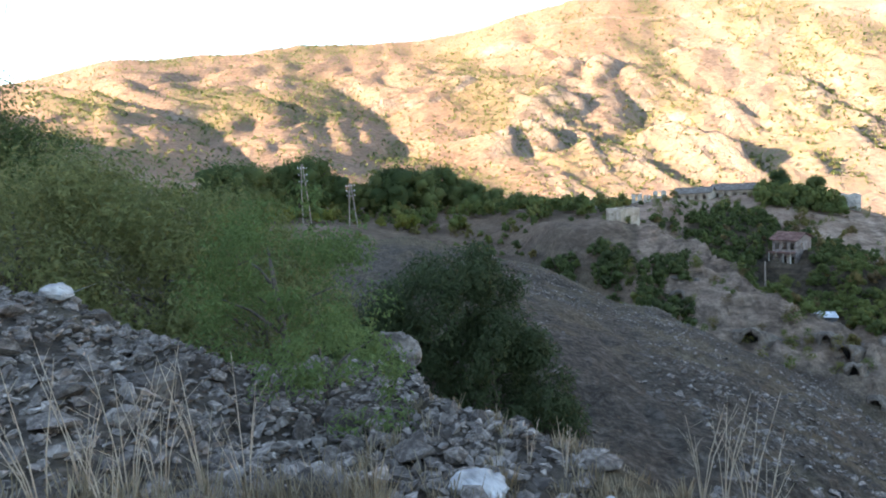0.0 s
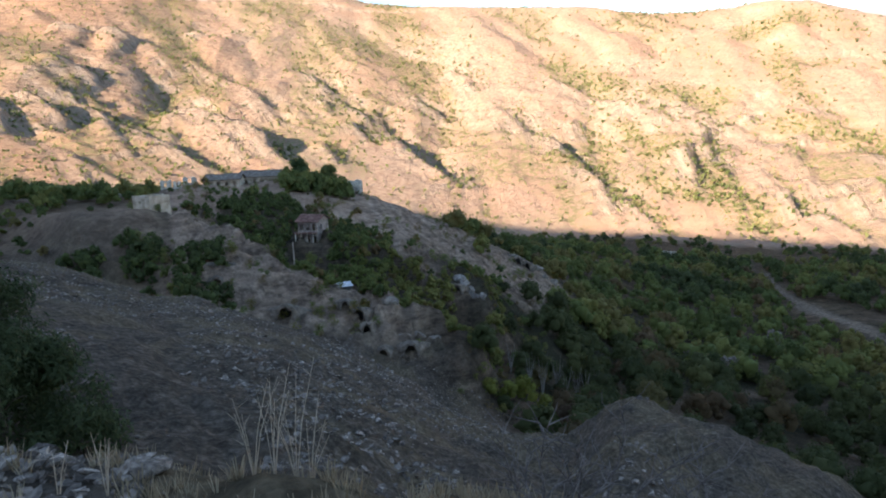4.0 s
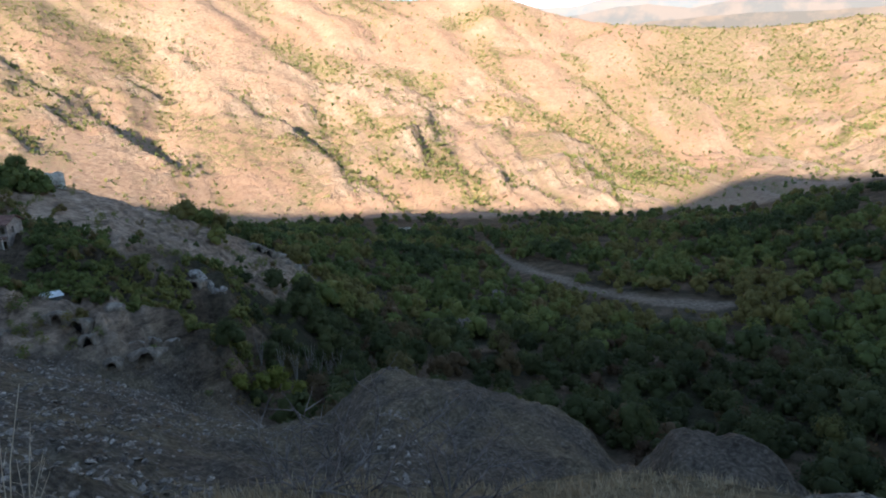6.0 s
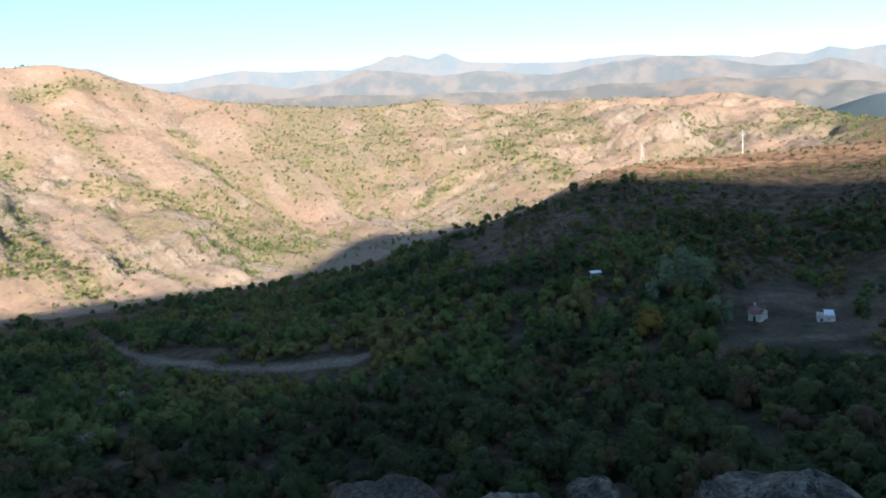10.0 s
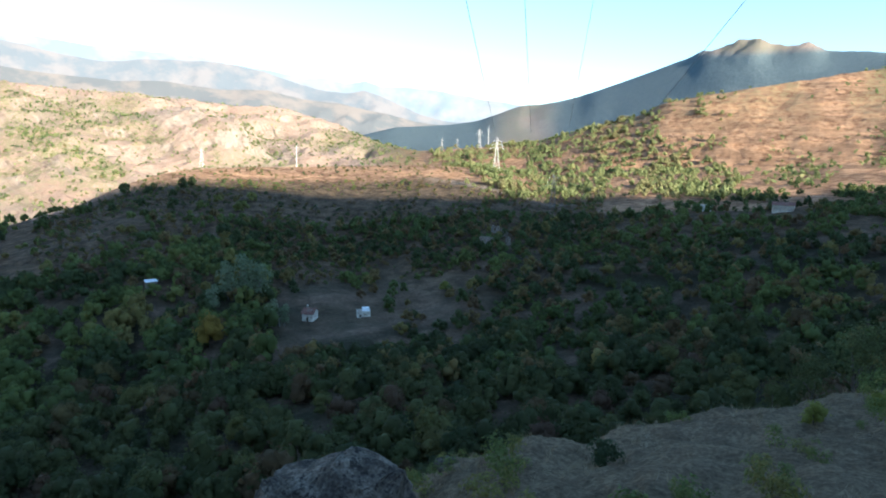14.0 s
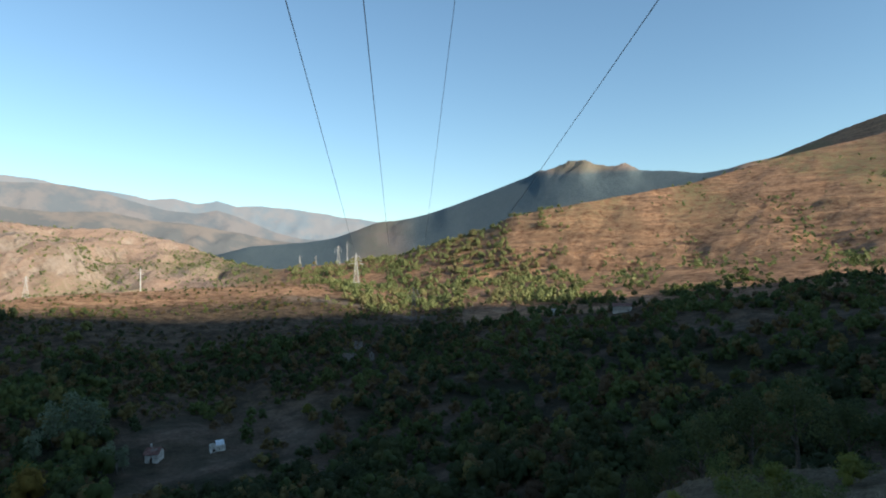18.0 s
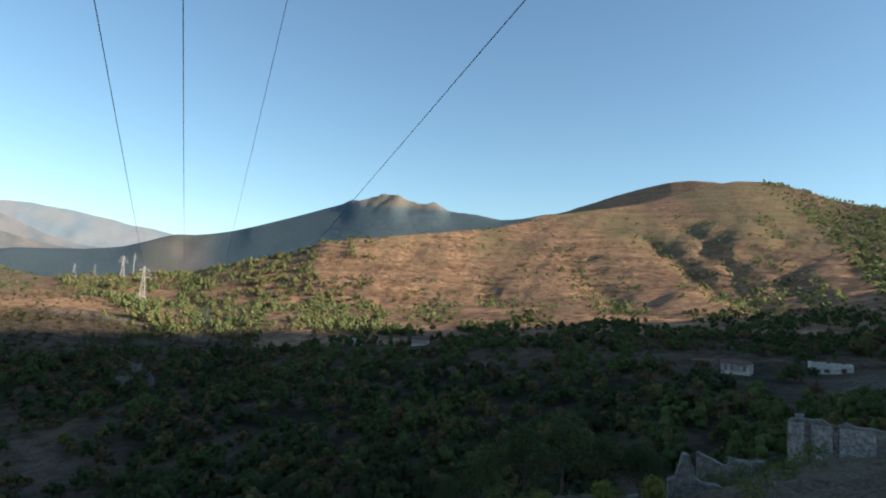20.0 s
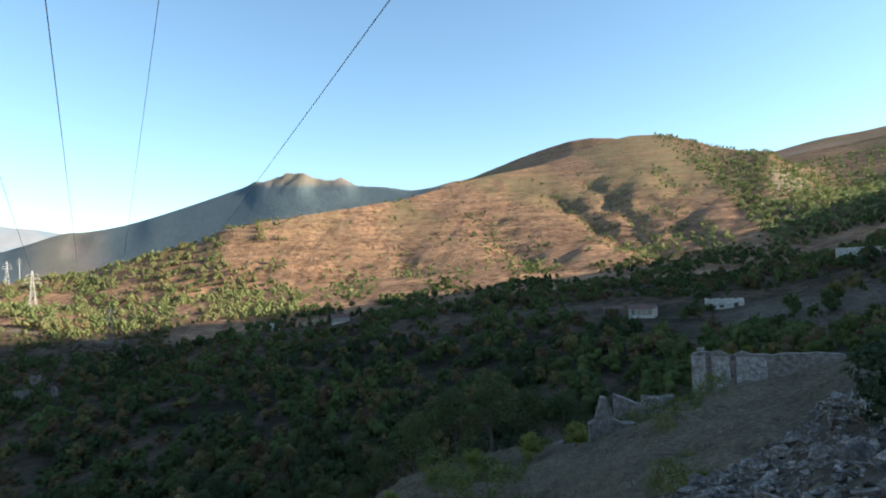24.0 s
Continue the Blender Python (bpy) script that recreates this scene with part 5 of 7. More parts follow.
CHIPPED_LIME = make_rough("chipped_lime_plaster", [(0.25, (0.20, 0.175, 0.15)), (0.5, (0.37, 0.34, 0.305)), (0.8, (0.50, 0.47, 0.43))], 2.4, 0.6, speck=(0.17, 0.14, 0.12))
DIM_PLASTER = make_rough("dim_plaster", [(0.25, (0.16, 0.13, 0.115)), (0.5, (0.30, 0.25, 0.225)), (0.8, (0.42, 0.37, 0.33))], 1.4)
PALE_ROCK = make_rough("pale_rock", [(0.25, (0.26, 0.255, 0.25)), (0.5, (0.45, 0.44, 0.43)), (0.8, (0.62, 0.61, 0.59))], 1.5, 0.6)
WHITE_CLIFF = make_rough("weathered_white_rock", [(0.25, (0.14, 0.12, 0.105)), (0.5, (0.30, 0.28, 0.26)), (0.8, (0.46, 0.44, 0.42))], 1.1, 1.0, speck=(0.12, 0.10, 0.08))
BOULDER = make_rough("lichen_boulder", [(0.25, (0.036, 0.031, 0.026)), (0.5, (0.09, 0.076, 0.06)), (0.8, (0.2, 0.174, 0.14))], 2.6, 1.0, speck=(0.018, 0.017, 0.016))
CRAG = make_rough("brown_crag", [(0.3, (0.12, 0.10, 0.085)), (0.55, (0.25, 0.215, 0.18)), (0.8, (0.38, 0.335, 0.28))], 0.8, 1.0)
CAVE_ROCK = make_rough("brown_cave_rock", [(0.3, (0.10, 0.082, 0.066)), (0.55, (0.17, 0.14, 0.112)), (0.8, (0.25, 0.212, 0.172))], 1.2, 1.0)
OLD_BRICK = make_rough("sooty_brick", [(0.3, (0.07, 0.05, 0.042)), (0.55, (0.15, 0.10, 0.085)), (0.8, (0.26, 0.20, 0.17))], 2.5, 0.7, speck=(0.3, 0.28, 0.25))
TILE = make_rough("old_red_roof", [(0.3, (0.10, 0.055, 0.045)), (0.55, (0.19, 0.10, 0.08)), (0.8, (0.26, 0.17, 0.14))], 1.5)
GREY_ROOF = make_rough("grey_sheet_roof", [(0.3, (0.12, 0.10, 0.085)), (0.55, (0.20, 0.172, 0.145)), (0.8, (0.28, 0.245, 0.205))], 1.2)
WHITE_SHEET = make_rough("white_sheet_metal", [(0.3, (0.55, 0.57, 0.58)), (0.6, (0.72, 0.74, 0.75)), (0.8, (0.80, 0.81, 0.82))], 1.0, 0.1, 0.5)
STEEL = make_rough("galvanised_steel", [(0.3, (0.42, 0.41, 0.38)), (0.6, (0.62, 0.60, 0.56)), (0.8, (0.72, 0.70, 0.66))], 0.6, 0.1, 0.55)
DARK_STEEL = make_rough("weathered_dark_steel", [(0.3, (0.10, 0.10, 0.10)), (0.7, (0.20, 0.20, 0.20))], 0.6, 0.1, 0.6)
WIRE = make_rough("power_line_wire", [(0.3, (0.05, 0.055, 0.06)), (0.7, (0.09, 0.095, 0.10))], 0.6, 0.05, 0.5)
POLE_WOOD = make_rough("weathered_pole_wood", [(0.3, (0.26, 0.20, 0.16)), (0.7, (0.42, 0.35, 0.30))], 2.0)
BARK = make_rough("bark", [(0.3, (0.07, 0.06, 0.05)), (0.7, (0.17, 0.145, 0.12))], 4.0, 0.7)
DEAD_WOOD = make_rough("dead_wood", [(0.3, (0.07, 0.06, 0.055)), (0.7, (0.19, 0.165, 0.15))], 6.0, 0.7)
SILVER_BARK = make_rough("pale_bark", [(0.3, (0.15, 0.14, 0.125)), (0.7, (0.29, 0.275, 0.25))], 3.0)
PORCELAIN = make_rough("white_porcelain", [(0.3, (0.75, 0.75, 0.74)), (0.7, (0.82, 0.82, 0.81))], 4.0, 0.05, 0.25)
# Near-black colour puts shade into the cave hollows and onto house floors.
DARK_INSIDE = make_rough("shade_dark_interior", [(0.3, (0.03, 0.028, 0.026)), (0.7, (0.07, 0.062, 0.055))], 1.0)
STRAW = make_leaf("dry_grass_blade", [(0.0, (0.20, 0.155, 0.095)), (0.5, (0.29, 0.235, 0.155)), (1.0, (0.38, 0.325, 0.23))], False)
STALK = make_rough("dry_stalk", [(0.3, (0.34, 0.27, 0.20)), (0.7, (0.52, 0.44, 0.34))], 6.0)
OLIVE_LEAF = make_leaf("olive_willow_leaf", [(0.0, (0.165, 0.185, 0.07)), (0.5, (0.185, 0.20, 0.078)), (1.0, (0.205, 0.215, 0.085))], True)
FRESH_LEAF = make_leaf("fresh_acacia_leaf", [(0.0, (0.135, 0.195, 0.068)), (1.0, (0.165, 0.22, 0.08))], True)
DARK_LEAF = make_leaf("dark_bush_leaf", [(0.0, (0.045, 0.064, 0.03)), (1.0, (0.065, 0.088, 0.038))], True)
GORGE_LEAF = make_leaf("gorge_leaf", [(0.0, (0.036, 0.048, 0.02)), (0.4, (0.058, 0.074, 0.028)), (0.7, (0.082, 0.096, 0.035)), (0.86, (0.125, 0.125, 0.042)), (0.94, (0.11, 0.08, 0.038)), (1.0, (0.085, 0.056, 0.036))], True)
SPUR_LEAF = make_leaf("spur_tree_leaf", [(0.0, (0.07, 0.105, 0.04)), (0.6, (0.115, 0.155, 0.055)), (1.0, (0.165, 0.19, 0.068))], True)
FEATHER_LEAF = make_leaf("feathery_leaf", [(0.0, (0.068, 0.084, 0.032)), (1.0, (0.112, 0.128, 0.048))], True)
GREY_LEAF = make_leaf("poplar_leaf", [(0.0, (0.17, 0.215, 0.13)), (1.0, (0.22, 0.255, 0.155))], True)
YELLOW_LEAF = make_leaf("yellow_autumn_leaf", [(0.0, (0.22, 0.16, 0.035)), (1.0, (0.28, 0.22, 0.05))], True)
LIME_LEAF = make_leaf("lime_bush_leaf", [(0.0, (0.17, 0.19, 0.04)), (1.0, (0.24, 0.24, 0.06))], True)


# ---- trees as things ----
def build_tree(name, seed, width, height, leaves, leaf, leaf_mat, bark, label, category, lobes=14, base=0.2, group="", closed=False, slim=1.0, dome=False):
    rnd = random.Random(seed)
    ob = thing(name, Matrix(), label, category, group)
    bm = bmesh.new()
    lean = Vector((rnd.uniform(-0.08, 0.08), rnd.uniform(-0.08, 0.08), 0)) * height
    r = 0.022 * height
    tube(bm, [(0, 0, -0.4), lean * 0.2 + Vector((0, 0, height * 0.2)), lean * 0.6 + Vector((0, 0, height * 0.45)), lean + Vector((0, 0, height * 0.72))], [r * 1.3, r, r * 0.7, r * 0.25], 6)
    part("trunk", bm, bark, ob, smooth=True)
    for k in range(5):
        bm = bmesh.new()
        a, h = rnd.uniform(0, 6.28), rnd.uniform(0.2, 0.5)
        s = lean * h + Vector((0, 0, height * h))
        e = s + Vector((math.cos(a) * width * 0.33, math.sin(a) * width * 0.33, height * rnd.uniform(0.15, 0.3)))
        tube(bm, [s, s.lerp(e, 0.5) + Vector((0, 0, height * 0.03)), e], [r * 0.5, r * 0.3, r * 0.1], 5)
        part("limb", bm, bark, ob, smooth=True)
    if closed:
        me = mesh_from("crown", *crown(seed, leaves, width, height, leaf, lobes, base), leaf_mat, True)
    else:
        q = dome_cloud(seed, leaves, width, height, leaf, lobes, slim, base) if dome else leaf_cloud(seed, leaves, width, height, leaf, lobes, base, slim)
        me = mesh_from("crown", q.reshape(-1, 3), np.arange(leaves * 4).reshape(-1, 4), leaf_mat)
    head = new("crown", me)
    head.parent = ob
    return ob


def plant(ob, bearing, distance, size=1.0, turn=0.0, sink=0.1):
    """A copy of a tree on the ground."""
    q = at(bearing, distance, -sink)
    c = copy_thing(ob, Matrix.Identity(4))
    c.matrix_world = Matrix.LocRotScale(q, Euler((0, 0, turn)), (size, size, size))
    return c


def settle(ob, bearing, distance, size=1.0, turn=0.0, sink=0.1, tall=1.0):
    ob.matrix_world = Matrix.LocRotScale(at(bearing, distance, -sink), Euler((0, 0, turn)), (size, size, size * tall))
    return ob


GORGE = "trees in the gorge"
rnd = random.Random(3)
kinds = [build_tree("broadleaf_tree", 200 + i, 7.0, 6.4, 700, 0.19, GORGE_LEAF, BARK, "round leafy tree in early autumn green in the gorge", "tree", 9, 0.1, GORGE, True) for i in range(5)]
pts = sow(3, 560, 44, 182, 66, 168, 1.4, valley_patch)
for n, q in enumerate(pts[:300]):
    s = 0.5 + 0.6 * rnd.random()
    m = Matrix.LocRotScale(q, Euler((0, 0, rnd.random() * 6.28)), (s, s, s * (0.85 + 0.3 * rnd.random())))
    if n < len(kinds):
        kinds[n].matrix_world = m
    else:
        copy_thing(kinds[n % len(kinds)], Matrix.Identity(4)).matrix_world = m

# big trees close to the camera, north side
settle(build_tree("willow_tree", 301, 9.6, 5.6, 30000, 0.085, OLIVE_LEAF, BARK, "large airy olive-green willow behind the rubble", "tree", 90, 0.0, slim=0.3, dome=True), -35, 18.5, 1.0, 0.3, 0.6, 0.84)
settle(build_tree("willow_tree", 302, 8.4, 5.9, 26000, 0.085, OLIVE_LEAF, BARK, "spreading olive-green willow behind the rubble heap", "tree", 80, 0.0, slim=0.3, dome=True), -25.5, 17.2, 1.0, 1.3, 0.6, 0.92)
settle(build_tree("willow_tree", 303, 6.0, 4.6, 16000, 0.08, OLIVE_LEAF, BARK, "lower olive-green willow at the rubble's edge", "tree", 55, 0.0, slim=0.3, dome=True), -17.0, 16.0, 1.0, 2.3, 0.6)
settle(build_tree("acacia_sapling", 304, 2.7, 2.5, 7500, 0.036, FRESH_LEAF, BARK, "bright green acacia sapling growing out of the rubble", "tree", 46, 0.05, slim=0.4, dome=True), -15.5, 8.2, 1.0, 0.5, 0.15)
settle(build_tree("acacia_sapling", 305, 1.7, 1.15, 2600, 0.03, FRESH_LEAF, BARK, "low bright green acacia shoots in the rubble", "tree", 30, 0.02, slim=0.4, dome=True), -12.5, 5.8, 1.0, 1.5, 0.1)
settle(build_tree("dark_bush", 306, 4.9, 4.5, 24000, 0.08, DARK_LEAF, BARK, "tall dense dark green bush below the rubble", "bush", 75, 0.0, slim=0.28, dome=True), -0.6, 15.0, 1.0, 0.4, 0.4)
settle(build_tree("dark_bush", 309, 3.6, 2.7, 12000, 0.08, DARK_LEAF, BARK, "lower dark green bush spreading down the slope", "bush", 45, 0.0, slim=0.28, dome=True), 3.4, 14.2, 1.0, 0.4, 0.3)
settle(build_tree("dark_bush", 307, 3.8, 2.6, 13000, 0.08, DARK_LEAF, BARK, "dark green bush beside the taller one", "bush", 45, 0.0, slim=0.28, dome=True), -7.8, 15.6, 1.0, 0.9, 0.3)
settle(build_tree("sumac_shrub", 308, 0.95, 0.75, 420, 0.085, FRESH_LEAF, BARK, "pale green sumac shrub on the rubble crest", "bush", 16, 0.1, slim=0.3, dome=True), -9.6, 9.0, 1.0, 0.9, 0.05)
line = build_tree("dark_tree", 310, 8.4, 9.6, 1900, 0.20, SPUR_LEAF, BARK, "tall dark green tree on the skyline of the spur", "tree", 13, 0.03, "skyline trees", True)
settle(line, -14.5, 162, 1.25, 0.2)
near_line = build_tree("dark_tree", 319, 8.4, 9.0, 9000, 0.12, SPUR_LEAF, BARK, "tall dark green tree on the slope behind the willows", "tree", 22, 0.03, "skyline trees", slim=0.7)
settle(near_line, -37.5, 45, 0.95, 0.4)
for b, d, s in ((-12.0, 166, 1.75), (-13.3, 160, 1.7), (-17.5, 156, 1.6), (-19.5, 150, 1.6), (-16.0, 158, 1.35), (-10.3, 168, 1.25), (-8.0, 166, 1.0), (-6.0, 166, 1.4), (-4.8, 164, 1.6), (-3.5, 168, 1.5), (-2.0, 165, 1.35), (-0.5, 170, 1.5), (1.4, 171, 1.1), (2.6, 166, 1.0), (0.8, 168, 0.9), (2.0, 172, 0.95), (3.2, 170, 0.8), (4.5, 175, 0.9), (6.2, 176, 0.8), (8, 178, 0.8), (9.8, 180, 0.7), (11.5, 182, 0.7), (-21, 110, 0.95), (-25, 85, 0.85), (-29, 66, 0.8), (-32, 58, 0.8), (-36, 46, 0.95), (-39, 44, 1.0), (-34, 48, 0.85), (-31, 50, 0.8), (-27, 75, 0.7), (30.5, 174, 0.7), (28.0, 173, 0.75)):
    plant(line if d > 120 else near_line, b, d, s, b)
# On the spur the yellow leaf colour stands in for sunlight on bushes.
lime = build_tree("yellow_green_bush", 311, 4.4, 4.0, 700, 0.14, LIME_LEAF, BARK, "yellowish green bush, coloured as if sunlit on the spur", "bush", 8, 0.0, "autumn bushes", True)
settle(lime, -17.0, 146, 1.2, 0.2)
for b, d, s in ((-14.3, 136, 1.0), (-15.6, 137, 0.8), (-11.0, 138, 0.9), (-12.0, 136, 0.7), (-4.4, 139, 1.1), (-3.3, 140, 1.1), (1.2, 140, 0.9), (-19.5, 135, 1.0), (-6.2, 139, 0.8), (6.0, 149, 0.8), (46.5, 82, 0.9), (48.2, 84, 1.1), (44.6, 80, 0.8), (50.0, 86, 0.9), (137.8, 215, 1.1), (131.0, 240, 0.9), (178, 38, 0.45), (183, 40, 0.5), (170, 33, 0.35), (174, 36, 0.3), (187, 42, 0.5), (199.5, 135, 1.0), (201.5, 138, 1.0), (203.0, 137, 0.8)):
    plant(lime, b, d, s, b)
poplar = build_tree("grey_poplar", 312, 7.0, 14.0, 1500, 0.34, GREY_LEAF, SILVER_BARK, "tall pale grey-green poplar in the valley", "tree", 22, 0.15, "pale poplars")
settle(poplar, 119.8, 214, 1.15, 0.2)
for b, d, s in ((118.2, 214, 0.95), (121.0, 212, 1.0), (116.9, 205, 0.65), (121.9, 186, 0.62), (123.0, 189, 0.5)):
    plant(poplar, b, d, s, b)
settle(build_tree("golden_tree", 313, 7.5, 8.4, 900, 0.22, YELLOW_LEAF, BARK, "round golden yellow autumn tree in the valley", "tree", 11, 0.05, "", True), 116.6, 174, 1.25)
feather = build_tree("feathery_tree", 314, 4.4, 7.0, 3000, 0.085, FEATHER_LEAF, BARK, "airy light green tree on the shaded slope", "tree", 15, 0.33, "slope trees")
settle(feather, 176, 47, 0.95)
for b, d, s in ((172.5, 46, 0.85), (179.5, 49, 0.95), (183, 52, 0.85), (169.5, 44, 0.65), (186, 54, 0.75), (167, 43, 0.5), (187.2, 58, 0.7)):
    plant(feather, b, d, s, b)
settle(build_tree("dark_bush", 315, 1.3, 1.4, 900, 0.07, DARK_LEAF, BARK, "small dark bush on the grassy slope", "bush", 10, 0.0), 153.6, 26.5, 1.0)
settle(build_tree("dark_bush", 316, 1.6, 1.5, 1400, 0.06, DARK_LEAF, BARK, "dark green bush on the grey rubble slope", "bush", 12, 0.0), 211.5, 8.6, 0.72)
bare = thing("bare_tree", Matrix(), "leafless pale grey tree in the gorge", "tree", "leafless trees")
for k in range(9):
    bm = bmesh.new()
    a = k * 0.7
    tube(bm, [(0, 0, 0) if k else (0, 0, -0.3), (0.3 * math.cos(a), 0.3 * math.sin(a), 2.6), (1.0 * math.cos(a + 0.6), 1.0 * math.sin(a + 0.6), 4.8 + (k * 7 % 5) * 0.5)], [0.07, 0.045, 0.012], 4)
    part("branch" if k else "trunk", bm, SILVER_BARK, bare)
settle(bare, 52.0, 97)
for b, d, s in ((48.6, 92, 0.9), (49.8, 93, 1.0), (51.2, 99, 1.05), (53.0, 99, 1.0), (53.8, 101, 0.95), (46.8, 90, 0.8), (55, 104, 0.9), (69.8, 190, 1.2), (122.6, 186, 1.0)):
    plant(bare, b, d, s, b)


# ---- the abandoned village ----
def facing(bearing, distance, turn=0.0, lift=0.0):
    """A pose on the ground whose -y side looks back at the eye, turned by some degrees."""
    return Matrix.Translation(at(bearing, distance, lift)) @ Euler((0, 0, radians(-bearing + turn))).to_matrix().to_4x4()


def build_house(name, m, w, d, h, label, wall_mat, front=(), side=(), roof=None, pitch=1.4, ragged=0.0, seed=0, inner=True):
    """Four walls with openings through them, a floor coloured dark as shade inside and, where it still stands, a gabled
    roof.
    """
    ob = thing(name, m, label, "house")
    t = 0.35
    quarter = lambda x, y, a: Matrix.Translation((x, y, -0.6)) @ Euler((0, 0, radians(a))).to_matrix().to_4x4()
    sink = 0.6
    shift = lambda ops: [(a, b, c + sink, e + sink) for a, b, c, e in ops]
    for k, (length, mm, ops) in enumerate(((w, quarter(-w / 2, 0, 0), front), (d - t, quarter(w / 2, t, 90), side), (w, quarter(w / 2, d + t, 180), ()), (d - t, quarter(-w / 2, d, 270), side))):
        part("wall", wall(bmesh.new(), length, h + sink, t, shift(ops), ragged, seed + k, mm), wall_mat, ob)
    if inner:
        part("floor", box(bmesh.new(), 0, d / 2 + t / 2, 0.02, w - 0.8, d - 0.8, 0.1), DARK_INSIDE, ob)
    if roof:
        for k, sgn in enumerate((-1, 1)):
            bm = bmesh.new()
            y0, y1, ym = -0.45, d + t + 0.45, (d + t) / 2
            ye = y0 if sgn < 0 else y1
            n = 8
            pts = []
            for i in range(n + 1):
                x = -w / 2 - 0.4 + (w + 0.8) * i / n
                z = random.Random(seed * 31 + i + k).uniform(-0.06, 0.06)
                pts.append((bm.verts.new((x, ye, h - 0.12 + z)), bm.verts.new((x, ym, h + pitch + z)), bm.verts.new((x, ym, h + pitch - 0.14 + z)), bm.verts.new((x, ye, h - 0.26 + z))))
            for a, b in zip(pts, pts[1:]):
                for i in range(4):
                    bm.faces.new((a[i], b[i], b[(i + 1) % 4], a[(i + 1) % 4]))
            bm.faces.new(pts[0]), bm.faces.new(pts[-1][::-1])
            part("roof", bm, roof, ob)
        for x, sgn in ((-w / 2 + 0.02, -1), (w / 2 - 0.02, 1)):
            bm = bmesh.new()
            prof = ((0.0, h), (d + t, h), ((d + t) / 2, h + pitch - 0.16))
            a = [bm.verts.new((x, y, z - 0.02)) for y, z in prof]
            b = [bm.verts.new((x - sgn * t, y, z - 0.02)) for y, z in prof]
            bm.faces.new(a), bm.faces.new(b[::-1])
            for i in range(3):
                bm.faces.new((a[i], b[i], b[(i + 1) % 3], a[(i + 1) % 3]))
            part("gable", bm, wall_mat, ob)
    return ob


def windows(x0, n, gap, w, z0, z1):
    return [(x0 + i * gap, x0 + i * gap + w, z0, z1) for i in range(n)]


def build_wall_piece(name, m, length, height, thick, label, ragged, seed, mat=None, openings=()):
    ob = thing(name, m, label, "ruin")
    part("wall", wall(bmesh.new(), length, height + 0.8, thick, [(a, b, c + 0.8, e + 0.8) for a, b, c, e in openings], ragged, seed, Matrix.Translation((-length / 2, 0, -0.8))), mat or MASONRY, ob)
    return ob


# houses on the spur
build_house("flat_roofed_house", facing(16.3, 118, 42), 4.4, 3.6, 3.1, "small roofless tan house with one dark doorway on the spur", TAN_PLASTER, [(1.5, 2.2, 0.0, 1.5)], [(1.2, 1.6, 1.7, 2.2)], None, 0, 0.25, 1)
for k, (b, d, ln, hh, tn) in enumerate(((13.6, 160, 1.6, 2.0, 10), (14.4, 160, 1.2, 2.2, 0), (15.6, 162, 2.8, 2.4, -8), (16.9, 163, 2.4, 2.3, 12), (17.8, 158, 1.7, 1.8, 30), (18.8, 164, 3.2, 1.9, 0))):
    build_wall_piece("ruined_wall", facing(b, d, tn), ln, hh, 0.4, "broken piece of a pale plastered house wall", 0.9, 10 + k, PLASTER, [(ln * 0.35, ln * 0.6, 0.4, 1.5)])
build_house("long_house", facing(21.4, 166, -14, -0.9), 8.5, 5.0, 2.6, "long abandoned house under a dull grey gabled roof", TAN_PLASTER, windows(0.8, 4, 2.0, 0.8, 0.8, 1.8), (), GREY_ROOF, 1.2, 0, 2)
build_house("long_house", facing(24.6, 172, -12, -1.2), 10.5, 5.5, 2.8, "longer abandoned house with a faded grey gabled roof", TAN_PLASTER, windows(1.0, 5, 2.1, 0.9, 0.8, 1.9), (), GREY_ROOF, 1.4, 0, 3)
two = build_house("two_storey_house", facing(28.3, 118, -28), 4.0, 4.4, 4.7, "dull two-storey plastered house with dark red roof and pillars", DIM_PLASTER, windows(0.4, 3, 1.25, 0.75, 2.9, 4.0) + windows(0.4, 3, 1.25, 0.75, 0.5, 1.8), [(1.0, 1.7, 2.9, 3.9)], TILE, 1.0, 0, 4)
part("porch_roof", box(bmesh.new(), -0.2, -0.7, 2.5, 4.2, 1.5, 0.12), TILE, two, "dark red porch roof")
for k in range(4):
    part("porch_post", box(bmesh.new(), -1.9 + k * 1.2, -1.3, 1.0, 0.13, 0.13, 3.2), PLASTER, two)
build_house("roofless_house", facing(32.7, 165, 8), 4.6, 4.0, 3.4, "roofless pale house ruin at the end of the spur", PLASTER, [(2.4, 3.5, 0.0, 2.3)], [(1.2, 2.2, 1.0, 2.2)], None, 0, 0.8, 5)
shed = thing("white_shed", facing(31.1, 98, 10, 0.5), "low shed with a pale sheet metal roof among bushes", "shed")
part("body", box(bmesh.new(), 0, 1.1, 0.3, 3.0, 2.0, 0.9, None, 0.03), DARK_STEEL, shed)
part("roof", box(bmesh.new(), 0, 1.0, 0.82, 3.4, 2.4, 0.08, Euler((0.12, 0, 0)), 0.02), WHITE_SHEET, shed)

# huts in the valley
hut = build_house("white_hut", facing(125.1, 195, -22), 3.6, 4.2, 2.6, "small white hut with a patched dark roof below the bare slope", PLASTER, [(1.3, 2.1, 0.0, 1.8)], [(1.6, 2.4, 0.9, 1.7)], TILE, 1.3, 0, 6)
part("chimney", box(bmesh.new(), -0.9, 2.4, 4.2, 0.4, 0.4, 1.3, None, 0.03), PLASTER, hut, "whitewashed chimney")
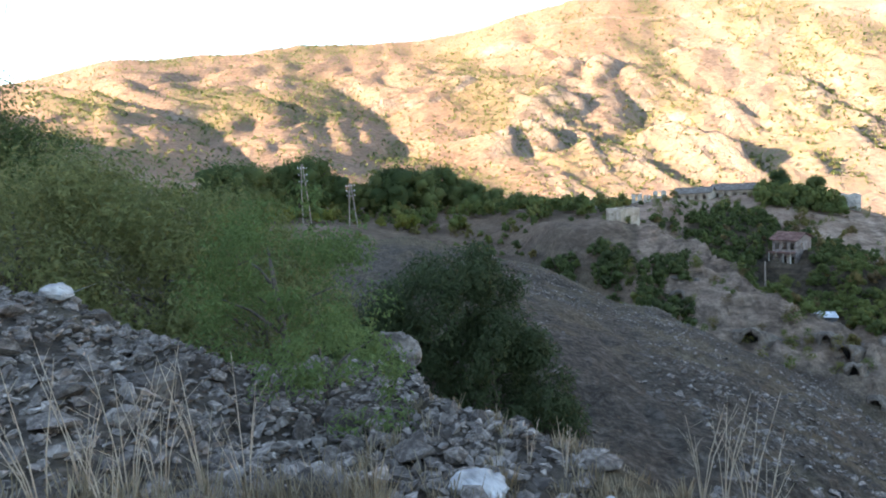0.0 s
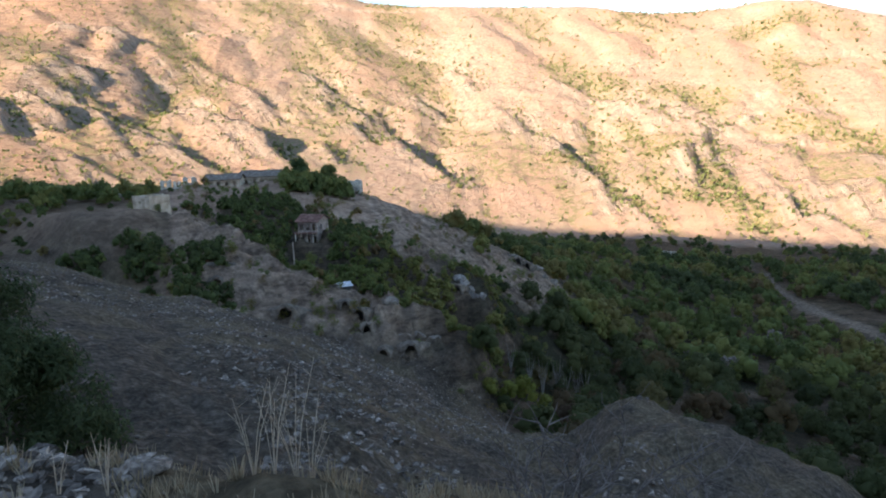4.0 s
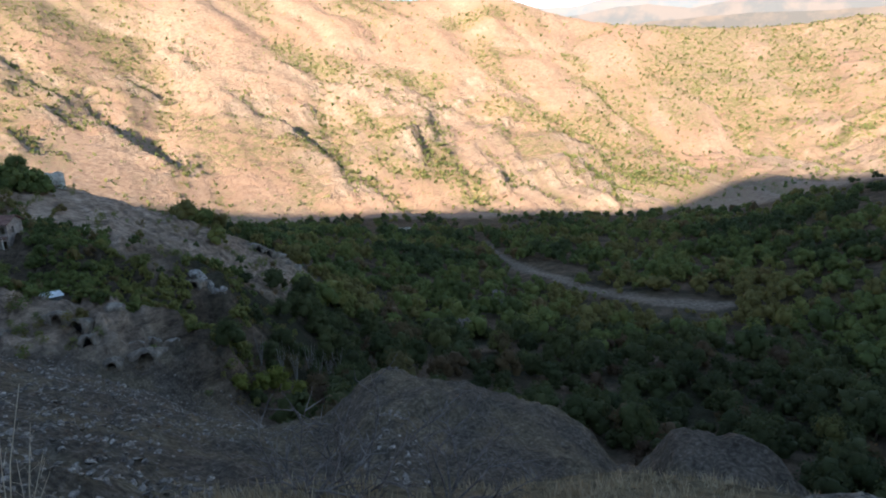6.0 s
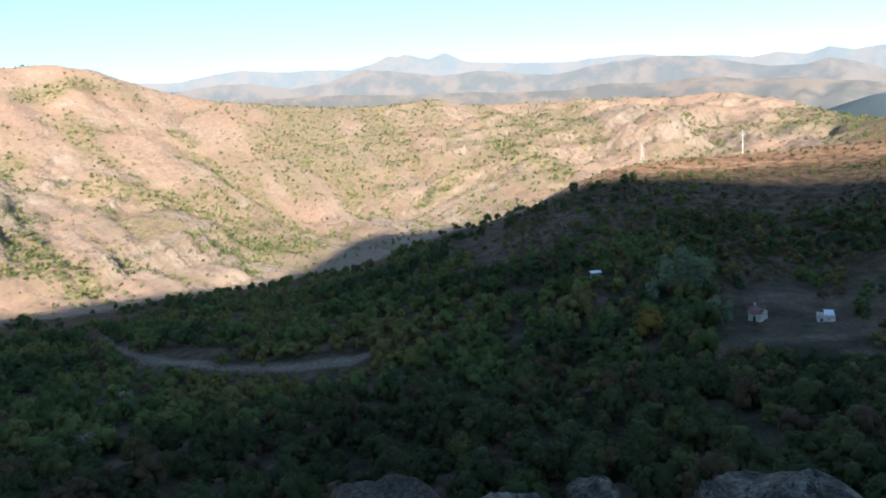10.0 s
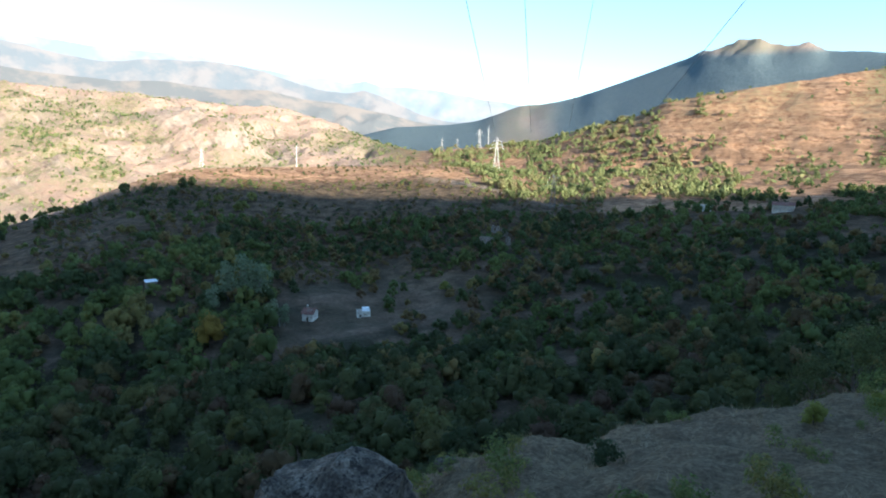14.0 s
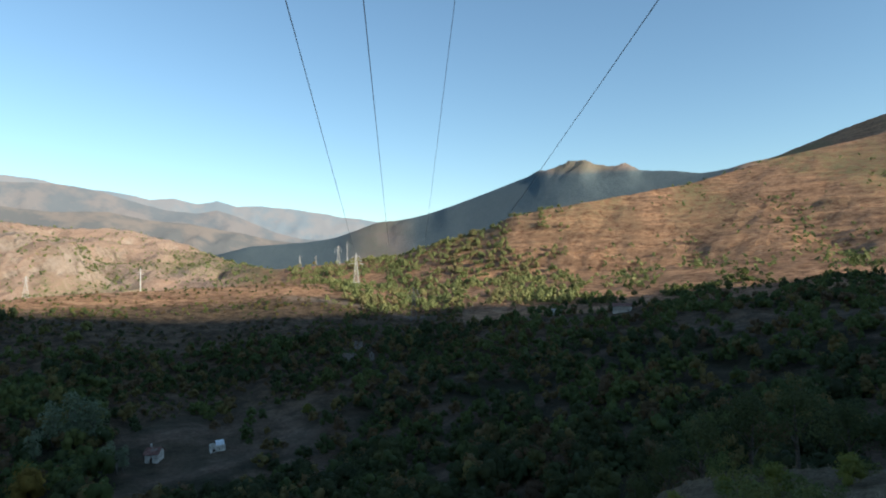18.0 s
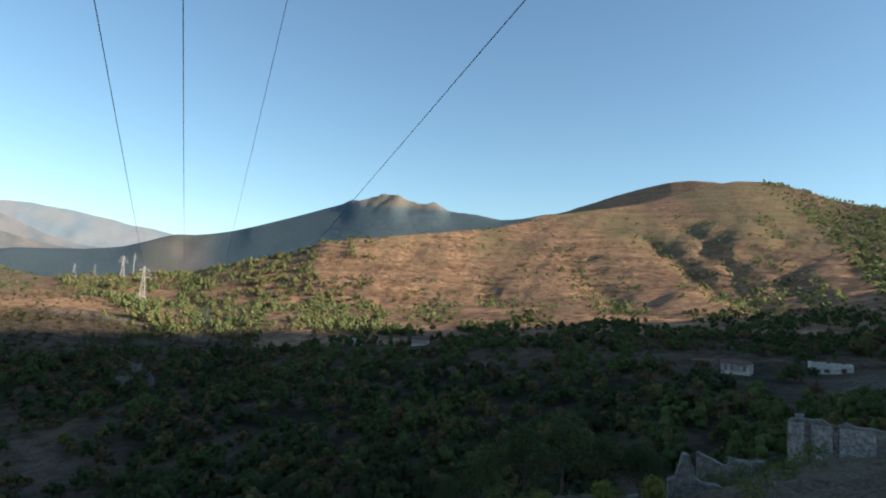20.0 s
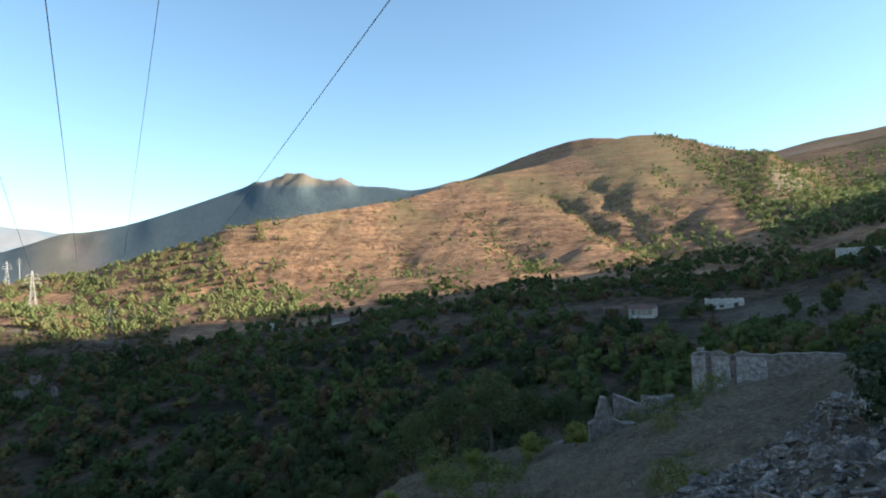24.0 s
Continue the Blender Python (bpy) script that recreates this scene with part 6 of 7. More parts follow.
for k in range(3):
    part("roof_patch", box(bmesh.new(), -1.0 + k * 0.9, 0.9 + 0.25 * k, 3.15 + 0.17 * k, 0.6, 0.9, 0.05, Euler((0.53, 0, 0))), GREY_ROOF, hut, "pale patch on the roof")
hut = build_house("stone_hut", facing(130.3, 196, 6), 4.2, 3.0, 1.9, "low stone hut with a half-bare pale roof", PLASTER, [(0.6, 1.3, 0.0, 1.5), (2.2, 2.8, 0.6, 1.3)], (), None, 0, 0.3, 7)
part("roof_sheet", box(bmesh.new(), 0.7, 1.4, 2.35, 2.4, 2.6, 0.07, Euler((0.35, 0, 0)), 0.01), WHITE_SHEET, hut, "pale metal roof sheet")
shed = thing("white_shed", facing(112.1, 230, 12, 1.2), "small white-roofed shed half hidden in the trees", "shed")
part("body", box(bmesh.new(), 0, 1.2, 0.4, 3.6, 2.4, 2.4, None, 0.03), GREY_ROOF, shed)
part("roof", box(bmesh.new(), 0, 1.2, 1.75, 4.0, 2.9, 0.1, Euler((0.14, 0, 0)), 0.02), WHITE_SHEET, shed)
for k, (b, d) in enumerate(((60.6, 440), (61.3, 440))):
    build_wall_piece("ruined_wall", facing(b, d, 8 * k), 4.5, 3.5, 0.5, "broken pale wall at the far side of the valley", 1.2, 30 + k, PLASTER, [(1.2, 2.4, 0.5, 2.0)])
for k, (b, d, ln) in enumerate(((62.8, 163, 2.4), (65.6, 162, 3.4), (66.9, 166, 2.0), (69.9, 208, 3.0))):
    build_house("ruined_cottage", facing(b, d, 20 * k, 1.4), ln, 2.6, 2.6, "ruined stone cottage sunk among the valley trees", MASONRY, [(0.6, 1.2, 0.3, 1.6)], (), None, 0, 1.2, 40 + k)

# ruins below the plateau
for k, (b, d, ln, hh, tn) in enumerate(((141.3, 277, 3.6, 6.5, -30), (141.9, 280, 5.0, 5.5, 35), (143.0, 296, 6.0, 4.0, 20), (143.6, 282, 2.2, 5.0, -20), (142.4, 300, 4.0, 4.6, -10))):
    build_wall_piece("ruined_wall", facing(b, d, tn), ln, hh, 0.6, "tall broken rubble wall of a ruined hillside house", 2.2, 50 + k, MASONRY, [(ln * 0.3, ln * 0.6, 1.5, 3.0)])
build_house("roofless_house", facing(160.5, 350, 5), 6.0, 4.5, 3.6, "small pale roofless house at the wood's edge", PLASTER, [(2.0, 3.2, 0.6, 2.4)], (), None, 0, 0.6, 60)
house = build_house("roofed_house", facing(166.2, 330, -4), 9.0, 6.0, 3.4, "abandoned pale house with a dark sagging roof", PLASTER, windows(0.8, 4, 2.1, 1.0, 0.9, 2.4), (), TILE, 1.4, 0, 61)
for q in range(4):
    part("window_frame", box(bmesh.new(), -9.0 / 2 + 0.8 + 2.1 * q + 0.5, 0.2, 1.65, 0.07, 0.07, 1.5), PLASTER, house)
house = build_house("white_house", facing(193.2, 226, -12), 8.6, 6.0, 3.6, "white one-storey house with four dark windows on the terrace", PLASTER, windows(1.0, 4, 1.9, 1.0, 1.1, 2.9), [(2.0, 3.0, 1.1, 2.7)], TILE, 0.9, 0, 62)
for q in range(4):
    part("window_frame", box(bmesh.new(), -4.3 + 1.0 + 1.9 * q + 0.5, 0.2, 2.0, 0.07, 0.07, 1.8), PLASTER, house)
build_house("flat_roofed_house", facing(200.0, 240, 10), 12.0, 5.0, 3.6, "long white roofless house with wide dark openings", PLASTER, [(1.4, 2.8, 0.0, 2.6), (3.8, 5.4, 0.4, 2.8), (8.6, 10.2, 0.6, 2.6)], [(1.6, 2.6, 0.8, 2.4)], None, 0, 0.7, 63)
build_house("stone_shed", facing(190.8, 242, 0), 7.0, 4.0, 2.4, "low dark stone shed beside the white house", MASONRY, [(1.0, 2.2, 0.0, 1.8), (4.0, 5.4, 0.3, 1.8)], (), TILE, 0.7, 0.0, 64)
build_house("long_house", facing(210.0, 300, 4), 20.0, 6.0, 4.4, "long pale building with dark windows on the wooded slope", PLASTER, windows(1.2, 8, 2.3, 1.1, 1.2, 3.2), (), None, 0, 0.4, 65)

# the big ruined walls on the near slope
gate = thing("terrace_wall", facing(197.0, 61.5, -6), "tall pale rubble wall of a ruined building with brick pilasters", "ruin")
part("wall", wall(bmesh.new(), 15.0, 6.45, 0.7, (), 0.55, 70, Matrix.Translation((0, 0, -1.8))), MASONRY, gate)
part("side_wall", wall(bmesh.new(), 6.0, 6.0, 0.7, (), 1.2, 71, Matrix.Translation((0.7, 0.72, -1.8)) @ Euler((0, 0, radians(90))).to_matrix().to_4x4()), MASONRY, gate)
for x in (1.5, 3.5):
    part("pilaster", box(bmesh.new(), x, -0.06, 1.3, 0.42, 0.16, 6.0, None, 0.03), OLD_BRICK, gate, "dull red brick pilaster")
for x0, x1, z0 in ((0.06, 1.26, -1.0), (1.74, 3.26, -0.6), (3.74, 6.2, 1.4)):
    part("plaster_panel", wall(bmesh.new(), x1 - x0, 4.2 - z0, 0.05, (), 0.2, 75, Matrix.Translation((x0, -0.053, z0))), CHIPPED_LIME, gate, "chipped whitewashed plaster")
stub = thing("ruined_gable", facing(189.6, 46, 10), "pointed stump of a ruined rubble gable wall", "ruin")
bm = bmesh.new()
prof = [(x * 0.85, z * 0.85) for x, z in ((-1.3, -1.2), (3.2, -1.2), (3.2, 0.5), (2.4, 0.9), (1.3, 0.95), (0.75, 1.3), (0.6, 2.2), (0.25, 3.0), (-0.2, 3.1), (-0.45, 2.2), (-0.75, 1.2), (-1.3, 0.9))]
a = [bm.verts.new((x, 0, z)) for x, z in prof]
b = [bm.verts.new((x, 0.55, z + 0.08)) for x, z in prof]
bm.faces.new(a), bm.faces.new(b[::-1])
for i in range(len(prof)):
    bm.faces.new((a[i], b[i], b[(i + 1) % len(prof)], a[(i + 1) % len(prof)]))
part("wall", bm, MASONRY, stub)
build_wall_piece("ruined_wall", facing(192.4, 50, -8), 3.6, 1.9, 0.6, "low remnant of a rubble wall on the slope", 0.7, 72)
build_wall_piece("ruined_wall", facing(194.3, 53, 30), 2.6, 1.5, 0.6, "crumbling corner of a rubble wall on the slope", 0.8, 73)
build_wall_piece("ruined_wall", facing(185.4, 58, 12), 2.4, 1.6, 0.6, "small pale wall remnant among the trees", 0.8, 74)


# ---- pylons, poles and wires ----
def build_pylon(name, m, h, mat, label, foot=0.16, arms=((0.80, 0.16), (0.90, 0.12), (0.70, 0.19)), group="pylons"):
    ob = thing(name, m, label, "pylon", group)
    half = lambda z: h * (foot / 2 * (1 - z) ** 1.35 + 0.012)
    levels = [0, 0.16, 0.30, 0.42, 0.53, 0.63, 0.72, 0.80, 0.88, 1.0]
    w = h * 0.0042
    for sx, sy in ((-1, -1), (1, -1), (1, 1), (-1, 1)):
        part("leg", tube(bmesh.new(), [(sx * half(z), sy * half(z), z * h - (0.6 if z == 0 else 0)) for z in levels], [w] * len(levels), 4), mat, ob)
    for k, (z0, z1) in enumerate(zip(levels, levels[1:])):
        bm = bmesh.new()
        for (ax, ay), (bx, by) in (((-1, -1), (1, -1)), ((1, -1), (1, 1)), ((1, 1), (-1, 1)), ((-1, 1), (-1, -1))):
            p0, p1 = (ax * half(z0), ay * half(z0), z0 * h), (bx * half(z1), by * half(z1), z1 * h)
            q0, q1 = (bx * half(z0), by * half(z0), z0 * h), (ax * half(z1), ay * half(z1), z1 * h)
            beam(bm, p0, p1, w * 0.45), beam(bm, q0, q1, w * 0.45)
            if k:
                beam(bm, p0, q0, w * 0.4)
        part("brace", bm, mat, ob)
    for z, reach in arms:
        bm = bmesh.new()
        for sx in (-1, 1):
            tip = (sx * reach * h, 0, z * h)
            for sy in (-1, 1):
                beam(bm, (sx * half(z), sy * half(z), z * h), tip, w * 0.8)
                beam(bm, (sx * half(z), sy * half(z), (z + 0.035) * h), tip, w * 0.8)
        arm = part("crossarm", bm, mat, ob)
        for sx in (-1, 1):
            part("insulator", tube(bmesh.new(), [(sx * reach * h, 0, z * h), (sx * reach * h, 0, (z - 0.05) * h)], [w * 0.9, w * 0.9], 5), PORCELAIN, arm, "white porcelain insulator")
    return ob


def standing(bearing, distance, turn=0.0):
    return Matrix.Translation(at(bearing, distance, -0.2)) @ Euler((0, 0, radians(turn))).to_matrix().to_4x4()


build_pylon("lattice_pylon", standing(142.3, 508, 25), 28.0, STEEL, "sunlit lattice steel pylon with three pairs of arms")
build_pylon("lattice_pylon", standing(140.7, 770, 25), 25.0, STEEL, "lattice steel pylon further along the plateau")
build_pylon("lattice_pylon", standing(147.5, 384, 25), 21.0, DARK_STEEL, "dark lattice pylon standing in the shaded wood")
build_pylon("lattice_pylon", standing(116.4, 516, 40), 16.5, STEEL, "small pale lattice pylon at the plateau's edge", 0.2, ((0.78, 0.12), (0.9, 0.09)))
build_pylon("lattice_pylon", standing(137.3, 830, 30), 15.0, STEEL, "distant small lattice pylon on the plateau", 0.2, ((0.78, 0.14), (0.9, 0.1)))
build_pylon("lattice_pylon", standing(138.7, 840, 30), 14.5, STEEL, "distant small lattice pylon beside its neighbour", 0.2, ((0.78, 0.14), (0.9, 0.1)))
for b, d, h, lab in ((124.3, 518, 18.0, "tall slim concrete power mast on the bare plateau"), (141.5, 790, 26.0, "tall slim concrete mast between the pylons")):
    mast = thing("power_mast", standing(b, d, 30), lab, "pylon", "power masts")
    part("mast", tube(bmesh.new(), [(0, 0, -0.5), (0, 0, h * 0.5), (0, 0, h)], [0.42, 0.34, 0.22], 8), STEEL, mast)
    for z, reach in ((0.80, 2.6), (0.88, 2.0), (0.72, 2.6)):
        part("crossarm", beam(bmesh.new(), (-reach, 0, z * h), (reach, 0, z * h), 0.1), STEEL, mast)


def build_wooden_pole(m, h, twin, label, arms=3):
    ob = thing("telegraph_pole", m, label, "pole", "telegraph poles")
    feet = ((-0.9, 0.0), (0.9, 0.0)) if twin else ((0, 0),)
    for x, y in feet:
        part("pole", tube(bmesh.new(), [(x, y, -0.8), (x * 0.6, y, h * 0.5), (x * 0.15, y, h)], [0.15, 0.13, 0.10], 7), POLE_WOOD, ob)
    for k, z in enumerate((0.93, 0.82, 0.71)[:arms]):
        arm = part("crossarm", box(bmesh.new(), 0, 0.1, z * h, 2.0 - 0.2 * k, 0.12, 0.12), POLE_WOOD, ob)
        for x in (-0.85, -0.3, 0.3, 0.85):
            part("insulator", tube(bmesh.new(), [(x, 0.1, z * h + 0.05), (x, 0.1, z * h + 0.2), (x, 0.1, z * h + 0.32)], [0.09, 0.12, 0.05], 6), PORCELAIN, arm, "white porcelain insulator")
    return ob


build_wooden_pole(standing(-12.8, 134, 14), 12.6, True, "brown twin wooden telegraph pole with white insulators")
build_wooden_pole(standing(-8.7, 136, 8), 9.6, True, "pale twin telegraph pole with white insulators")
build_wooden_pole(standing(26.9, 106, -30), 4.6, False, "short bare pole on the cave spur", 0)


def lies(bearing, rise, distance):
    a, e = radians(bearing), radians(rise)
    return Vector((math.sin(a), math.cos(a), math.tan(e))) * distance


def hang_wire(far, near, reach, label, radius=0.068):
    """A power line wire from its far end past a point overhead and on to the slope behind the camera."""
    way = (near - far)
    end = far + way * reach
    pts = []
    for i in range(41):
        t = i / 40
        q = far.lerp(end, t)
        q.z -= 4 * t * (1 - t) * 3.0
        pts.append(q)
    lift = 4 * (1 / reach) * (1 - 1 / reach) * 3.0
    pts = [q + Vector((0, 0, lift * i / 40 * reach if i / 40 * reach < 1 else lift)) for i, q in enumerate(pts)]
    ob = new("power_line_wire", None)
    bpy.data.objects.remove(ob)
    bm = tube(bmesh.new(), pts, [radius] * len(pts), 5)
    ob = part("power_line_wire", bm, WIRE)
    return tagged(ob, label, "wire", "power line wires")


hang_wire(lies(142.2, 1.9, 508), lies(136.3, 23.2, 78), 2.6, "dark power line wire sagging from the pylon overhead")
hang_wire(lies(145.3, 2.3, 520), lies(143.2, 24.3, 80), 2.6, "dark power line wire running overhead")
hang_wire(lies(148.6, 2.6, 560), lies(152.0, 25.2, 130), 2.2, "thin distant power line wire in the sky")
hang_wire(lies(155.0, 3.2, 560), lies(173.6, 26.3, 72), 2.6, "dark power line wire slanting overhead", 0.072)


# ---- rocks ----
def rock_mesh(name, seed, mat, n=14, flat=0.75, rounds=0):
    rnd = random.Random(seed)
    bm = bmesh.new()
    for _ in range(n):
        v = Vector((rnd.gauss(0, 1), rnd.gauss(0, 1), rnd.gauss(0, 1))).normalized() * rnd.uniform(0.75, 1.0)
        bm.verts.new((v.x, v.y * rnd.uniform(0.75, 1), v.z * flat))
    bmesh.ops.convex_hull(bm, input=list(bm.verts))
    bmesh.ops.delete(bm, geom=[v for v in bm.verts if not v.link_faces], context='VERTS')
    for _ in range(rounds):
        bmesh.ops.subdivide_edges(bm, edges=list(bm.edges), cuts=1, use_grid_fill=True, smooth=0.35, fractal=0.35, seed=seed)
    me = bpy.data.meshes.new(name)
    bm.normal_update()
    bm.to_mesh(me)
    bm.free()
    me.materials.append(mat)
    return me


def rough_rock(name, seed, size, mat, label, bearing, distance, lift=0.0, turn=0.0, category="boulder", corners=18):
    """A single large angular rock with flat faces, worn edges and pits."""
    rnd = random.Random(seed * 7 + 1)
    bm = bmesh.new()
    for _ in range(corners):
        v = Vector((rnd.gauss(0, 1), rnd.gauss(0, 1), rnd.gauss(0, 1))).normalized()
        bm.verts.new(v * rnd.uniform(0.82, 1.08))
    bmesh.ops.convex_hull(bm, input=list(bm.verts))
    bmesh.ops.delete(bm, geom=[v for v in bm.verts if not v.link_faces], context='VERTS')
    bmesh.ops.bevel(bm, geom=list(bm.edges), offset=0.04 if corners > 30 else 0.07, segments=1, affect='EDGES')
    bmesh.ops.triangulate(bm, faces=list(bm.faces))
    bmesh.ops.subdivide_edges(bm, edges=list(bm.edges), cuts=3, use_grid_fill=True)
    off = Vector((seed * 3.7, seed * 1.9, seed * 0.7))
    for v in bm.verts:
        k = 1 + 0.15 * noise.noise(v.co * 1.6 + off) + 0.10 * noise.noise(v.co * 4.2 + off) + 0.06 * noise.noise(v.co * 10 + off)
        v.co = Vector((v.co.x * size[0], v.co.y * size[1], v.co.z * size[2])) * k
    ob = part(name, bm, mat)
    ob.matrix_world = Matrix.Translation(at(bearing, distance, lift)) @ Euler((0, 0, radians(-bearing + turn))).to_matrix().to_4x4()
    return tagged(ob, label, category)


def strew(parent_name, label, seed, a0, a1, r0, r1, singles, crumbs, s0, s1, c0, c1, patch=None, power=1.0, pieces="stone"):
    """Loose stones: the nearest as pieces of one heap, the small rest joined."""
    rnd = random.Random(seed)
    heap = new(parent_name)
    heap.matrix_world = Matrix.Translation(at((a0 + a1) / 2, (r0 + r1) / 2))
    tagged(heap, label, "rubble", kind="structure")
    inv = heap.matrix_world.inverted()
    meshes = [rock_mesh(pieces, seed + i, STONE) for i in range(10)]
    for q in sow(seed, singles * 3, a0, a1, r0, r1, power, patch)[:singles]:
        ob = new(pieces, meshes[rnd.randrange(10)])
        ob.parent = heap
        s = s0 + (s1 - s0) * rnd.random() ** 2.2
        ob.matrix_parent_inverse = inv
        ob.matrix_basis = Matrix.LocRotScale(Vector(q) + Vector((0, 0, 0.1 + s * 0.22)), Euler((rnd.uniform(-0.5, 0.5), rnd.uniform(-0.5, 0.5), rnd.uniform(0, 6.28))), (s, s * rnd.uniform(0.6, 1), s * rnd.uniform(0.5, 0.9)))
    if crumbs:
        tri = []
        bases = []
        for me in meshes[:6]:
            me.calc_loop_triangles()
            co = np.array([v.co for v in me.vertices])
            bases.append(co[np.array([t.vertices for t in me.loop_triangles])])
        g = np.random.RandomState(seed)
        for q in sow(seed + 1, crumbs * 3, a0, a1, r0, r1, power, patch)[:crumbs]:
            b = bases[g.randint(6)]
            a, s = g.rand() * 6.28, c0 + (c1 - c0) * g.rand() ** 2
            m = np.array([[np.cos(a), -np.sin(a), 0], [np.sin(a), np.cos(a), 0], [0.3 * g.randn(), 0.3 * g.randn(), 0.7]]) * s
            tri.append(b @ m.T + q + [0, 0, 0.1 + 0.15 * s])
        v = np.concatenate(tri).reshape(-1, 3) - np.array(heap.matrix_world.translation)
        ob = new("small_stones", mesh_from("small_stones", v, np.arange(len(v)).reshape(-1, 3), STONE))
        ob.parent = heap
        ob["kind"] = "stuff"
    return heap


heap_patch = lambda a, r: np.clip(1.15 - step(a, -4, 16) * 0.85, 0, 1)
strew("rubble_heap", "heap of broken grey stones at the camera's feet", 400, -46, 14, 2.6, 9.2, 300, 5200, 0.06, 0.24, 0.02, 0.10, heap_patch, 1.3)
strew("rubble_slope", "grey scree of broken stones running down the slope", 430, 186, 218, 5, 15.5, 300, 3200, 0.06, 0.26, 0.025, 0.11, lambda a, r: step(a, 188, 198), 1.3)
strew("scree_hillside", "grey stony hillside strewn with scree", 460, 0, 62, 12, 78, 300, 6000, 0.12, 0.36, 0.06, 0.2, lambda a, r: step(value_noise(a * 0.15, r * 0.08, 91), -0.35, 0.3), 1.1)
rough_rock("boulder", 1, (0.23, 0.19, 0.17), PALE_ROCK, "pale grey block of stone in the rubble", 0.6, 3.75, 0.02)
rough_rock("boulder", 2, (0.09, 0.07, 0.09), PALE_ROCK, "small pale stone at the edge of the rubble", 13.5, 3.9, 0.05)
rough_rock("boulder", 3, (0.42, 0.36, 0.36), STONE, "large grey block on top of the rubble", -6.2, 8.6, 0.1)
rough_rock("boulder", 4, (0.30, 0.25, 0.22), STONE, "grey slab half buried in the rubble heap", -27, 5.6, 0.05)
rough_rock("boulder", 5, (0.2, 0.15, 0.16), PALE_ROCK, "pale block on the crest of the rubble heap", -33, 8.3, 0.1)
rough_rock("outcrop", 6, (0.9, 0.7, 0.30), BOULDER, "low grey outcrop in the dry grass", 102.0, 9.0, 0.0, 10, "outcrop", 40)
rough_rock("outcrop", 7, (0.35, 0.3, 0.2), BOULDER, "small pale outcrop beside the boulder", 106.6, 9.6, 0.05, 30, "outcrop", 30)
rough_rock("boulder", 8, (0.52, 0.5, 0.52), BOULDER, "round boulder blotched with black lichen", 110.9, 9.4, 0.40, 0, corners=44)
rough_rock("crag", 9, (1.7, 1.3, 1.25), BOULDER, "broad rounded crag at the slope's brink", 127.8, 11.2, 1.0, 0, "crag", 60)
rough_rock("crag", 11, (0.5, 0.6, 0.8), BOULDER, "small crag leaning on the broad one", 122.2, 10.6, 0.7, 25, "crag", 40)
rough_rock("crag", 10, (0.9, 0.8, 0.5), BOULDER, "low crag beside the gully", 138.5, 27, 0.0, 0, "crag")
for k, (b, d, sx, sz, lift) in enumerate(((42.0, 116, 1.7, 0.9, 0.9), (42.6, 114, 1.1, 1.5, 0.5), (43.1, 112, 0.9, 1.5, 0.2), (43.6, 110, 0.8, 1.3, 0.0), (44.2, 108, 0.9, 1.0, 0.0), (43.0, 110, 0.7, 0.9, 0.0))):
    rough_rock("pale_cliff", 20 + k, (sx, 1.0, sz), WHITE_CLIFF, "white weathered rock face on the spur", b, d, lift, 15 * k, "cliff", 26)
for k, (b, d, sx, sz) in enumerate(((47.0, 178, 2.6, 1.2), (49.2, 180, 3.0, 1.4), (50.8, 180, 2.4, 1.7), (51.6, 178, 2.0, 2.0), (50.0, 176, 2.0, 1.0), (20.0, 96, 1.4, 0.8), (21.2, 97, 1.8, 1.0), (27.5, 98, 1.5, 0.7), (35.5, 90, 1.4, 0.8), (38.0, 89, 1.3, 0.9), (39.5, 88, 1.5, 1.0), (33.6, 91, 1.2, 0.6), (30.4, 94, 1.6, 0.7), (36.6, 84, 1.2, 0.7), (40.6, 87, 1.2, 0.8))):
    rough_rock("crag", 30 + k, (sx, 1.2, sz), CRAG, "weathered brown crag on the spur", b, d, -0.3, 20 * k, "crag")


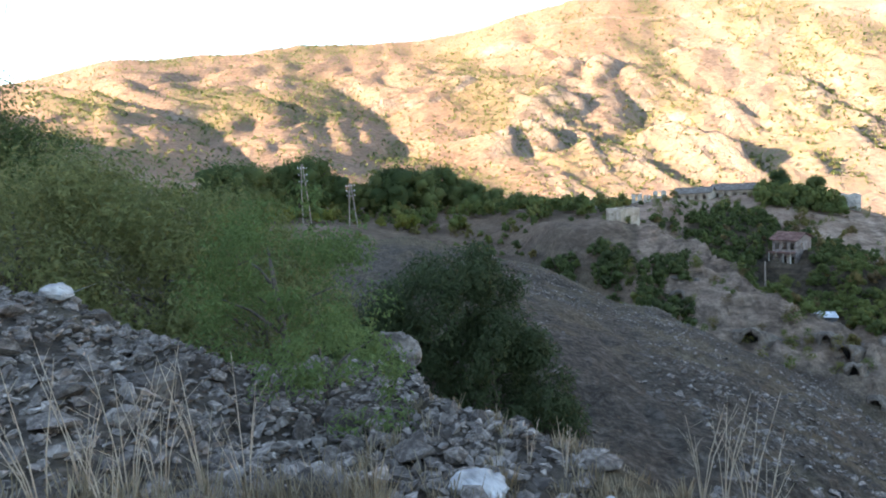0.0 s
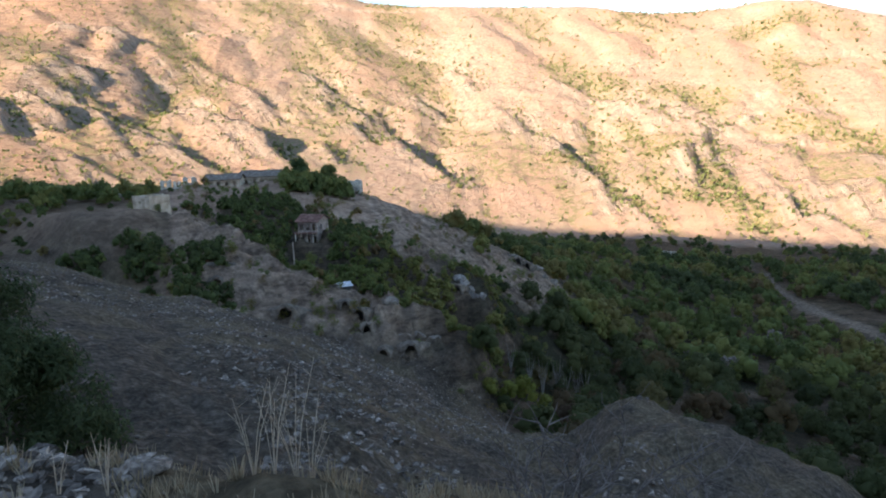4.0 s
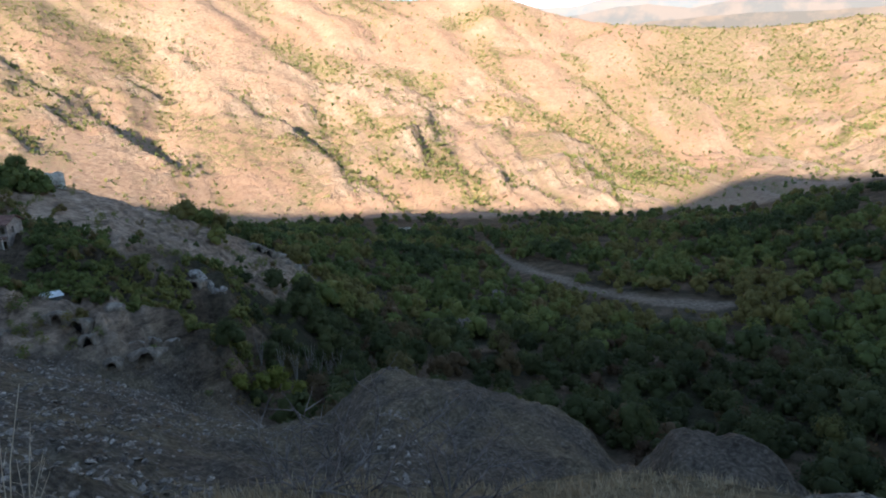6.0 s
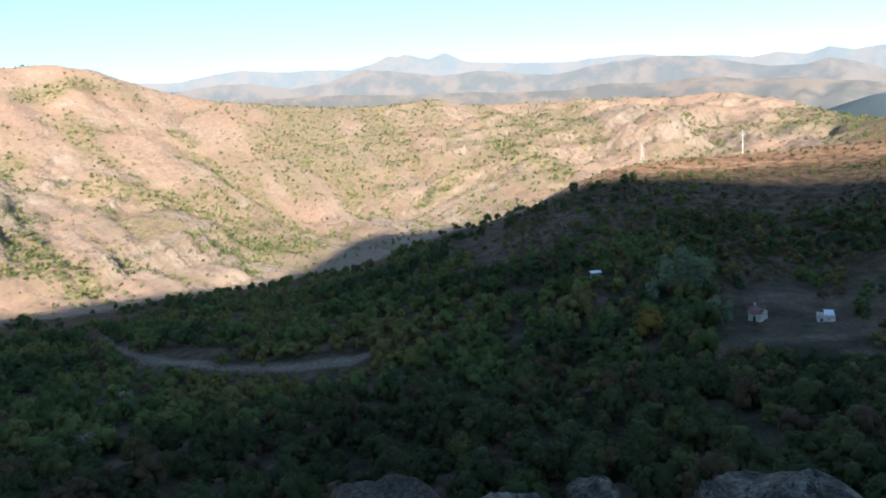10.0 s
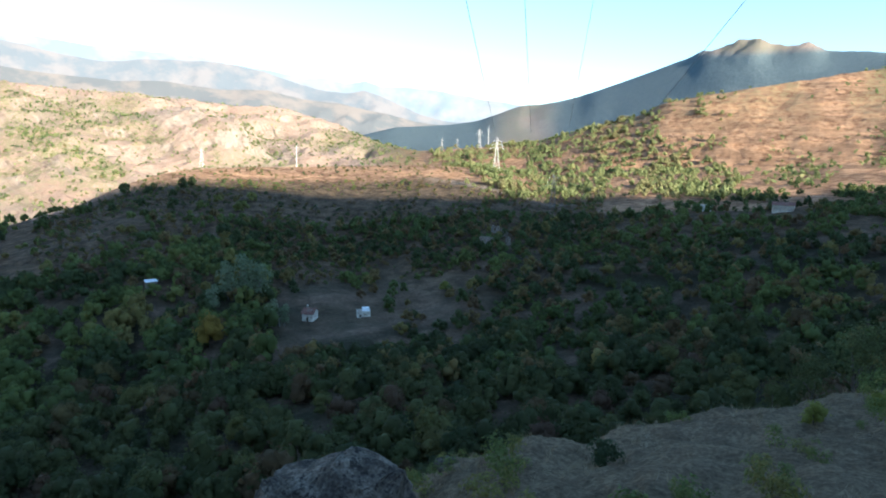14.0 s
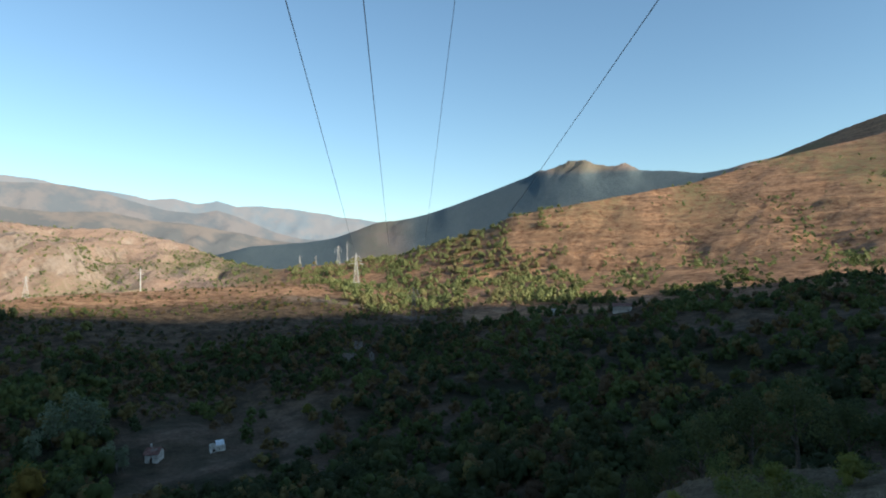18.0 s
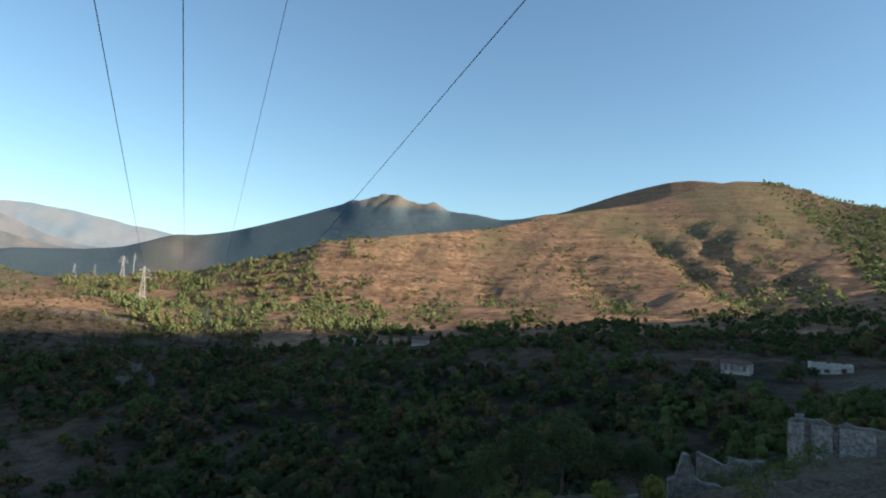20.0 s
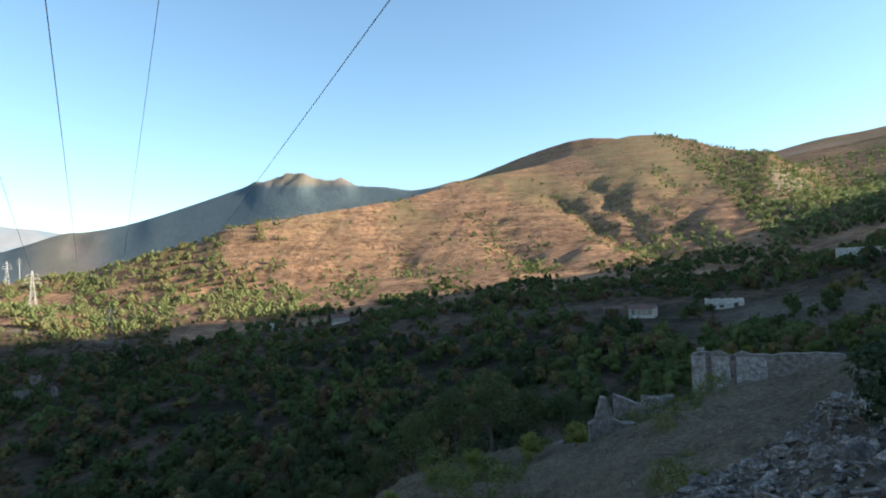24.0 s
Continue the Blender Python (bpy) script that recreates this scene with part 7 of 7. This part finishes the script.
# ---- cave mouths in the spur ----
def build_cave(bearing, distance, w, h):
    """An arched hollow in a low face of rock that stands out of the slope."""
    rnd = random.Random(int(bearing * 10))
    ob = thing("cave", facing(bearing, distance, 0, 0.0), "small dark cave mouth in a low brown rock face", "cave", "caves in the spurs")
    turns = [-0.3 + (math.pi + 0.6) * k / 15 for k in range(16)]

    def sleeve(shells, wob, cap=False):
        bm = bmesh.new()
        rows = []
        for sx, y, sz in shells:
            rows.append([bm.verts.new((math.cos(t) * sx * (1 + wob * rnd.uniform(-1, 1)), y + wob * rnd.uniform(-1, 1), math.sin(t) * sz * (1 + wob * rnd.uniform(-1, 1)) - (0.5 if t < 0 or t > math.pi else 0.0))) for t in turns])
        for r0, r1 in zip(rows, rows[1:]):
            for k in range(15):
                bm.faces.new((r0[k], r0[k + 1], r1[k + 1], r1[k]))
        if cap:
            bm.faces.new(rows[-1])
        return bm

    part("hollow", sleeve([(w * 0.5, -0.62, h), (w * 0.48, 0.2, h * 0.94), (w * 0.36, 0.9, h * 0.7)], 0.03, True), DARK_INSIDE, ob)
    part("rock_face", sleeve([(w * 0.5, -0.6, h), (w * 0.62, -0.7, h * 1.12), (w * 0.85, -0.55, h * 1.28), (w * 1.15, 0.1, h * 1.3), (w * 1.5, 1.3, h * 1.05), (w * 1.9, 3.0, h * 0.3)], 0.09), CAVE_ROCK, ob)
    for k in range(5):
        rock = new("lip_stone", rock_mesh("lip_stone", int(bearing * 7) + k, CAVE_ROCK))
        rock.parent = ob
        z = rnd.uniform(0.14, 0.26) * (0.6 + 0.3 * w)
        rock.matrix_basis = Matrix.LocRotScale((rnd.uniform(-1.1, 1.1) * w, -0.95 + rnd.uniform(-0.4, 0.2), -0.12), Euler((rnd.uniform(-0.4, 0.4), 0, rnd.uniform(0, 6))), (z * 1.3, z, z * 0.8))
    return ob


for spot in CAVES:
    build_cave(*spot)


# ---- dry weeds, grass and dead wood near the camera ----
def build_weed(bearing, distance, seed, h, label, n=5):
    rnd = random.Random(seed)
    ob = thing("dry_weed", Matrix.Translation(at(bearing, distance, -0.05)), label, "weed", "dry weeds")
    for k in range(n):
        a, s = rnd.uniform(0, 6.28), rnd.uniform(0.08, 0.26)
        dx, dy, hh = math.cos(a) * s * h, math.sin(a) * s * h, h * rnd.uniform(0.6, 1.0)
        bm = tube(bmesh.new(), [(0, 0, 0), (dx * 0.35, dy * 0.35, hh * 0.5), (dx, dy, hh)], [0.0045, 0.0035, 0.0015], 4)
        for t in (0.55, 0.7, 0.85):
            q = Vector((dx * t, dy * t, hh * t))
            tube(bm, [q, q + Vector((rnd.uniform(-0.1, 0.1), rnd.uniform(-0.1, 0.1), 0.09)) * h], [0.002, 0.001], 3)
        part("stalk", bm, STALK, ob)
    return ob


for k, (b, d, h) in enumerate(((23.5, 4.2, 0.85), (25.5, 4.3, 0.95), (21.6, 4.25, 0.9), (26.8, 4.4, 0.8), (-33, 3.6, 1.0), (-30, 3.4, 1.05), (-27.5, 3.5, 1.1), (-24, 3.5, 0.95), (-36, 3.3, 0.9), (-20.5, 3.5, 1.0), (-31.5, 3.1, 0.8), (-9, 3.6, 0.5), (6, 4.4, 0.45), (9.5, 4.3, 0.5))):
    build_weed(b, d, 500 + k, h, "dry pale weed with thin bare stalks")


def grass_tufts(name, seed, count, a0, a1, r0, r1, h, label, patch=None, power=1.0):
    g = np.random.RandomState(seed)
    quads, tint = [], []
    for q in sow(seed, count, a0, a1, r0, r1, power, patch):
        n = 12
        a = g.rand(n) * 6.28
        out = np.stack([np.cos(a), np.sin(a), np.zeros(n)], -1)
        side = np.stack([-np.sin(a), np.cos(a), np.zeros(n)], -1) * 0.006
        b = q + out * (0.05 * g.rand(n))[:, None] + [0, 0, 0.08]
        hh = h * (0.4 + 0.8 * g.rand(n))
        tip = b + out * (hh * (0.2 + 0.5 * g.rand(n)))[:, None] + np.stack([0 * hh, 0 * hh, hh], -1)
        quads.append(np.stack([b - side, b + side, tip + side * 0.3, tip - side * 0.3], 1))
        tint.append(np.repeat(g.rand(), n * 4))
    v = np.concatenate(quads).reshape(-1, 3)
    ob = new(name, mesh_from(name, v, np.arange(len(v)).reshape(-1, 4), STRAW, False, {"tint": np.concatenate(tint)}))
    return tagged(ob, label, "grass", kind="stuff")


grass_tufts("dry_grass", 601, 700, -10, 40, 3.2, 6.2, 0.14, "tufts of pale dry grass along the brink", lambda a, r: step(value_noise(a * 0.3, r * 1.5, 3), -0.3, 0.4))
grass_tufts("dry_grass", 602, 3200, 36, 140, 2.6, 12, 0.15, "short dry grass on the hump of the slope", lambda a, r: step(value_noise(a * 0.2, r * 0.9, 5), -0.6, 0.2))
grass_tufts("dry_grass", 603, 2600, 134, 200, 14, 62, 0.35, "faded dry grass on the shaded slope", lambda a, r: step(value_noise(a * 0.2, r * 0.2, 8), -0.5, 0.3))
grass_tufts("dry_grass", 604, 400, -44, -8, 2.2, 3.6, 0.25, "dry grass below the rubble heap")


def build_dead_bush(bearing, distance, seed, reach, label):
    rnd = random.Random(seed)
    ob = thing("dead_bush", Matrix.Translation(at(bearing, distance, -0.1)), label, "bush", "dead bushes")
    for k in range(9):
        bm = bmesh.new()
        a = rnd.uniform(0, 6.28)
        q, way = Vector((0, 0, 0)), Vector((math.cos(a) * 0.8, math.sin(a) * 0.8, rnd.uniform(0.35, 0.9)))
        pts, rad = [q.copy()], [0.018]
        for i in range(7):
            way = (way + Vector((rnd.gauss(0, 0.3), rnd.gauss(0, 0.3), rnd.gauss(0, 0.25)))).normalized()
            q = q + way * reach / 7
            q.z = max(q.z, 0.05)
            pts.append(q.copy()), rad.append(0.018 * (1 - i / 8) * 0.85)
            if i > 1:
                for _ in range(2):
                    tw = (way + Vector((rnd.gauss(0, 0.7), rnd.gauss(0, 0.7), rnd.gauss(0.1, 0.5)))).normalized()
                    e = q + tw * reach * rnd.uniform(0.1, 0.25)
                    f = e + (tw + Vector((rnd.gauss(0, 0.5), rnd.gauss(0, 0.5), rnd.gauss(0, 0.4)))).normalized() * reach * 0.1
                    tube(bm, [q, e, f], [0.007, 0.004, 0.002], 4)
        tube(bm, pts, rad, 6)
        part("branch", bm, DEAD_WOOD, ob)
    return ob


build_dead_bush(55.5, 5.6, 701, 1.25, "dead grey bush with bare twisted branches")
build_dead_bush(49.0, 5.2, 702, 0.95, "smaller dead bush with tangled black twigs")
build_dead_bush(64.0, 6.2, 703, 1.2, "bare dead bush with forked pale branches")
